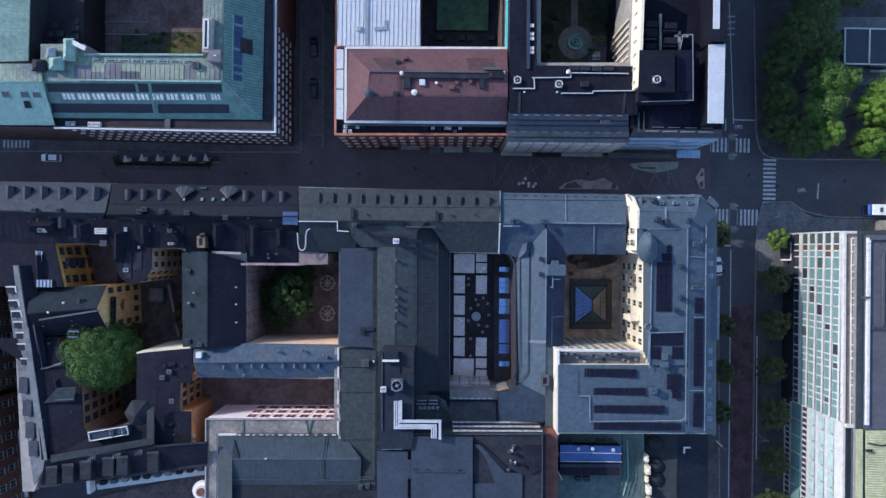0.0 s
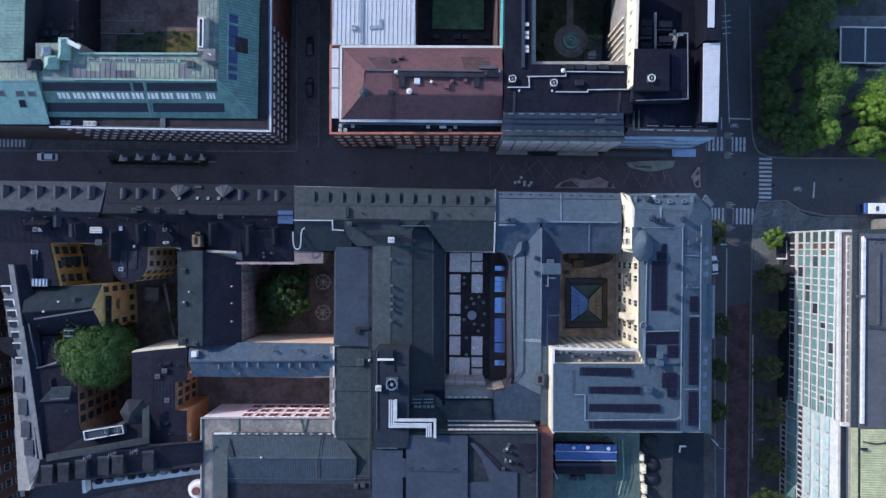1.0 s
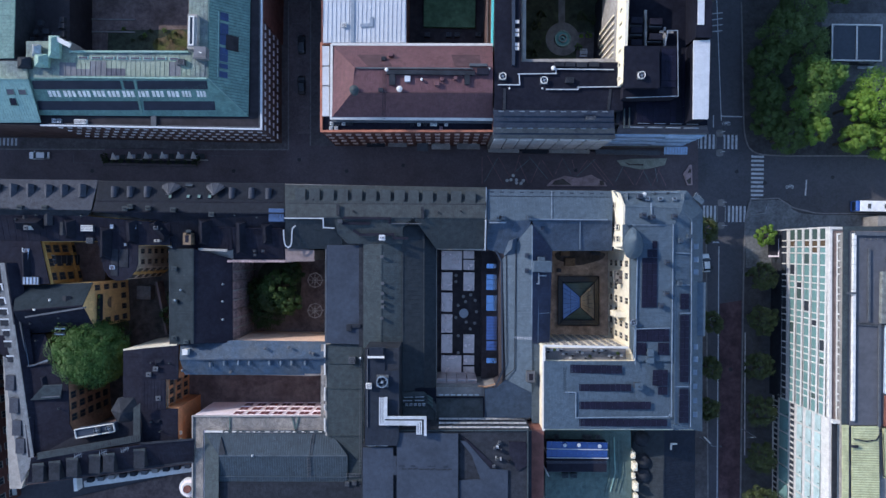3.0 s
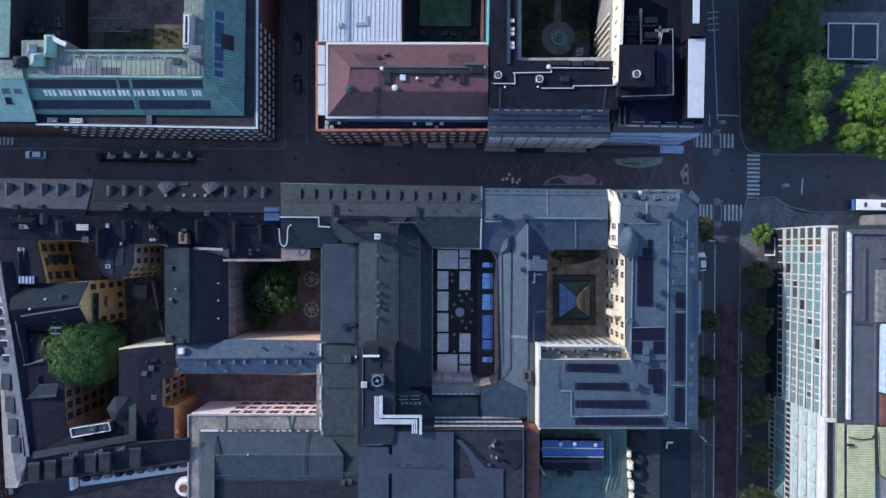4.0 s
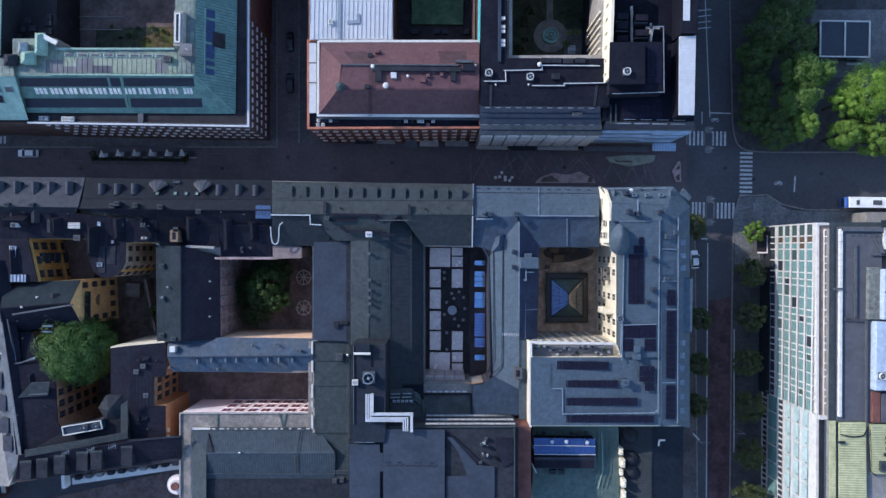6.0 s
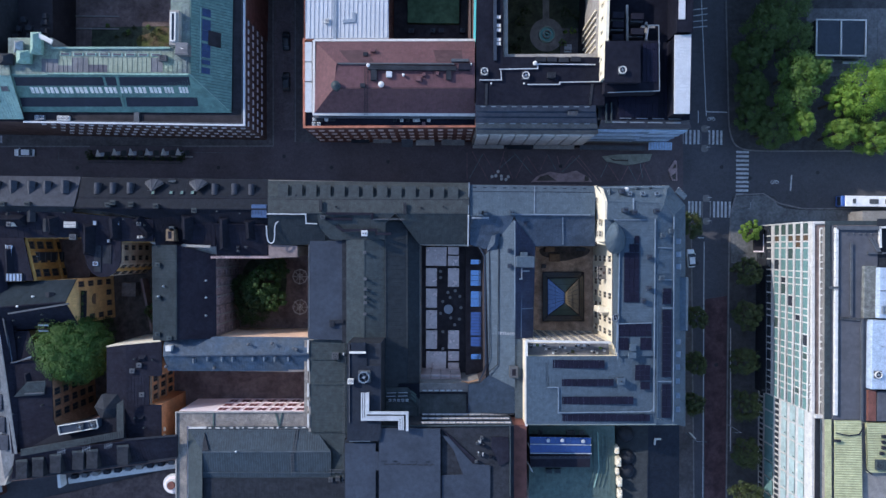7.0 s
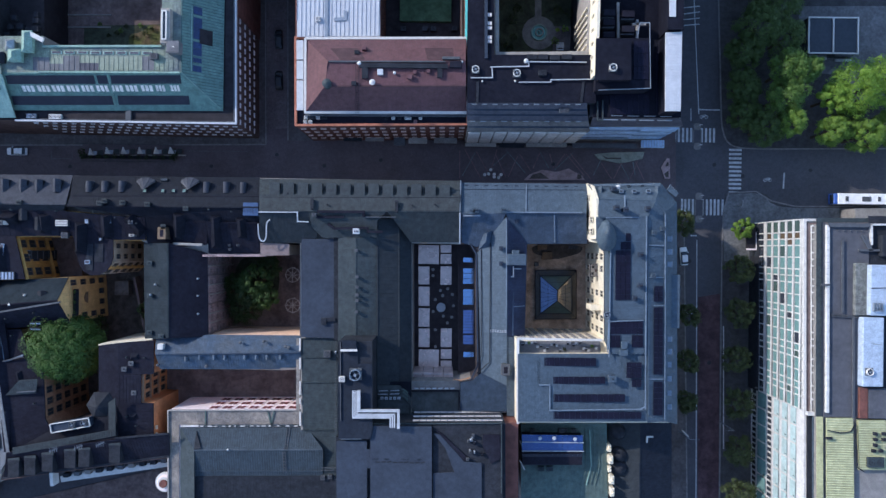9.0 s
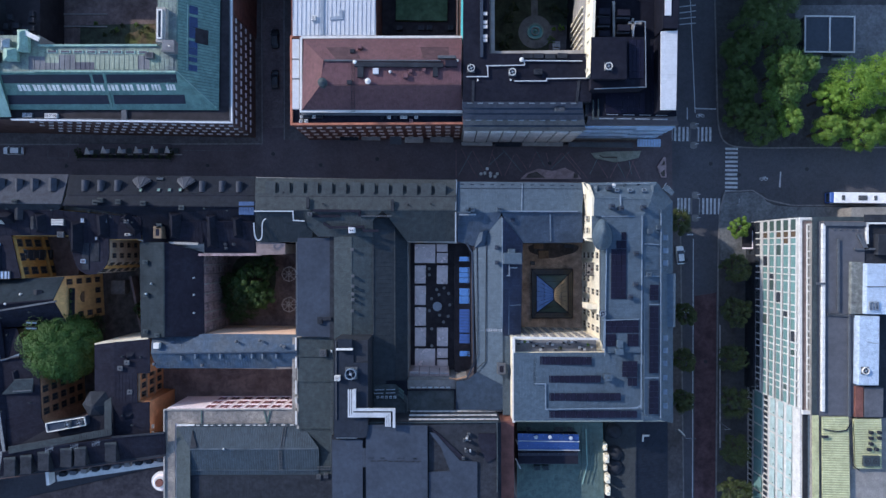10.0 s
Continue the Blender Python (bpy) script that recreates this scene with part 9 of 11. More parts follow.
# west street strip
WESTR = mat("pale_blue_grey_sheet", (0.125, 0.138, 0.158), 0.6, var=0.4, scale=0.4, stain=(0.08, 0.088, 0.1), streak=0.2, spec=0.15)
WD = building("west_street_house", "town house with a pale grey metal roof along the west street", [(-96.82, -3.96, 17), (-92.59, -3.84, 19), (-87.45, -45.47, 19), (-91.14, -52.20, 17), (-93.56, -52.24, 17)], CREAMD)
# sun-side slopes take the pale sheet, the lee slope black for its shade
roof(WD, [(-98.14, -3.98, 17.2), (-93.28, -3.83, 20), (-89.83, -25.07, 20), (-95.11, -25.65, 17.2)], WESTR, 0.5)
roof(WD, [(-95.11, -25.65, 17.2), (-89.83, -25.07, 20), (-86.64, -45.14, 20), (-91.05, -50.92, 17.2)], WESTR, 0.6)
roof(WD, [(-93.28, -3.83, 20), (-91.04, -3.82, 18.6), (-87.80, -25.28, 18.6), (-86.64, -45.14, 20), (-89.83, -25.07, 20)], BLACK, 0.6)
for q in ((-96.43, -9.03, 19), (-95.78, -11.88, 19), (-95.14, -14.13, 19), (-94.63, -16.39, 19), (-94.11, -18.64, 19), (-93.71, -21.02, 19), (-93.06, -24.11, 19)):
    x, y, z = q
    bm = bmesh.new()
    box(bm, x - 0.2, y - 0.72, 17.2, x + 2.2, y + 0.72, 18.98, bevel=0.05)
    part("dormer", bm, CHAR, WD, "dark metal dormer on the pale roof")
    parapet(WD, [(x - 0.1, y + 0.6, z), (x + 1.8, y + 0.66, z), (x + 2.1, y - 0.5, z)], PIPE, 0.3, 0.16, name="dormer_rim", label="white metal dormer rim")
for q in ((-92.55, -29.16, 19.3), (-91.64, -33.91, 19.3), (-90.96, -38.65, 19.3), (-90.18, -42.45, 19.3)):
    bm = bmesh.new()
    box(bm, q[0] - 0.95, q[1] - 1.6, 17.5, q[0] + 1.0, q[1] + 1.6, 19.2, bevel=0.06)
    solid("roof_hatch", bm, SLATEW, "flat grey roof hatch on the pale roof", "roof hatch")
WE = building("west_brick_house", "red brick house across the west street", [(-104.32, -34.19, 0), (-101.44, -59.77, 0), (-130.79, -61.62, 0), (-132.61, -34.68, 0)], BRICK)
bpy.data.objects.remove(WE.children[0])
walls(WE, [(p[0], p[1], 20) for p in ((-104.32, -34.19, 0), (-101.44, -59.77, 0), (-130.79, -61.62, 0), (-132.61, -34.68, 0))], BRICK)
windows(WE, (-101.44, -59.77, 0), (-104.32, -34.19, 0), 1.5, 19, 7, 5, 1.6, 2.0, CREAMD)
WF = building("west_stone_house", "dark stone house across the west street", [(p[0], p[1], 19) for p in ((-107.78, -5.91, 0), (-104.61, -32.84, 0), (-132.63, -33.33, 0), (-135.80, -6.41, 0))], BROWNW)
windows(WF, (-104.61, -32.84, 0), (-107.78, -5.91, 0), 1.5, 18, 8, 5, 1.4, 1.9, CREAMD)
for b_, q in ((WE, ((-104.32, -34.19, 0), (-101.44, -59.77, 0), (-130.79, -61.62, 0), (-132.61, -34.68, 0))), (WF, ((-107.78, -5.91, 0), (-104.61, -32.84, 0), (-132.63, -33.33, 0), (-135.80, -6.41, 0)))):
    roof(b_, [(p[0], p[1], 20.4) for p in q], CHAR, 0)
bm = bmesh.new()
beam(bm, (-102.85, -42.81, 3), (-100.99, -58.67, 3), 0.9, 0.3)
solid("awning", bm, WHITE, "long white street awning strip", "awning")
for pts in ([(-93.25, -8.45, 18.95), (-91.71, -15.34, 18.95)], [(-90.0, -17.7, 18.95), (-88.67, -25.43, 18.95)], [(-89.5, -25.68, 18.95), (-87.72, -25.41, 18.95), (-84.76, -24.29, 18.95)]):
    pipe_run("roof_rail", pts, 0.3, 0.25, BLUEL, "pale blue metal rail on the black roof", "rail")
# south row of the west quarter
WG = building("south_row_house", "row house with a black roof and broad dormers", [(-89.31, -45.21, 17.5), (-79.51, -40.25, 17.5), (-70.89, -37.23, 17.5), (-65.86, -34.75, 17.5), (-64.80, -41.72, 17.5), (-57.55, -42.82, 17.5), (-54.45, -40.97, 17.5), (-54.56, -46.30, 17), (-90.25, -51.41, 17)], BROWNW)
roof(WG, [(-85.06, -43.74, 20.6), (-78.69, -40.07, 19), (-70.15, -36.85, 19), (-64.95, -34.15, 19), (-63.56, -41.01, 20.8)], CHARD, 0.5)
roof(WG, [(-86.81, -44.41, 20.8), (-52.98, -39.92, 20.8), (-53.73, -45.08, 18.6), (-88.79, -50.37, 18.6)], BLACK, 0.6)
roof(WG, [(-85.47, -43.27, 20.95), (-64.1, -39.12, 20.95), (-64.08, -40.53, 20.95), (-85.45, -44.69, 20.95)], GREY, 0.3, along=(0, 1, 0), name="ridge_strip", label="grey ribbed ridge strip")
roof(WG, [(-65.6, -33.6, 20.99), (-64.2, -32.6, 20.99), (-64.05, -40.0, 20.99), (-65.5, -40.0, 20.99)], GREY, 0.3, along=(1, 0, 0), name="ridge_strip", label="grey ribbed ridge strip")
parapet(WG, [(-64.05, -41.0, 20.8), (-53.10, -39.92, 20.8)], CHAR, 0.4, 0.2, name="ridge_cap")
parapet(WG, [(-88.91, -50.44, 18.4), (-53.81, -45.26, 18.4)], CHAR, 0.4, 0.3, name="gutter")
sheet("back_alley", [(-101.89, -63.28, 0.2), (-60.28, -53.24, 0.2), (-60.03, -69.41, 0.2), (-101.73, -74.05, 0.2)], COURT, -0.1, 0.2, "dark paved back alley", "alley")
for q in ((-85.37, -46.10, 20.6), (-81.97, -45.58, 20.6), (-78.32, -44.82, 20.6), (-73.62, -44.04, 20.6), (-70.68, -43.77, 20.6), (-64.33, -42.73, 20.6)):
    dormer(WG, q, 2.2, 0.6, 1.6, -84, CHAR, GREY)
    bm = bmesh.new()
    box(bm, q[0] - 1.15, q[1] - 3.4, 18.6, q[0] + 1.15, q[1] + 0.2, 20.75, bevel=0.05)
    solid("roof_dormer", bm, [CHAR], "broad dark metal dormer", "dormer", group="row dormers")
bm = bmesh.new()
beam(bm, (-79.0, -51.95, 14), (-54.9, -48.1, 14), 1.3, 0.4)
solid("balcony_strip", bm, WHITE, "long pale stone balcony slab", "balcony")
bm = bmesh.new()
beam(bm, (-79.2, -52.9, 9), (-54.9, -49.2, 9), 1.2, 0.4)
solid("balcony_strip", bm, CREAMD, "long pale stone balcony slab of the storey below", "balcony")
for row, (z_, n_) in enumerate(((14.4, 10), (9.4, 10))):
    for k in range(n_):
        f = (k + 0.5) / n_
        x_, y_ = -78.4 + 23.4 * f, -50.85 + 3.75 * f - 0.6 * row
        bm = bmesh.new()
        box(bm, x_ - 0.6, y_ - 0.45, z_, x_ + 0.6, y_ + 0.45, z_ + 1.3, bevel=0.05)
        solid("balcony_box", bm, (CHAR, GREYL, STONE, CHAR)[(k + row) % 4], "boxy metal balcony partition on the pale slab", "partition", group="balcony partitions")
bm = bmesh.new()
beam(bm, (-79.5, -49.2, 15.2), (-79.2, -52.4, 15.2), 0.7, 2.2)
solid("end_wall", bm, WHITE, "white end wall of the balcony row", "wall")
HV = thing("rooftop_plant", (-73.38, -38.16, 21), "open white-framed rooftop plant with two fans", "air handling unit")
a, b, c, d = (V(p) for p in ((-77.61, -38.22, 21), (-69.64, -36.81, 21), (-69.27, -38.45, 21), (-77.23, -39.98, 21)))
bm = bmesh.new()
slab(bm, [a, b, c, d], 2.0)
part("tray", bm, BLUED, HV)
bm = bmesh.new()
for p, q in ((a, b), (b, c), (c, d), (d, a)):
    beam(bm, p, q, 0.15, 0.4)
part("frame", bm, WHITE, HV)
roof_fan(V((-72.91, -38.27, 21)) + Vector((0, 0, 0.1)), 0.62, 0.6, m=GREYL)
roof_fan(V((-70.45, -37.88, 21)) + Vector((0, 0, 0.1)), 0.62, 0.6, m=GREYL)
for q in ((-76.47, -43.32, 20.8), (-71.30, -42.66, 20.8), (-66.84, -42.00, 20.8)):
    bm = bmesh.new()
    beam(bm, (q[0] - 0.9, q[1] - 0.4, q[2] + 0.9), (q[0] + 0.9, q[1] + 0.3, q[2] + 0.9), 0.06, 0.06)
    for k in range(4):
        beam(bm, (q[0] - 0.7 + 0.45 * k, q[1] - 0.75 + 0.1 * k, q[2] + 0.94), (q[0] - 0.8 + 0.45 * k, q[1] + 0.25 + 0.15 * k, q[2] + 0.94), 0.05, 0.05)
    cyl(bm, (q[0], q[1], 19.8), 0.06, 2.4, 8)
    solid("antenna", bm, STEEL, "thin metal roof antenna", "antenna")
# house between the yards, cream front lit
WK = building("cream_fronted_house", "black-roofed house with cream and orange yard walls",
              [(-69.16, -22.03, 18.3), (-57.6, -20.67, 18.3), (-57.45, -27.9, 18.3), (-59.93, -28.1, 18.3), (-59.86, -34.0, 18.3), (-57.45, -34.1, 18.3), (-57.3, -43.18, 18.3), (-64.64, -43.89, 18.3), (-65.28, -33.72, 18.3), (-68.75, -33.77, 18.3)], ORANGE)
roof(WK, [(-64.74, -21.49, 19.1), (-57.3, -20.75, 18.7), (-57.2, -28.0, 18.7), (-64.65, -28.1, 19.1)], BLACK, 0.7)
roof(WK, [(-64.65, -28.1, 19.1), (-59.75, -28.05, 19), (-59.68, -34.15, 19), (-64.56, -34.2, 19.1)], BLACK, 0.7)
roof(WK, [(-64.57, -34.2, 19.1), (-57.25, -34.1, 18.7), (-57.07, -43.18, 18.7), (-64.42, -42.70, 19.1)], BLACK, 0.7)
roof(WK, [(-68.97, -22.09, 18.7), (-64.74, -21.49, 19.1), (-64.42, -42.46, 19.1), (-68.80, -33.80, 18.7)], BLACK, 0.6)
walls(WK, [(-57.71, -34.05, 18.4), (-57.23, -34.04, 18.4), (-57.07, -43.27, 18.4), (-57.55, -43.28, 18.4)], ORANGE, 0, label="plain orange yard wall")
walls(WK, [(-69.07, -21.82, 18.5), (-57.73, -20.46, 18.5), (-57.72, -20.88, 18.5), (-69.06, -22.24, 18.5)], CREAM, 0, label="cream sunlit yard front")
windows(WK, (-59.82, -33.95, 18), (-59.9, -28.25, 18), 5.5, 17.5, 3, 3, 1.2, 2.0, WOOD)
for z_ in (10.2, 14.3, 18.0):
    parapet(WK, [(-59.68, -34.0, z_), (-59.76, -28.15, z_)], TANR, 0.5, 0.22, name="cornice", label="pale orange storey ledge")
for k in range(3):
    parapet(WK, [(-56.95, -42.9 + 1.5 * k, 17.4), (-56.95, -42.1 + 1.5 * k, 17.4)], CREAM, 0.5, 0.3, name="coping", label="pale stone coping piece")
bm = bmesh.new()
a = (-68.04, -34.67, 19)
cyl(bm, (a[0], a[1], 17.5), 3.0, 1.5, 6)
cyl(bm, (a[0], a[1], 19), 3.2, 2.0, 6, 0.3)
solid("roof_pavilion", bm, CHAR, "dark grey hipped roof pavilion", "roof housing")
for q in ((-61.76, -25.67, 19.5), (-61.20, -31.91, 19.2), (-63.17, -26.88, 19.5)):
    chimney(q, 0.9, 0.8, 1.0, CHAR, 1, GREYL, "small dark metal chimney")
# gabled wing between the courts
WW = building("court_wing", "wing with a grey-green west slope and a dark east slope", [(-60.32, -0.33, 17.3), (-46.78, -2.30, 17.3), (-46.39, -20.16, 17.3), (-59.65, -20.95, 17.3)], DUSK)
# two tones for one roof: lit west slope, east slope blackened as shade
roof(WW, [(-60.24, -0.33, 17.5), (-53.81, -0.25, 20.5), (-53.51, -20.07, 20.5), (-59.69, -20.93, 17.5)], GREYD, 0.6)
roof(WW, [(-53.81, -0.25, 20.5), (-46.60, -2.30, 17.5), (-46.21, -20.13, 17.5), (-53.51, -20.07, 20.5)], BLACK, 0, label="smooth east slope with shade in its colour")
windows(WW, (-46.39, -20.16, 17.3), (-46.78, -2.30, 17.3), 1, 17, 7, 4, 1.1, 1.6, DUSK, BROWNL)
for k in range(9):
    y = -19.4 + 2.05 * k
    bm = bmesh.new()
    box(bm, -46.6, y - 0.12, 0.3, -46.2, y + 0.12, 17.0)
    part("downpipe", bm, CREAMD if k % 3 else BROWNL, WW)
windows(WW, (-60.32, -0.33, 17.3), (-59.65, -20.95, 17.3), 1, 17, 8, 4, 1.2, 1.7, CREAMD)
for q in ((-56.67, -8.96, 19.5), (-57.70, -11.12, 19.5), (-48.08, -7.69, 18.6), (-48.02, -11.28, 18.6), (-47.96, -15.10, 18.6)):
    vent(q, 0.22, 0.6)
for q in ((-58.20, -4.47, 19.4), (-57.98, -11.36, 19.4), (-58.06, -19.12, 19.2), (-55.09, -19.75, 20.4)):
    chimney(q, 0.9, 0.7, 1.2, GREYG, 1, GREYG, "grey-green metal vent stack")
# north side of the tree court
WN = building("court_north_building", "dark roofed range along the tree court with pale walls", [(-53.01, -0.23, 18.5), (-35.06, 0.04, 18.5), (-29.38, -0.24, 17), (-29.34, -2.41, 17), (-47.23, -2.92, 17), (-53.53, -2.04, 17)], CREAMD)
roof(WN, [(-45.73, 4.24, 20.5), (-35.11, 4.16, 20.5), (-35.20, -2.25, 17.8), (-46.26, -2.41, 17.8)], BLACK, 0.7)
roof(WN, [(-35.02, 0.16, 18.7), (-28.92, -0.11, 18.7), (-28.88, -2.50, 18.7), (-34.97, -2.71, 18.7)], BROWNL, 0, label="brown rendered flat wall top")
roof(WN, [(-52.52, 4.16, 20), (-45.89, 4.25, 20), (-46.14, -0.49, 19), (-52.82, -0.59, 19)], BLACK, 0.7)
parapet(WN, [(-53.10, -0.35, 19.2), (-47.03, -0.50, 19.2)], CREAMD, 0.5, 0.5, name="eaves_board", label="pale strip along the eaves edge")
parapet(WN, [(-47.45, -2.79, 17.8), (-33.99, -2.59, 17.8)], DUSK, 0.5, 0.3, name="eaves_board")
for q in ((-41.37, -0.54, 19), (-39.58, -0.51, 19), (-41.35, -1.37, 18.6)):
    ac_unit(q, 0.5, 0.5, 0.6, GREYL)
# blue roofed range between the courts
WBL = building("blue_roofed_range", "peach rendered range with a worn blue metal roof", [(-57.05, -20.90, 17.5), (-45.85, -19.76, 17.5), (-26.46, -19.72, 17.5), (-26.35, -26.82, 17.5), (-30.32, -27.00, 17.5), (-56.1, -26.99, 17.5)], PEACH)
roof(WBL, [(-57.1, -20.75, 18.25), (-45.76, -19.60, 17.8), (-26.40, -19.56, 17.8), (-26.06, -22.79, 19.4), (-56.7, -23.6, 19.4)], BLUER, 0.55)
roof(WBL, [(-56.7, -23.6, 19.4), (-26.06, -22.79, 19.4), (-26.27, -26.37, 18), (-30.71, -26.44, 18), (-30.70, -26.80, 18), (-56.2, -27.02, 18)], BLUER, 0.55)
parapet(WBL, [(-53.51, -23.67, 19.4), (-26.77, -23.04, 19.4)], BLUED, 0.15, 0.2, name="snow_guard")
for q in ((-50.17, -24.92, 19.4), (-47.20, -24.52, 19.4), (-44.23, -24.48, 19.4), (-41.97, -24.45, 19.4), (-37.69, -24.39, 19.4), (-35.31, -24.35, 19.4), (-33.05, -24.32, 19.4), (-30.20, -24.28, 19.4)):
    dormer(WBL, q, 0.6, 0.8, 0.55, -90, BLUED, BLUER, 0.25)
for q in ((-33.80, -20.70, 19), (-38.80, -21.01, 19), (-29.21, -21.67, 19.2), (-28.61, -21.90, 19.2), (-46.01, -26.19, 18.6), (-56.17, -25.98, 18.6)):
    vent(q, 0.35, 0.7, m=GREYL)
bm = bmesh.new()
q = (-55.44, -22.0, 19.5)
box(bm, q[0] - .6, q[1] - .6, 17.8, q[0] + .6, q[1] + .6, 20, bevel=0.05)
solid("chimney", bm, WHITE, "white rendered chimney block", "chimney")
# pink fronted building with the seamed roof
WP = building("pink_fronted_building", "pink rendered building with a grey-green seamed roof", [(-54.21, -35.75, 18), (-26.13, -35.35, 18), (-25.84, -55.42, 18), (-53.92, -55.83, 18)], PINK)
roof(WP, [(-54.26, -35.6, 18.2), (-26.09, -35.2, 18.2), (-26.05, -38.32, 18.2), (-51.94, -38.70, 18.2), (-51.69, -55.72, 18.2), (-53.96, -55.75, 18.2)], LEDGE, 0, name="ledge", label="brown-grey weathered roof ledge")
TEALS = mat("pale_slate_seam", (0.085, 0.105, 0.125), 0.6, var=0.3, scale=0.4, spec=0.12)
roof(WP, [(-51.55, -39.19, 18.6), (-24.66, -38.80, 18.6), (-21.00, -43.05, 20.2), (-47.95, -43.44, 20.2)], TEALB, 0.5, seam_mat=TEALS, h=0.045, w=0.08)
roof(WP, [(-51.55, -39.19, 18.6), (-47.95, -43.44, 20.2), (-47.78, -54.90, 20.2), (-51.31, -55.56, 18.6)], GREYG, 0)
roof(WP, [(-47.95, -43.44, 20.2), (-21.00, -43.05, 20.2), (-21.10, -49.01, 19), (-48.27, -49.41, 19)], TEALB, 0.5, seam_mat=TEALS, h=0.045, w=0.08)
parapet(WP, [(-47.9, -43.5, 20.2), (-21.1, -43.1, 20.2)], TEALS, 0.22, 0.12, name="ridge_seam")
parapet(WP, [(-48.2, -48.1, 19.4), (-21.2, -47.8, 19.4)], TEALS, 0.12, 0.14, name="snow_guard")
roof(WP, [(-48.21, -49.34, 19.2), (-16.30, -48.88, 19.2), (-16.22, -54.83, 19.2), (-48.12, -55.29, 19.2)], CHAR, 0.6)
parapet(WP, [(-51.2, -38.88, 18.4), (-47.6, -38.83, 18.4)], WHITE, 0.3, 0.45, name="gutter", label="white gutter length")
parapet(WP, [(-47.6, -38.83, 18.4), (-26.13, -38.51, 18.4)], GREYG, 0.3, 0.4, name="gutter", label="plain grey gutter length")
# white dashes of random length and spacing on the gutter
grnd = random.Random(61)
x_ = -47.2
while x_ < -26.6:
    w_ = grnd.uniform(0.25, 1.1)
    parapet(WP, [(x_, -38.83 + (x_ + 47.6) * 0.0149, 18.8), (min(x_ + w_, -26.2), -38.83 + (x_ + w_ + 47.6) * 0.0149, 18.8)], WHITE, 0.2, 0.06, name="gutter_flake", label="short white dash on the gutter")
    x_ += w_ + grnd.uniform(0.3, 1.3)
for a, b in (((-46.31, -35.7, 18.3), (-46.28, -38.59, 18.3)), ((-33.14, -35.5, 18.3), (-32.38, -38.39, 18.3)), ((-31.70, -35.48, 18.3), (-32.38, -38.39, 18.3))):
    parapet(WP, [a, b], HALL, 0.25, 0.12, name="flashing", label="pale green flashing strip")
parapet(WP, [(-53.90, -55.75, 18.2), (-54.20, -35.72, 18.2), (-26.09, -35.26, 18.2)], CREAMD, 0.25, 0.35, name="ledge_rim")
windows(WP, (-26.85, -35.36, 18), (-46.6, -35.61, 18), 5.6, 17.7, 7, 3, 2.0, 3.0, PINK, CURTAIN)
parapet(WP, [(-26.75, -20.1, 18.4), (-26.6, -38.2, 18.4)], LEDGE, 0.8, 0.35, name="wall_ledge", label="weathered pale wall ledge")
for a, b in (((-28.5, -38.9, 18.72), (-28.75, -43.3, 20.25)), ((-29.1, -43.6, 20.2), (-29.07, -48.3, 19.3)), ((-21.4, -47.3, 19.6), (-18.3, -47.25, 19.6))):
    bm = bmesh.new()
    a, b = V(a), V(b)
    e = (b - a).cross(Vector((0, 0, 1))).normalized() * 0.28
    for s_ in (-1, 1):
        beam(bm, a + e * s_, b + e * s_, 0.09, 0.12)
    for k in range(int((b - a).length / 0.75) + 1):
        p = a.lerp(b, (k + 0.4) / (int((b - a).length / 0.75) + 1.2))
        beam(bm, p - e, p + e, 0.1, 0.15)
    solid("roof_ladder", bm, GREYL, "pale metal ladder on the seamed roof", "ladder")
vent((-40.75, -43.22, 20.2), 0.25, 0.6)
bm = bmesh.new()
slab(bm, [(-47.87, -39.81, 19.2), (-46.48, -43.00, 20.4), (-47.89, -43.38, 20.4)], 0.4)
solid("roof_valley", bm, CHAR, "dark roof valley sheet", "roof")
cyc = (-55.21, -51.39, 17)
for k, m_ in enumerate((WHITE, PINK, WHITE, RUST)):
    bm = bmesh.new()
    ring(bm, (cyc[0], cyc[1], 16.5 + 0.4 * k), 2.1 - 0.42 * k, max(0.01, 1.3 - 0.45 * k), 0.5, 20)
    solid("corner_turret_ring", bm, m_, "pale ringed corner turret roof", "turret")
sheet("yard_deck", [(-89.37, 0.99, 5), (-79.95, 1.13, 5), (-79.80, -9.47, 5), (-89.21, -9.61, 5)], COURT, -0.1, 5.0, "brown raised yard deck", "yard")
sheet("courtyard_floor_6", [(-60.60, -28.97, 0.3), (-25.58, -28.46, 0.3), (-25.44, -37.89, 0.3), (-60.46, -38.39, 0.3)], COURT, -0.1, 5.0, "brown paved empty court", "courtyard")
sheet("courtyard_floor_7", [(-52.94, -0.56, 0.3), (-26.00, -0.16, 0.3), (-25.68, -21.72, 0.3), (-52.62, -22.11, 0.3)], COURT, -0.1, 0.3, "brown paved tree court", "courtyard")
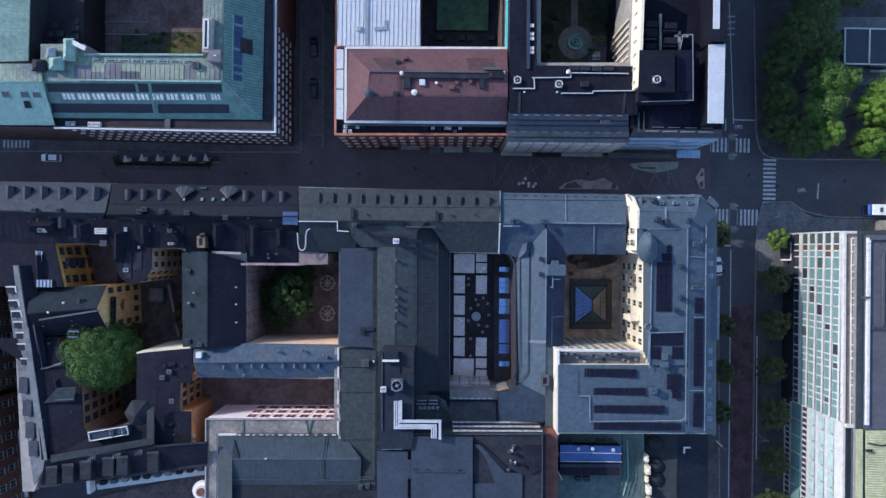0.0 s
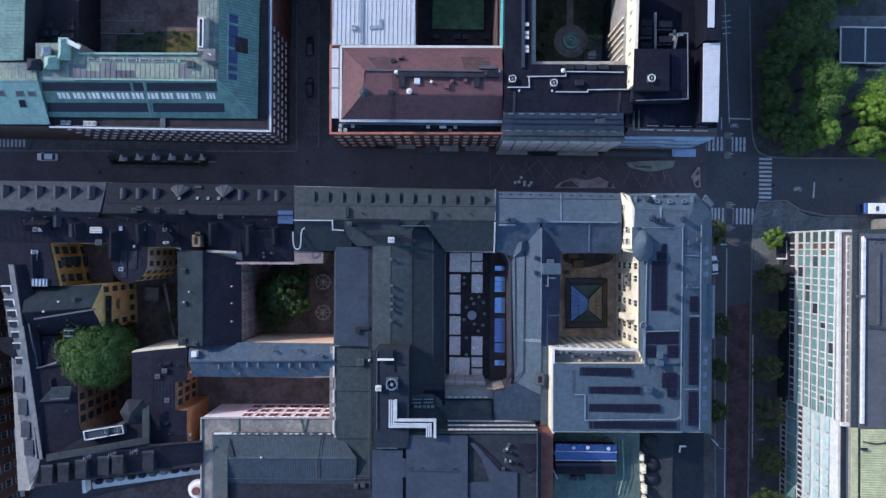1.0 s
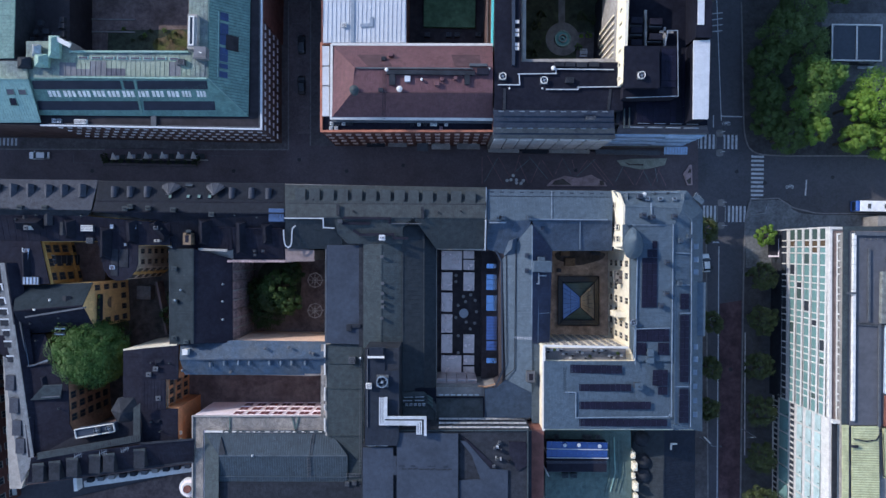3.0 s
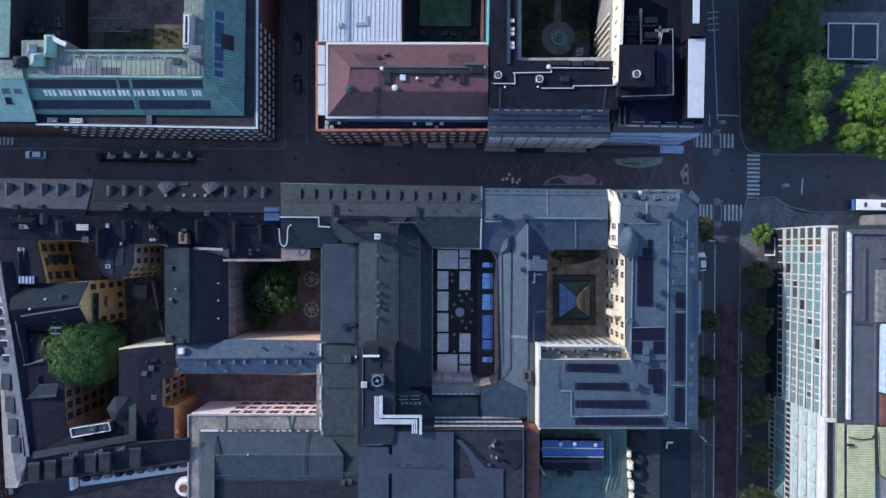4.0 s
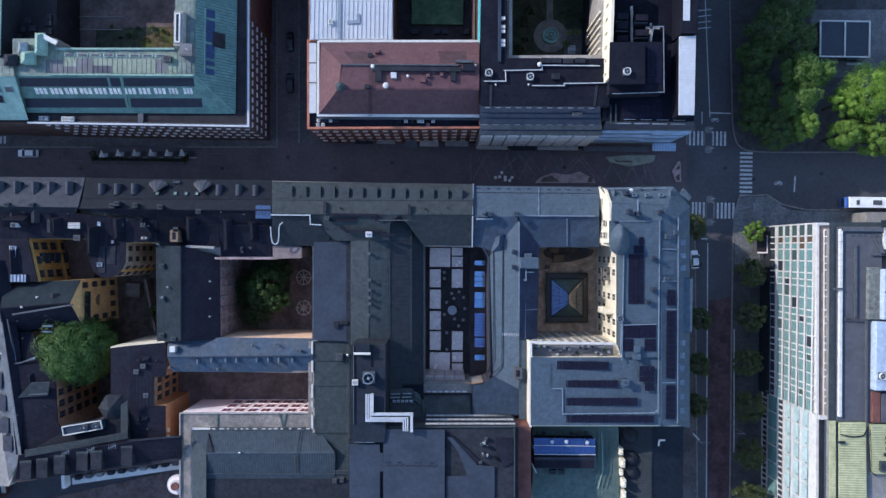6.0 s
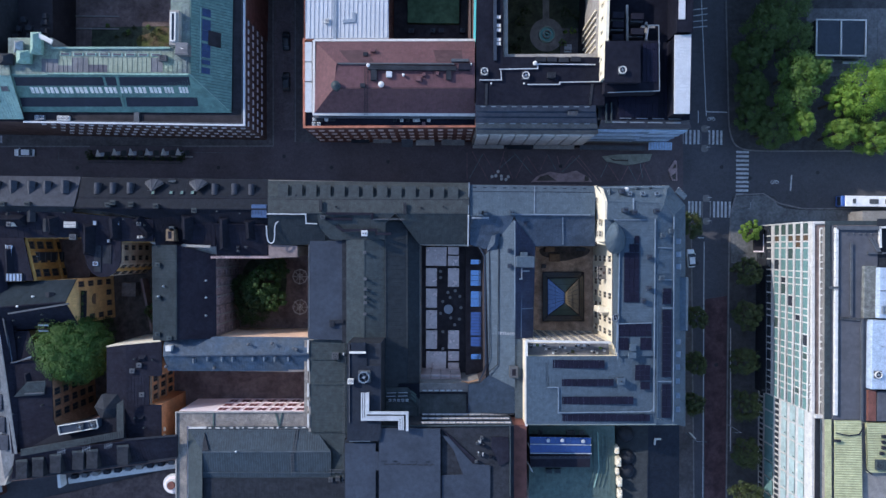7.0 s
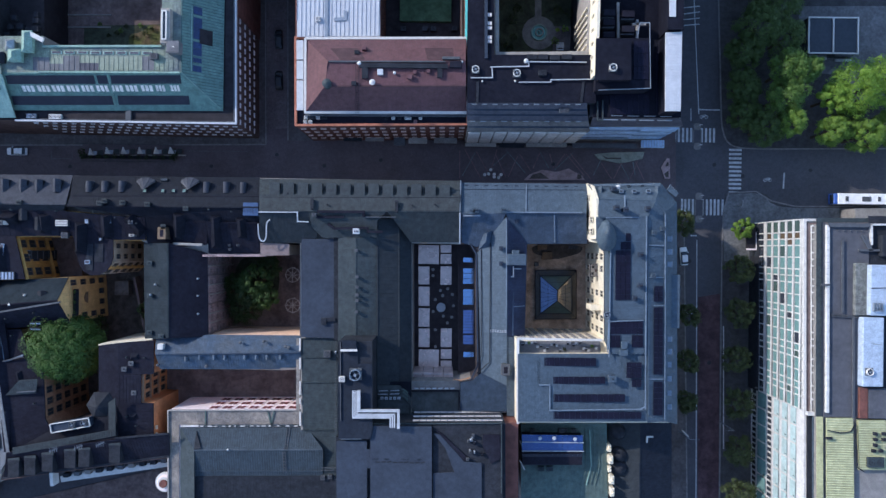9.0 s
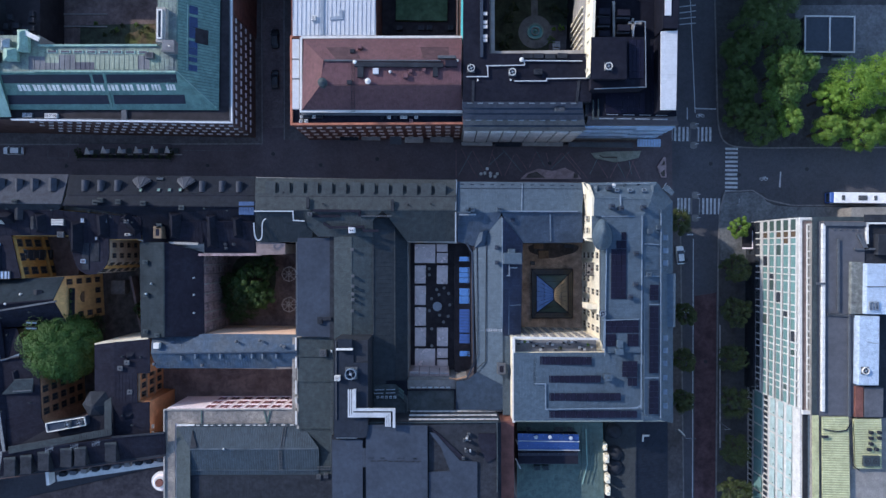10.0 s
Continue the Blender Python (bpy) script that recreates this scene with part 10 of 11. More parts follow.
# octagonal pergolas
STONEP = mat("cream_painted_timber", (0.5, 0.46, 0.42), 0.7, var=0.3, scale=0.8)
for q in ((-31.64, -7.29, 2.6), (-31.53, -14.46, 2.6)):
    t = thing("octagonal_pergola", (q[0], q[1], 0.3), "white octagonal spoked pergola in the court", "pergola", group="court pergolas")
    bm = bmesh.new()
    ring(bm, (q[0], q[1], 2.5), 1.85, 1.65, 0.15, 8)
    part("rim", bm, STONEP, t)
    bm = bmesh.new()
    ring(bm, (q[0], q[1], 2.66), 0.7, 0.58, 0.12, 8)
    part("inner_rim", bm, STONEP, t)
    for k in range(8):
        a = k * math.pi / 4
        bm = bmesh.new()
        beam(bm, (q[0], q[1], 2.8), (q[0] + 1.7 * math.cos(a), q[1] + 1.7 * math.sin(a), 2.6), 0.14, 0.12)
        part("spoke", bm, STONEP, t)
        if k % 2 == 0:
            bm = bmesh.new()
            box(bm, q[0] + 1.68 * math.cos(a) - .06, q[1] + 1.68 * math.sin(a) - .06, 0.25, q[0] + 1.68 * math.cos(a) + .06, q[1] + 1.68 * math.sin(a) + .06, 2.5)
            part("post", bm, STONEP, t)

# hips and low ridges that break up the black rear roofs
for a, b, h in (((-91.21, 4.51, 20.6), (-85.31, 4.59, 20.6), 1.0), ((-79.91, 5.49, 20.8), (-80.28, 1.39, 19.4), 0.9), ((-72.44, 3.85, 20.4), (-72.85, -2.66, 19.4), 1.1), ((-66.97, 5.68, 20.8), (-67.19, 0.63, 19.4), 0.8), ((-89.76, -1.13, 19), (-89.43, -7.09, 19), 0.9), ((-62.34, 5.40, 20.6), (-59.52, 1.69, 19.6), 0.8),
                ((-51.52, 5.89, 21.2), (-52.09, 0.38, 19.4), 1.2), ((-43.95, 5.66, 21), (-44.28, -1.41, 18.8), 1.0), ((-38.65, 5.27, 21), (-38.66, 0.81, 19.4), 0.8), ((-85.79, -27.30, 19), (-84.9, -31.5, 19), 0.5), ((-62.4, -24.4, 19.2), (-60.0, -24.3, 19.0), 0.35), ((-62.6, -37.0, 19.2), (-60.2, -36.9, 19.0), 0.35)):
    a, b = V(a), V(b)
    d = (b - a).normalized()
    sd = d.cross(Vector((0, 0, 1))).normalized() * 1.3
    bm = bmesh.new()
    vs = [bm.verts.new(p) for p in (a - sd + Vector((0, 0, -.6)), a + sd + Vector((0, 0, -.6)), b + sd + Vector((0, 0, -.6)), b - sd + Vector((0, 0, -.6)), a + d * 0.8 + Vector((0, 0, h)), b - d * 0.8 + Vector((0, 0, h)))]
    for q in ((0, 1, 4), (2, 3, 5), (1, 2, 5, 4), (3, 0, 4, 5), (3, 2, 1, 0)):
        bm.faces.new([vs[i] for i in q])
    solid("roof_ridge_dormer", bm, CHARD, "long dark hipped metal dormer on the roof", "dormer", group="rear roof dormers")
for q in ((-90.75, 5.34, 20.6), (-86.15, 6.20, 21.2), (-76.87, 6.11, 21), (-69.11, 5.99, 21), (-64.60, 4.89, 20.8), (-60.40, 3.79, 20.4), (-44.82, 6.77, 22), (-40.20, 6.38, 21.8), (-81.82, -15.22, 20), (-88.21, -16.58, 19.2), (-87.33, -20.22, 18.6), (-87.79, -36.17, 19.4), (-82.11, -34.40, 19), (-62.75, -24.42, 19.1), (-59.02, -24.52, 18.8), (-60.51, -38.80, 19.2), (-62.65, -36.90, 19.0)):
    vent(q, 0.18, 0.6, m=GREY)

# ---- white office building ----
FROST = mat("frosted_teal_glass", (0.46, 0.58, 0.56), 0.35, var=0.25)
PALEB = mat("pale_blue_white_metal", (0.40, 0.47, 0.56), 0.5, var=0.3, scale=0.3, stain=(0.33, 0.38, 0.46), streak=0.15)
EW = building("white_office_building", "tall white office building with teal glazed bays and flat grey roofs",
              [(77.10, 6.17, 23.8), (128.81, 6.93, 23.8), (129.79, -62.51, 23.8), (77.87, -63.25, 23.8)], WHITE)
pN, pM, pS = V((77.10, 6.17, 23.8)), V((77.43, -32.70, 23.8)), V((77.87, -63.25, 23.8))
# glazed bays: storey bands of panes between white piers
# charcoal panel on the white wall paints in the ground floor's shade
bm = bmesh.new()
box(bm, pN.x - 0.3, pM.y, 0.1, pN.x - 0.01, pN.y - 0.2, 4.9)
part("ground_floor", bm, CHAR, EW, "dark panel standing in for the shaded ground floor recess")
rowz = [1.2, 4.9, 8.5, 11.5, 14.55, 17.65, 20.7]
# bays along the front: wide ones in twos, then narrow ones in twos
bays = [2.5, 1.42, 1.36] + [2.46, 2.46, 1.4, 1.4] * 4
bays.append((pN.y - pM.y) - sum(bays))
nb = len(bays)
edge = [pN.y - sum(bays[:i]) for i in range(nb)] + [pM.y, pM.y]
WOODG = glossy("brown_reflecting_glass", (0.12, 0.085, 0.055), 0.12)
for i in range(nb + 1):
    y0, y1 = edge[i], edge[i + 1]
    x = pN.x + (pM.x - pN.x) * (i + 0.5) / nb
    bm = bmesh.new()
    box(bm, x - 0.24, y0 - 0.13, 4.9, x - 0.02, y0 + 0.13, 23.6)
    part("pier", bm, WHITE, EW)
    if i == nb:
        break
    for k, z in enumerate(rowz):
        if k == 0:
            bm = bmesh.new()
            box(bm, x - 0.36, y1 + 0.1, 0.6, x - 0.303, y0 - 0.1, 4.2)
            part("shop_window", bm, GLASS, EW)
            continue
        h = 1.7
        dark = (i * 7 + k * 3) % 17 == 0
        gm = GLASS if k == 1 else WOODG if (i == 1 or i == 2 and k % 2) and k != 3 else TEALD if i == 0 or (i * 5 + k) % 19 == 0 else GLASS if dark else TEALG
        bm = bmesh.new()
        box(bm, x - 0.10, y1 + 0.13, z, x - 0.01, y0 - 0.13, z + h)
        g = part("pane", bm, gm, EW)
        bm = bmesh.new()
        box(bm, x - 0.14, y1 + 0.13, z - 0.1, x - 0.01, y0 - 0.13, z - 0.003)
        part("sill", bm, STEEL, g)
for z in [r - 0.7 for r in rowz[1:]] + [23.0]:
    bm = bmesh.new()
    box(bm, pN.x - 0.1, pM.y, z - 0.3, pN.x - 0.03, pN.y, z + 0.3)
    part("band", bm, WHITE, EW, "white spandrel band")
# southern front: pale panels
for i in range(8):
    y0, y1 = pM.y + (pS.y - pM.y) * i / 8, pM.y + (pS.y - pM.y) * (i + 1) / 8
    for z0, z1, m_ in ((4.2, 8.0, TEALG), (11.9, 14.0, FROST), (15.5, 17.6, FROST), (19.1, 21.2, FROST)):
        bm = bmesh.new()
        box(bm, pM.x - 0.12, y1 + 0.22, z0, pM.x - 0.01, y0 - 0.22, z1)
        g = part("pane", bm, m_, EW)
        bm = bmesh.new()
        y_ = y1 + 0.55 + 0.3 * (i % 2)
        box(bm, pM.x - 0.17, y_ - 0.09, z1 - 0.7, pM.x - 0.123, y_ + 0.09, z1 - 0.1)
        part("vent_flap", bm, TEALD, g)
    for z0 in (1.6, 9.0):
        for k in range(3):
            y_ = y0 + (y1 - y0) * (k + 0.5) / 3
            bm = bmesh.new()
            box(bm, pM.x - 0.10, y_ - 0.4, z0, pM.x - 0.01, y_ + 0.4, z0 + 1.5)
            part("pane", bm, GLASS, EW)
windows(EW, (128.81, 6.93, 23.8), (77.10, 6.17, 23.8), 1, 22, 24, 6, 1.8, 2.2, WHITE, TEALG)
bm = bmesh.new()
box(bm, pN.x - 2.6, pN.y - 6.2, 3.2, pN.x, pN.y - 0.1, 3.6, bevel=0.04)
solid("entrance_canopy", bm, PLUM, "dark entrance canopy with a pale edge on the corner", "canopy")
pipe_run("canopy_edge", [(pN.x - 2.5, pN.y - 6.1, 3.6), (pN.x - 0.25, pN.y - 6.1, 3.6), (pN.x - 0.25, pN.y - 2.2, 3.6)], 0.35, 0.2, PINK, "pale pink edge strip of the canopy", "trim")
parapet(EW, [(128.81, 6.82, 23.8), (77.21, 6.05, 23.8), (77.98, -63.25, 23.8)], WHITE, 0.5, 0.5, label="white parapet")
roof(EW, [(77.42, 5.52, 24), (132.92, 6.17, 24), (133.66, -63.80, 24), (77.96, -64.45, 24)], BROWNL, 0, name="ledge", label="brown gravel roof ledge")
# pergola of white frames on the ledge
EP = thing("roof_pergola", (79.48, -13.80, 24), "white framed roof pergola along the ledge", "pergola")
q0, q1 = V((78.62, 4.79, 25.2)), V((79.04, -32.86, 25.2))
for k in range(29):
    p = q0.lerp(q1, k / 28)
    if k % 4 != 3:
        bm = bmesh.new()
        beam(bm, p + Vector((-0.6, 0, 0)), p + Vector((0.7, 0, 0)), 0.3, 0.2)
        part("cross_beam", bm, WHITE, EP)
for s in (-0.6, 0.5):
    bm = bmesh.new()
    beam(bm, q0 + Vector((s, 0, -.2)), q1 + Vector((s, 0, -.2)), 0.16, 0.2)
    part("rail", bm, WHITE, EP)
for k in range(10):
    p = q0.lerp(q1, (k + .5) / 10)
    bm = bmesh.new()
    box(bm, p.x - .1, p.y - .1, 23.8, p.x + .1, p.y + .1, 25.0)
    part("post", bm, WHITE, EP)
walls(EW, [(78.44, 5.07, 26.8), (130.33, 5.68, 26.8), (131.05, -62.53, 26.8), (78.96, -63.15, 26.8)], STONE, 23)
roof(EW, [(78.09, 6.30, 27), (130.14, 6.91, 27), (130.15, 6.01, 27), (79.11, 5.41, 27), (79.43, -33.33, 27), (78.41, -33.34, 27)], GREYG, 0, label="grey-green roof edge")
roof(EW, [(79.29, 5.28, 27.5), (88.16, 5.38, 27.5), (88.58, -33.10, 27.5), (79.71, -33.21, 27.5)], DARKG, 0, label="dark grey felt roof")
roof(EW, [(79.00, 5.41, 27), (79.68, 5.42, 27), (80.10, -33.32, 27), (79.43, -33.33, 27)], SLATE, 0)
bm = bmesh.new()
a, b = V((79.80, 4.94, 27.6)), V((80.10, -32.28, 27.6))
n_ = 30
for k in range(n_):
    p, q = a.lerp(b, k / n_), a.lerp(b, (k + 1) / n_)
    bm = bmesh.new()
    box(bm, p.x - 0.32, q.y + 0.02, 27.4, p.x + 0.32, p.y - 0.02, 28.1, bevel=0.06)
    part("coping", bm, WHITE, EW, "white coping block")
parapet(EW, [(79.80, 4.94, 27.6), (88.10, 4.93, 27.6)], GREYL, 0.8, 0.5, name="coping")
roof(EW, [(88.32, 6.86, 27.2), (129.95, 7.35, 27.2), (130.37, -33.13, 27.2), (88.77, -33.62, 27.2)], CHAR, 0)
for a in ([(82.80, 1.73, 27.7), (82.96, -12.28, 27.7)], [(85.10, -13.38, 27.7), (85.32, -33.09, 27.7)], [(86.19, -0.03, 27.7), (89.88, 0.02, 27.7)], [(86.60, 2.78, 27.7), (88.09, 0.11, 27.7)], [(87.16, 2.79, 27.7), (88.54, 0.11, 27.7)], [(78.59, -6.94, 28), (79.93, -6.92, 28)]):
    pipe_run("roof_rail", a, 0.4, 0.3, GREYL, "pale metal roof strip", "pipe")
bm = bmesh.new()
a, b = V((80.89, -12.99, 27.6)), V((86.05, -13.26, 27.6))
for k in range(16):
    p = a.lerp(b, k / 15)
    beam(bm, p + Vector((0, -.3, 0)), p + Vector((0, .3, 0)), 0.12, 0.3)
for s in (-.25, .25):
    beam(bm, a + Vector((0, s, 0.1)), b + Vector((0, s, 0.1)), 0.08, 0.1)
solid("roof_walkway", bm, GREYL, "pale toothed roof walkway", "walkway")
for k in range(6):
    f = k / 5
    p = V((82.00, 3.85, 27.5)).lerp(V((87.95, 3.81, 27.5)), f)
    vent(p, 0.16, 0.4, m=GREYL)
bm = bmesh.new()
a, b = (85.14, -12.90, 28), (87.71, -2.58, 28)
box(bm, a[0], a[1], 27, b[0], b[1], 28.3, bevel=0.1)
solid("mossy_roof_bed", bm, mat("mossy_gravel", (0.13, 0.132, 0.125), 0.9, var=0.6, scale=0.9, stain=(0.2, 0.21, 0.19)), "mossy gravel roof bed", "green roof")
bm = bmesh.new()
a, b = (87.43, -12.78, 29), (99.53, -2.87, 29)
box(bm, a[0], a[1], 27, b[0], b[1], 29.5, bevel=0.1)
solid("white_plant_room", bm, PALEB, "pale blue-white metal rooftop plant room", "plant room")
bm = bmesh.new()
a, b = (86.25, -26.77, 29), (90.32, -13.19, 29)
box(bm, a[0], a[1], 27, b[0], b[1], 29.2, bevel=0.1)
solid("white_plant_room", bm, PALEB, "long pale blue-white metal rooftop plant room", "plant room")
roof_fan((87.42, -23.84, 29.2), 0.7, 0.6)
bm = bmesh.new()
cyl(bm, (87.9, -18.2, 29.2), 0.05, 3.0, 8, 0.03)
for z, l in ((30.6, 0.9), (31.2, 0.7), (31.8, 0.5)):
    beam(bm, (87.9 - l, -18.2, z), (87.9 + l, -18.2, z), 0.05, 0.05)
solid("antenna", bm, STEEL, "thin metal antenna mast on the plant room", "antenna")
bm = bmesh.new()
for k in range(4):
    beam(bm, (87.9 + 0.55 * k, -11.9, 29.5), (87.9 + 0.55 * k, -10.3, 29.5), 0.1, 0.5)
for y in (-11.9, -11.1, -10.3):
    beam(bm, (87.8, y, 29.98), (89.65, y, 29.98), 0.12, 0.12)
solid("roof_rack", bm, STEEL, "pale metal grid rack on the plant room roof", "roof rack")
for a, b in (((87.6, -7.4, 29.5), (99.4, -7.2, 29.5)), ((92.0, -12.6, 29.5), (92.1, -3.0, 29.5))):
    pipe_run("roof_seam", [a, b], 0.16, 0.1, GREYL, "raised sheet joint of the plant room roof", "trim")
for a, b, m_, lb in (((86.38, -33.28, 27.8), (87.99, -27.22, 27.8), RUST, "rust-red metal roof panel"), ((88.17, -33.26, 27.8), (91.91, -27.39, 27.8), DARKG, "dark grey roof panel")):
    bm = bmesh.new()
    box(bm, a[0], a[1], 27, b[0], b[1], a[2] + 0.3, bevel=0.05)
    solid("roof_housing", bm, m_, lb, "roof housing")
for a, b in (((88.4, 5.1, 27.2), (99.0, 5.2, 27.2)), ((88.4, 4.98, 27.2), (88.5, 1.2, 27.2))):
    pipe_run("roof_kerb", [a, b], 0.35, 0.9, WHITE, "white kerb round a sunken roof deck", "kerb")
bm = bmesh.new()
box(bm, 90.2, -1.2, 27.1, 96.5, 3.0, 28.6, bevel=0.08)
solid("roof_housing", bm, CHAR, "dark metal roof housing on the deck", "roof housing")
# yellow-green tiled roofs
LIMES = mat("pale_moss_rib", (0.51, 0.515, 0.31), 0.75, var=0.25, scale=0.4)
roof(EW, [(80.11, -33.40, 27.6), (85.20, -33.27, 27.9), (85.97, -62.56, 27.9), (80.54, -62.76, 27.6)], LIME, 0.48, along=(1, 0, 0), label="yellow-green ribbed roof", h=0.1, w=0.16, seam_mat=LIMES)
roof(EW, [(78.42, -33.30, 27.2), (79.54, -33.23, 27.4), (79.98, -62.86, 27.4), (78.86, -62.96, 27.2)], LIME, 0.85, along=(1, 0, 0), h=0.12, w=0.12)
roof(EW, [(86.32, -33.70, 27.9), (91.69, -33.64, 27.9), (91.80, -43.48, 27.9), (86.65, -43.54, 27.9)], LIME, 0.48, along=(1, 0, 0), h=0.1, w=0.16, th=0.8, seam_mat=LIMES)
roof(EW, [(77.78, -33.61, 25), (79.61, -33.59, 25), (79.95, -63.96, 25), (77.89, -63.99, 25)], CHAR, 0)
roof(EW, [(78.49, -33.68, 25.6), (79.18, -33.68, 25.6), (79.51, -63.69, 25.6), (78.82, -63.70, 25.6)], BLUE, 0.8, along=(1, 0, 0))
parapet(EW, [(77.32, -33.04, 25), (79.84, -33.01, 25)], WHITE, 0.7, 0.8, name="cross_wall", label="white cross wall")
for q in ((89.42, -36.21, 28), (91.10, -36.19, 28), (89.43, -37.33, 28), (91.11, -37.31, 28), (89.44, -38.45, 28), (89.12, -39.57, 28), (90.57, -39.55, 28)):
    ac_unit(q, 0.7, 0.6, 0.6, CHAR)
ac_unit((89.48, -41.80, 28), 3.2, 2.0, 0.6, GREYG, fans=2)
pipe_run("roof_cable", [(80.25, -35.76, 28), (82.71, -36.18, 28), (84.72, -35.93, 28), (85.60, -34.36, 28), (86.14, -42.96, 28), (87.27, -43.72, 28)], 0.2, 0.15, CHAR, "dark roof cable duct", "cable")
ac_unit((80.38, -37.21, 28), 1.2, 0.5, 0.4, CHAR)
# low annex behind the bus
bm = bmesh.new()
slab(bm, [(98.40, 7.39, 6), (145.27, 8.08, 6), (145.23, 10.81, 6), (98.37, 9.73, 6)], 6)
solid("entrance_annex", bm, STONE, "pale stone entrance annex", "annex")

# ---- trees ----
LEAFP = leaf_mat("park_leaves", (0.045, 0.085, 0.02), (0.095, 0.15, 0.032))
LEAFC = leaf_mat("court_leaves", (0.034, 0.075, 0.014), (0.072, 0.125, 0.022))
LEAFM = leaf_mat("sun_bright_leaves", (0.1, 0.19, 0.022), (0.19, 0.3, 0.04))
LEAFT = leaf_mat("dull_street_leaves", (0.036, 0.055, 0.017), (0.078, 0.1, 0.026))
for i, (q, r, h, m_) in enumerate((((73.28, 4.95, 0), 2.8, 7, LEAFM), ((71.26, -4.54, 0), 3.9, 11, LEAFT), ((71.67, -14.66, 0), 3.9, 11, LEAFT), ((71.42, -25.20, 0), 3.7, 10, LEAFT), ((71.84, -35.32, 0), 4.0, 11, LEAFT), ((71.86, -46.13, 0), 3.8, 11, LEAFT), ((72.14, -56.25, 0), 4.2, 11, LEAFT),
                                   ((58.67, 5.95, 0), 3.2, 10, LEAFT), ((60.06, -15.10, 0), 3.1, 10, LEAFT), ((60.08, -25.91, 0), 3.3, 10, LEAFT), ((60.08, -35.36, 0), 3.0, 9, LEAFT))):
    tree(q, r, h, m_, "leafy street tree standing in the pavement", variant=i % 4, n=4200)
# sun and shade on the crowns are partly put into the leaf colours
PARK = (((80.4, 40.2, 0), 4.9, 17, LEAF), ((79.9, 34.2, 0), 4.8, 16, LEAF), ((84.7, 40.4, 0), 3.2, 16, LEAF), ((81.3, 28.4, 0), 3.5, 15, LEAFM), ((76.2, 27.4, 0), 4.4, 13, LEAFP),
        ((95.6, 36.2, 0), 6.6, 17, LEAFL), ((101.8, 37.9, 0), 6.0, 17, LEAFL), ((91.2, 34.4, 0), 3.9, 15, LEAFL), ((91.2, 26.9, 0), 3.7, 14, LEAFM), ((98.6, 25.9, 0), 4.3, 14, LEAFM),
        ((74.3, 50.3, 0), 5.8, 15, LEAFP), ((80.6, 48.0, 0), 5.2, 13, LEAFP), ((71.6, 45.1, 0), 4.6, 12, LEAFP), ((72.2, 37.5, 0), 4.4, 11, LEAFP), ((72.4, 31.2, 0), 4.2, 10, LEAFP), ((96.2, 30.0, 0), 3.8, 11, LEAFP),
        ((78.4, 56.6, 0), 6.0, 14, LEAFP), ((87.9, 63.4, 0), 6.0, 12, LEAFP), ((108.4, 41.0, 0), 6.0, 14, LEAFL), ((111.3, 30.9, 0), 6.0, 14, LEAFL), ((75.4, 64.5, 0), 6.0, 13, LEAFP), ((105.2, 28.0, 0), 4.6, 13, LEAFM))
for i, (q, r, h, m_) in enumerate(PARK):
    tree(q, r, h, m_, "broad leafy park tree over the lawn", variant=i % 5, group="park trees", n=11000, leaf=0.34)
tree((-78.3, -23.1, 0), 8.4, 22, LEAFY, "tall broad green tree filling the yard", 2, "yard trees", n=110000, leaf=0.31)
tree((-76.37, -19.80, 0), 3.5, 9, LEAFD, "dark green yard tree", 1, "yard trees", n=1500)
# darker copy of the court leaves, with the court's shade in its colour
LEAFS = leaf_mat("shade_toned_leaves", (0.024, 0.05, 0.012), (0.05, 0.085, 0.02))
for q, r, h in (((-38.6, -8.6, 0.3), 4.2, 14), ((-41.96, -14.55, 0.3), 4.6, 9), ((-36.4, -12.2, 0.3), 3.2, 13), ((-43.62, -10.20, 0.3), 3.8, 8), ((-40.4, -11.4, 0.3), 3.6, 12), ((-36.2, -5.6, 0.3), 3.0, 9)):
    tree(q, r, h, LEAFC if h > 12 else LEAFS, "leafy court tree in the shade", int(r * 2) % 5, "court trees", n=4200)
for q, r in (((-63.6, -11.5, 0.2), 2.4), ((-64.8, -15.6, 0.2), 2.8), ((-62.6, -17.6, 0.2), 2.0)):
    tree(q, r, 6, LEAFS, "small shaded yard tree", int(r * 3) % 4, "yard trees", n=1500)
bm = bmesh.new()
beam(bm, (-68.6, -8.2, 0.2), (-66.0, -20.6, 0.2), 0.5, 3.2)
solid("yard_wall", bm, BROWNL, "brown rendered dividing wall in the yard", "wall")
bm = bmesh.new()
box(bm, -73.5, -12.5, 0.2, -70.2, -9.2, 2.6, bevel=0.06)
solid("yard_shed", bm, UMBER, "flat grey-brown shed in the yard", "shed")
sheet("court_bed", smooth([(-46.0, -3.2, 0), (-38.0, -3.0, 0), (-35.4, -5.5, 0), (-35.2, -10.5, 0), (-36.8, -14.6, 0), (-40.5, -16.2, 0), (-46.0, -15.8, 0)], 2), GARDEN, 0.2, 0.37, "dark planted bed under the court trees", "planting bed")
sheet("yard_bed", [(-66.0, -9.5, 0), (-61.0, -9.4, 0), (-60.6, -20.4, 0), (-65.6, -20.5, 0)], GARDEN, 0.1, 0.27, "dark mossy bed along the yard wall", "planting bed")
sheet("yard_ground", [(-97.48, -6.62, 0), (-66.45, -6.16, 0), (-65.85, -46.64, 0), (-96.87, -47.09, 0)], SOIL, -0.1, 0.2, "dark earth yard under the tree", "yard")

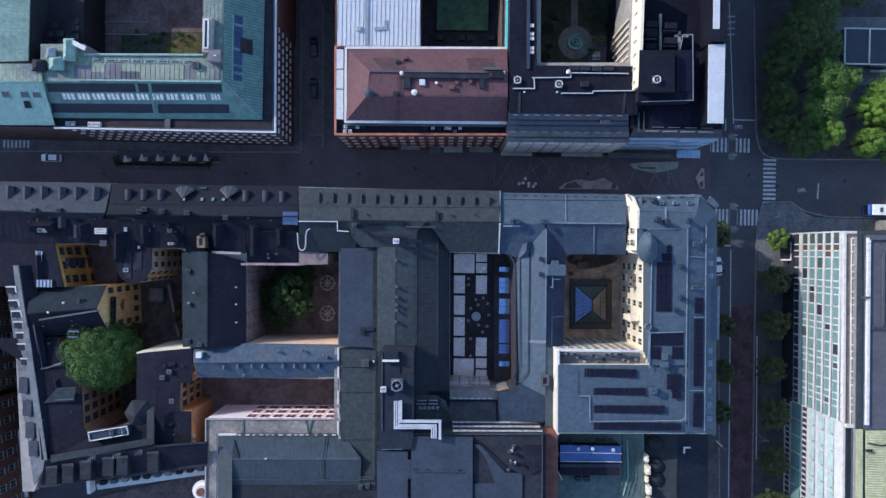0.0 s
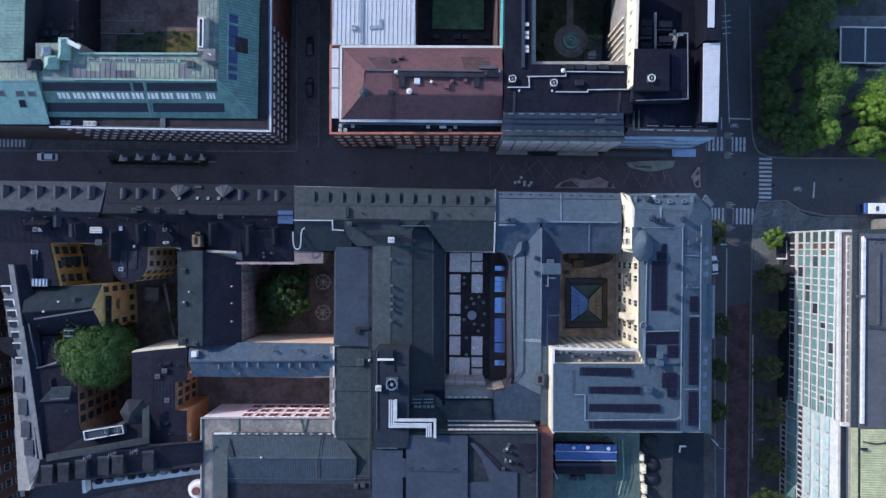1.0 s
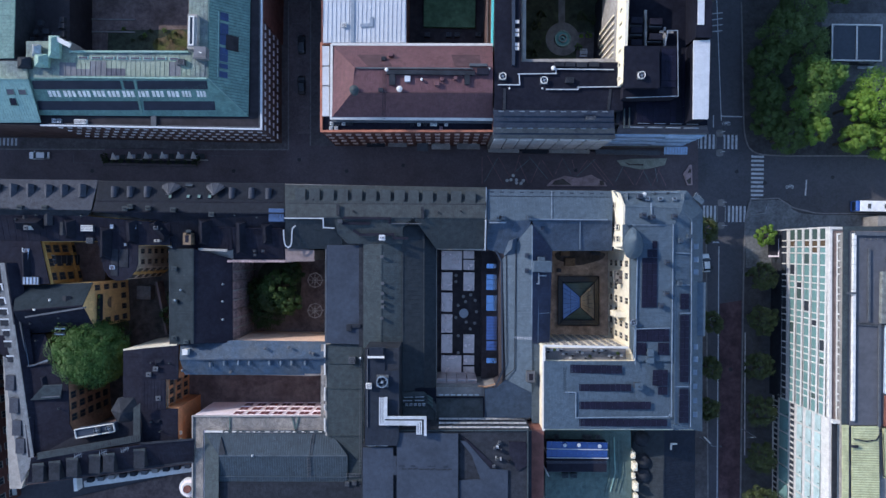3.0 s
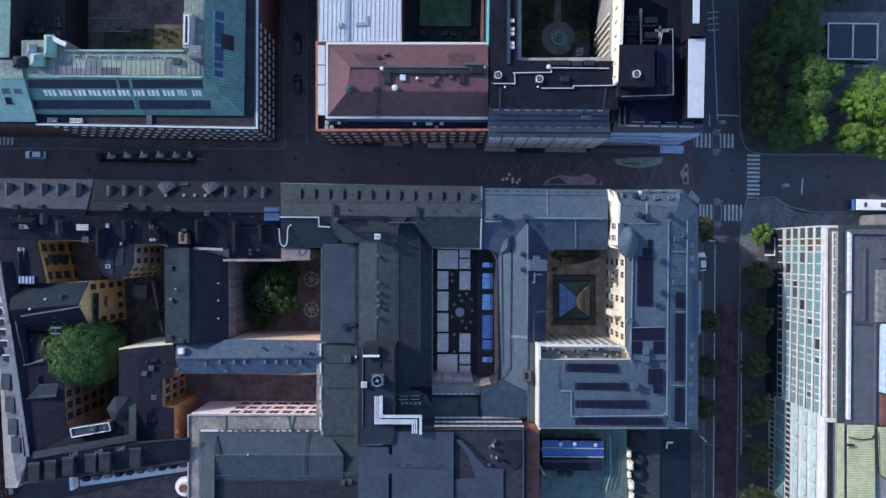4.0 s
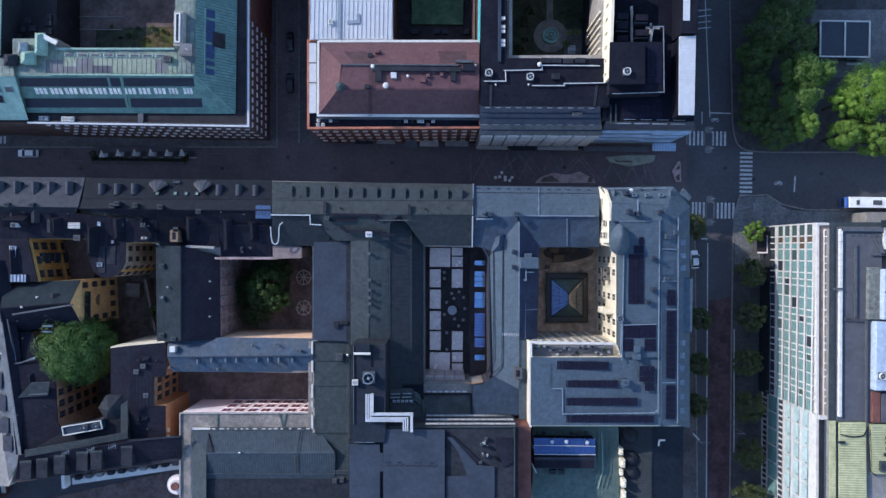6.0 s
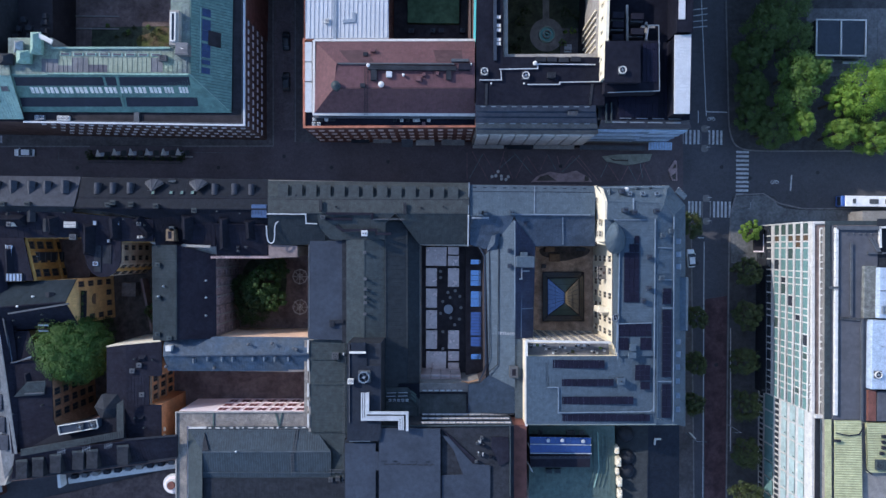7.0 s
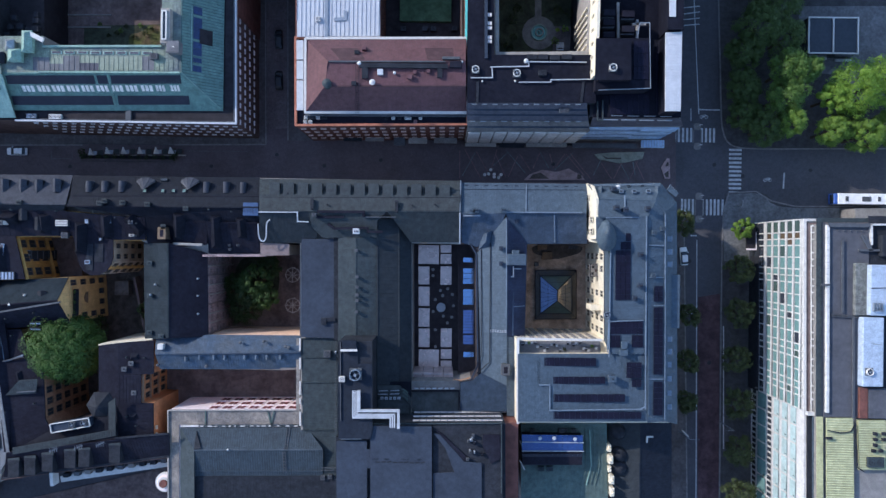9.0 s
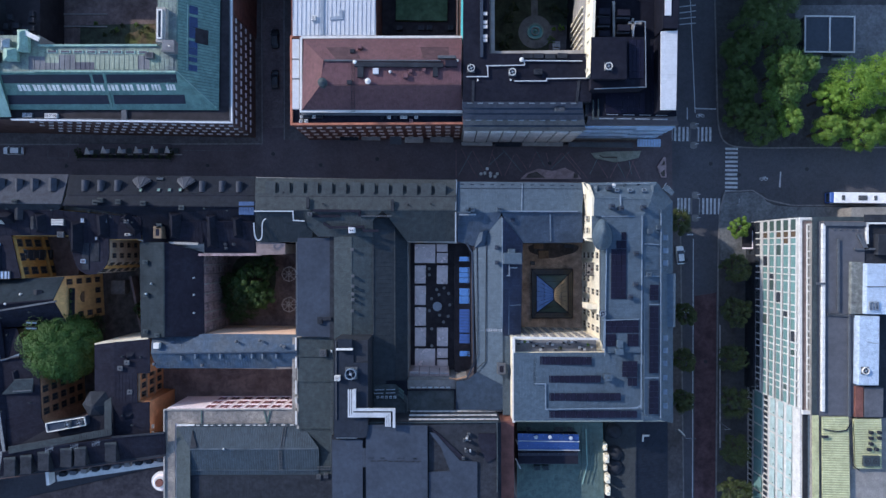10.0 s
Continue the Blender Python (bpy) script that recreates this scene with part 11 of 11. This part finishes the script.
# ---- glass pavilion in the park ----
GP = thing("glass_pavilion", (93.23, 50.29, 4), "white-framed glass pavilion in the park", "pavilion")
a, b = (88.27, 46.01, 4), (99.77, 54.32, 4)
bm = bmesh.new()
box(bm, a[0], a[1], 0.1, b[0], b[1], 3.9)
part("glazing", bm, GLASS, GP)
for k in range(3):
    bm = bmesh.new()
    x = a[0] + (b[0] - a[0]) * k / 2
    beam(bm, (x, a[1], 3.9), (x, b[1], 3.9), 0.3, 0.3)
    part("roof_beam", bm, WHITE, GP)
for y in (a[1], b[1]):
    bm = bmesh.new()
    beam(bm, (a[0] - .15, y, 3.9), (b[0] + .15, y, 3.9), 0.3, 0.28)
    part("roof_beam", bm, WHITE, GP)
for q0, q1 in (((90.39, 45.71, 0.5), (94.43, 45.76, 0.5)), ((96.59, 45.38, 0.5), (100.36, 45.42, 0.5))):
    bm = bmesh.new()
    beam(bm, (q0[0], q0[1], 0.15), (q1[0], q1[1], 0.15), 0.5, 0.45)
    solid("park_bench", bm, PIPE, "long pale park bench", "bench")

# ---- vehicles ----


def loft(bm, secs, mi=0):
    """Cross sections (x, half width, z low, z high, tumblehome) joined along x."""
    rings = []
    for x, w, z0, z1, t in secs:
        rings.append([bm.verts.new(p) for p in ((x, -w, z0), (x, w, z0), (x, w, z0 + (z1 - z0) * 0.55), (x, w * t, z1), (x, -w * t, z1), (x, -w, z0 + (z1 - z0) * 0.55))])
    for a, b in zip(rings, rings[1:]):
        for i in range(6):
            bm.faces.new((a[i], a[(i + 1) % 6], b[(i + 1) % 6], b[i])).material_index = mi
    bm.faces.new(rings[0][::-1]).material_index = mi
    bm.faces.new(rings[-1]).material_index = mi


def car(p, turn, paint, label, L=4.5):
    c = thing("car", (p[0], p[1], 0), label, "car", group="parked cars")
    k = L / 4.5

    def sub(name, bm, m, parent=c, lb=""):
        me = finish(bm, m, Vector((0, 0, 0)))
        ob = new(name, me)
        ob.parent = parent
        return tagged(ob, lb)
    bm = bmesh.new()
    loft(bm, [(-2.25 * k, .72, .38, .82, .9), (-2.1 * k, .86, .28, .95, .92), (-1.2 * k, .9, .25, 1.0, .93), (.9 * k, .9, .25, .98, .93), (1.7 * k, .88, .26, .88, .9), (2.15 * k, .8, .3, .74, .88), (2.27 * k, .66, .4, .66, .88)])
    bmesh.ops.bevel(bm, geom=bm.edges[:], offset=0.03, segments=1, affect="EDGES")
    sub("body", bm, paint)
    bm = bmesh.new()
    loft(bm, [(-1.95 * k, .76, .9, 1.0, .9), (-1.5 * k, .78, .9, 1.36, .84), (-.6 * k, .79, .9, 1.44, .82), (.3 * k, .79, .9, 1.41, .82), (1.15 * k, .78, .9, 1.0, .9)])
    sub("windscreen", bm, GLASS, lb="dark car glass")
    bm = bmesh.new()
    loft(bm, [(-1.45 * k, .66, 1.36, 1.42, .95), (-.6 * k, .66, 1.42, 1.49, .95), (.3 * k, .65, 1.4, 1.46, .95)])
    sub("roof", bm, paint)
    for x in (-1.4 * k, 1.4 * k):
        for y in (-.78, .78):
            bm = bmesh.new()
            cyl(bm, (0, 0, -.1), .32, .2, 16)
            bmesh.ops.rotate(bm, verts=bm.verts, matrix=Matrix.Rotation(radians(90), 3, "X"))
            bmesh.ops.translate(bm, verts=bm.verts, vec=(x, y, .32))
            w = sub("wheel", bm, RUBBER)
            bm = bmesh.new()
            cyl(bm, (0, 0, -.105), .2, .21, 12)
            bmesh.ops.rotate(bm, verts=bm.verts, matrix=Matrix.Rotation(radians(90), 3, "X"))
            bmesh.ops.translate(bm, verts=bm.verts, vec=(x, y, .32))
            sub("rim", bm, STEEL, w)
    for y in (-.6, .6):
        bm = bmesh.new()
        box(bm, 2.12 * k, y - .14, .58, 2.2 * k, y + .14, .7)
        sub("headlight", bm, PALEG)
    for s in (-1, 1):
        bm = bmesh.new()
        box(bm, .85 * k, s * .98 - .1, .92, 1.0 * k, s * .98 + .1, 1.06)
        sub("wing_mirror", bm, paint)
    c.rotation_euler = (0, 0, radians(turn))
    return c


car((-98.02, 21.22, 0.7), 180, CARW, "white estate car parked on the side of the paved street", 4.8)
car((-36.07, 48.63, 0.7), 92, CARD, "black car parked along the narrow street")
car((-35.93, 38.95, 0.7), 92, CARD, "black car parked along the narrow street")
car((57.44, 55.14, 0.7), 90, CARW, "white van-like car parked beside the hatched bay", 4.6)
car((60.97, -1.77, 0.7), 95, CARW, "white car standing near the corner building's trees", 4.3)

BUS = thing("bus", (103.99, 12.42, 0), "white and blue city bus waiting in the road", "bus")
bx, by, _ = (95.26, 12.20, 1.5)
bl = 13.2
bm = bmesh.new()
box(bm, bx + 0.9, by - 1.27, 0.35, bx + bl, by + 1.27, 3.0, bevel=0.12)
part("body", bm, CARW, BUS)
bm = bmesh.new()
box(bm, bx, by - 1.25, 0.35, bx + 0.897, by + 1.25, 2.95, bevel=0.15)
part("front", bm, BUSB, BUS, "blue bus front")
bm = bmesh.new()
box(bm, bx - 0.03, by - 1.05, 1.2, bx + 0.1, by + 1.05, 2.6)
part("windscreen", bm, GLASS, BUS)
for s in (-1, 1):
    for k in range(7):
        bm = bmesh.new()
        y = by + s * 1.28
        box(bm, bx + 1.5 + 1.65 * k, y - 0.02, 1.4, bx + 2.95 + 1.65 * k, y + 0.02, 2.4)
        part("window", bm, GLASS, BUS)
    for k in (2.4, 9.0):
        bm = bmesh.new()
        cyl(bm, (0, 0, -.15), .48, .3, 18)
        bmesh.ops.rotate(bm, verts=bm.verts, matrix=Matrix.Rotation(radians(90), 3, "X"))
        bmesh.ops.translate(bm, verts=bm.verts, vec=(bx + k, by + s * 1.12, .48))
        part("wheel", bm, RUBBER, BUS)
for x0, x1 in ((2.6, 3.3), (6.5, 8.6), (10.2, 10.9)):
    bm = bmesh.new()
    box(bm, bx + x0, by - 0.55, 3.003, bx + x1, by + 0.55, 3.2, bevel=0.06)
    part("roof_unit", bm, GREYL, BUS)

# ---- street terrace with planting ----
rnd = random.Random(3)
TE = thing("street_terrace", (-71.59, 21.17, 0), "planted street terrace with pale parasols on a dark deck", "terrace")
a, b = (-82.75, 18.98, 0), (-60.69, 23.36, 0)
bm = bmesh.new()
box(bm, a[0], a[1], 0, b[0], b[1], 0.16)
part("deck", bm, COBBLE, TE)
bm = bmesh.new()
beam(bm, (a[0], a[1] + 1.2, 0.16), (b[0], a[1] + 1.2, 0.16), 0.7, 0.5)
part("planter", bm, CHAR, TE)
for y_ in (a[1] + 0.15, b[1] - 0.15):
    bm = bmesh.new()
    beam(bm, (a[0], y_, 0.9), (b[0], y_, 0.9), 0.1, 0.08)
    for k in range(9):
        x_ = a[0] + 0.1 + (b[0] - a[0] - 0.2) * k / 8
        box(bm, x_ - 0.04, y_ - 0.04, 0.15, x_ + 0.04, y_ + 0.04, 0.9)
    part("railing", bm, GREY, TE, "grey metal terrace railing")
for q in ((-79.71, 21.12, 2.4), (-75.86, 21.44, 2.4), (-72.00, 21.50, 2.4), (-68.15, 21.56, 2.4), (-64.29, 21.62, 2.4), (-60.84, 21.67, 2.4)):
    t = thing("parasol", (q[0], q[1], 0.16), "pale canvas parasol on the terrace", "parasol", group="terrace parasols")
    bm = bmesh.new()
    cyl(bm, (q[0], q[1], 0.15), 0.05, 2.4, 8)
    part("pole", bm, STEEL, t)
    bm = bmesh.new()
    vs = [bm.verts.new(v) for v in ((q[0] - 0.75, q[1] - 0.75, 2.0), (q[0] + 0.75, q[1] - 0.75, 2.0), (q[0] + 0.12, q[1] + 0.8, 2.5), (q[0] - 0.12, q[1] + 0.8, 2.5), (q[0], q[1] - 0.3, 2.75))]
    for f in ((0, 1, 4), (1, 2, 4), (2, 3, 4), (3, 0, 4), (3, 2, 1, 0)):
        bm.faces.new([vs[k] for k in f])
    part("canopy", bm, WHITE, t)
    bm = bmesh.new()
    box(bm, q[0] - .45, q[1] - .45, 0.155, q[0] + .45, q[1] + .45, 0.28, bevel=0.03)
    part("base_plate", bm, STEEL, t)
    t = thing("terrace_bench", (q[0] + 1.9, q[1] - 0.9, 0.16), "long pale bench in front of the terrace planter", "bench", group="terrace benches")
    bm = bmesh.new()
    box(bm, q[0] + 0.7, q[1] - 1.05, 0.55, q[0] + 3.0, q[1] - 0.75, 0.62, bevel=0.02)
    part("seat", bm, CREAMD, t)
    for sx in (0.9, 2.8):
        bm = bmesh.new()
        box(bm, q[0] + sx - .05, q[1] - 1.0, 0.155, q[0] + sx + .05, q[1] - 0.8, 0.547)
        part("leg", bm, CHAR, t)
    t = thing("terrace_table", (q[0] + 1.6, q[1], 0.16), "dark grey terrace table", "table", group="terrace tables")
    bm = bmesh.new()
    box(bm, q[0] + 1.0, q[1] - .6, 0.85, q[0] + 2.2, q[1] + .6, 0.9)
    part("tabletop", bm, GREY, t)
    for sx in (1.1, 2.1):
        for sy in (-.5, .5):
            bm = bmesh.new()
            box(bm, q[0] + sx - .03, q[1] + sy - .03, 0.155, q[0] + sx + .03, q[1] + sy + .03, 0.847)
            part("leg", bm, WOOD, t)
for k in range(12):
    f = k / 11
    bush((a[0] + 0.5 + (b[0] - a[0] - 1) * f, a[1] + 1.2, 0.6), 0.75, LEAFD, "dark green terrace hedge plant", n=150)
for q in ((-82.6, 21.3, 0.2), (-82.0, 20.4, 0.2), (-60.6, 21.4, 0.2), (-60.4, 20.4, 0.2)):
    bush(q, 1.0, LEAFD, "dark round bush at the terrace end", n=260)
for q in ((13.33, 17.08, 0.8), (14.26, 17.29, 0.8), (14.79, 18.31, 0.8), (15.62, 16.58, 0.8), (15.61, 17.25, 0.8), (16.69, 16.46, 0.8), (17.22, 17.14, 0.8)):
    t = thing("bollard", (q[0], q[1], 0), "round white concrete street seat", "street seat", group="round street seats")
    bm = bmesh.new()
    cyl(bm, (q[0], q[1], 0), 0.28, 0.08, 16, 0.38)
    cyl(bm, (q[0], q[1], 0.08), 0.38, 0.3, 16, 0.38)
    cyl(bm, (q[0], q[1], 0.38), 0.38, 0.08, 16, 0.3)
    part("body", bm, WHITE, t)

# ---- street lamps ----
def lamp(p, turn, label="slim grey street lamp with a side arm"):
    t = thing("street_lamp", (p[0], p[1], 0), label, "street lamp", group="street lamps")
    x, y = p[0], p[1]
    d = Vector((math.cos(radians(turn)), math.sin(radians(turn)), 0))
    bm = bmesh.new()
    cyl(bm, (x, y, 0), 0.1, 7.5, 8, 0.06)
    part("pole", bm, STEEL, t)
    bm = bmesh.new()
    beam(bm, (x, y, 7.4), V((x, y, 7.6)) + d * 1.6, 0.08, 0.08)
    part("arm", bm, STEEL, t)
    bm = bmesh.new()
    beam(bm, V((x, y, 7.55)) + d * 1.4, V((x, y, 7.6)) + d * 2.1, 0.28, 0.12)
    part("head", bm, GREYL, t)


for q, a in (((77.05, -31.47, 0), 180), ((70.44, -41.29, 0), 180), ((60.47, -43.46, 0), 0), ((71.86, 9.92, 0), 90)):
    lamp(q, a)
# wires over the street are left to the lamps' poles; facade sign blade
bm = bmesh.new()
beam(bm, (59.78, -42.25, 4), (61.25, -43.67, 4), 0.25, 0.5)
solid("facade_banner", bm, WHITE, "white banner sign on the facade", "banner")

# unseen city blocks; those north and west are placed to block stray sun
for k, (x0, y0, x1, y1, h, m_) in enumerate(((-260, 60.5, -60, 160, 20, BRICK), (-45, 60.5, 34, 160, 21, STONE), (34.5, 60.6, 62, 160, 34, STONE), (-260, -160, -70, -75, 19, STONE), (-60, -160, 55, -80, 20, BRICK), (78, -170, 200, -85, 22, STONE), (-260, 27, -112, 80, 22, STONE), (-260, -70, -135, 5, 19, BRICK))):
    b_ = building("city_block", "plain unseen city block added beyond the view", [(x0, y0, h), (x1, y0, h), (x1, y1, h), (x0, y1, h)], m_)
    roof(b_, [(x0 - .3, y0 - .3, h + .3), (x1 + .3, y0 - .3, h + .3), (x1 + .3, y1 + .3, h + .3), (x0 - .3, y1 + .3, h + .3)], CHAR, 0)
    windows(b_, (x0, y0), (x1, y0), 1, h - 1, max(3, int((x1 - x0) / 20)), 3, 1.4, 1.8, CREAMD)
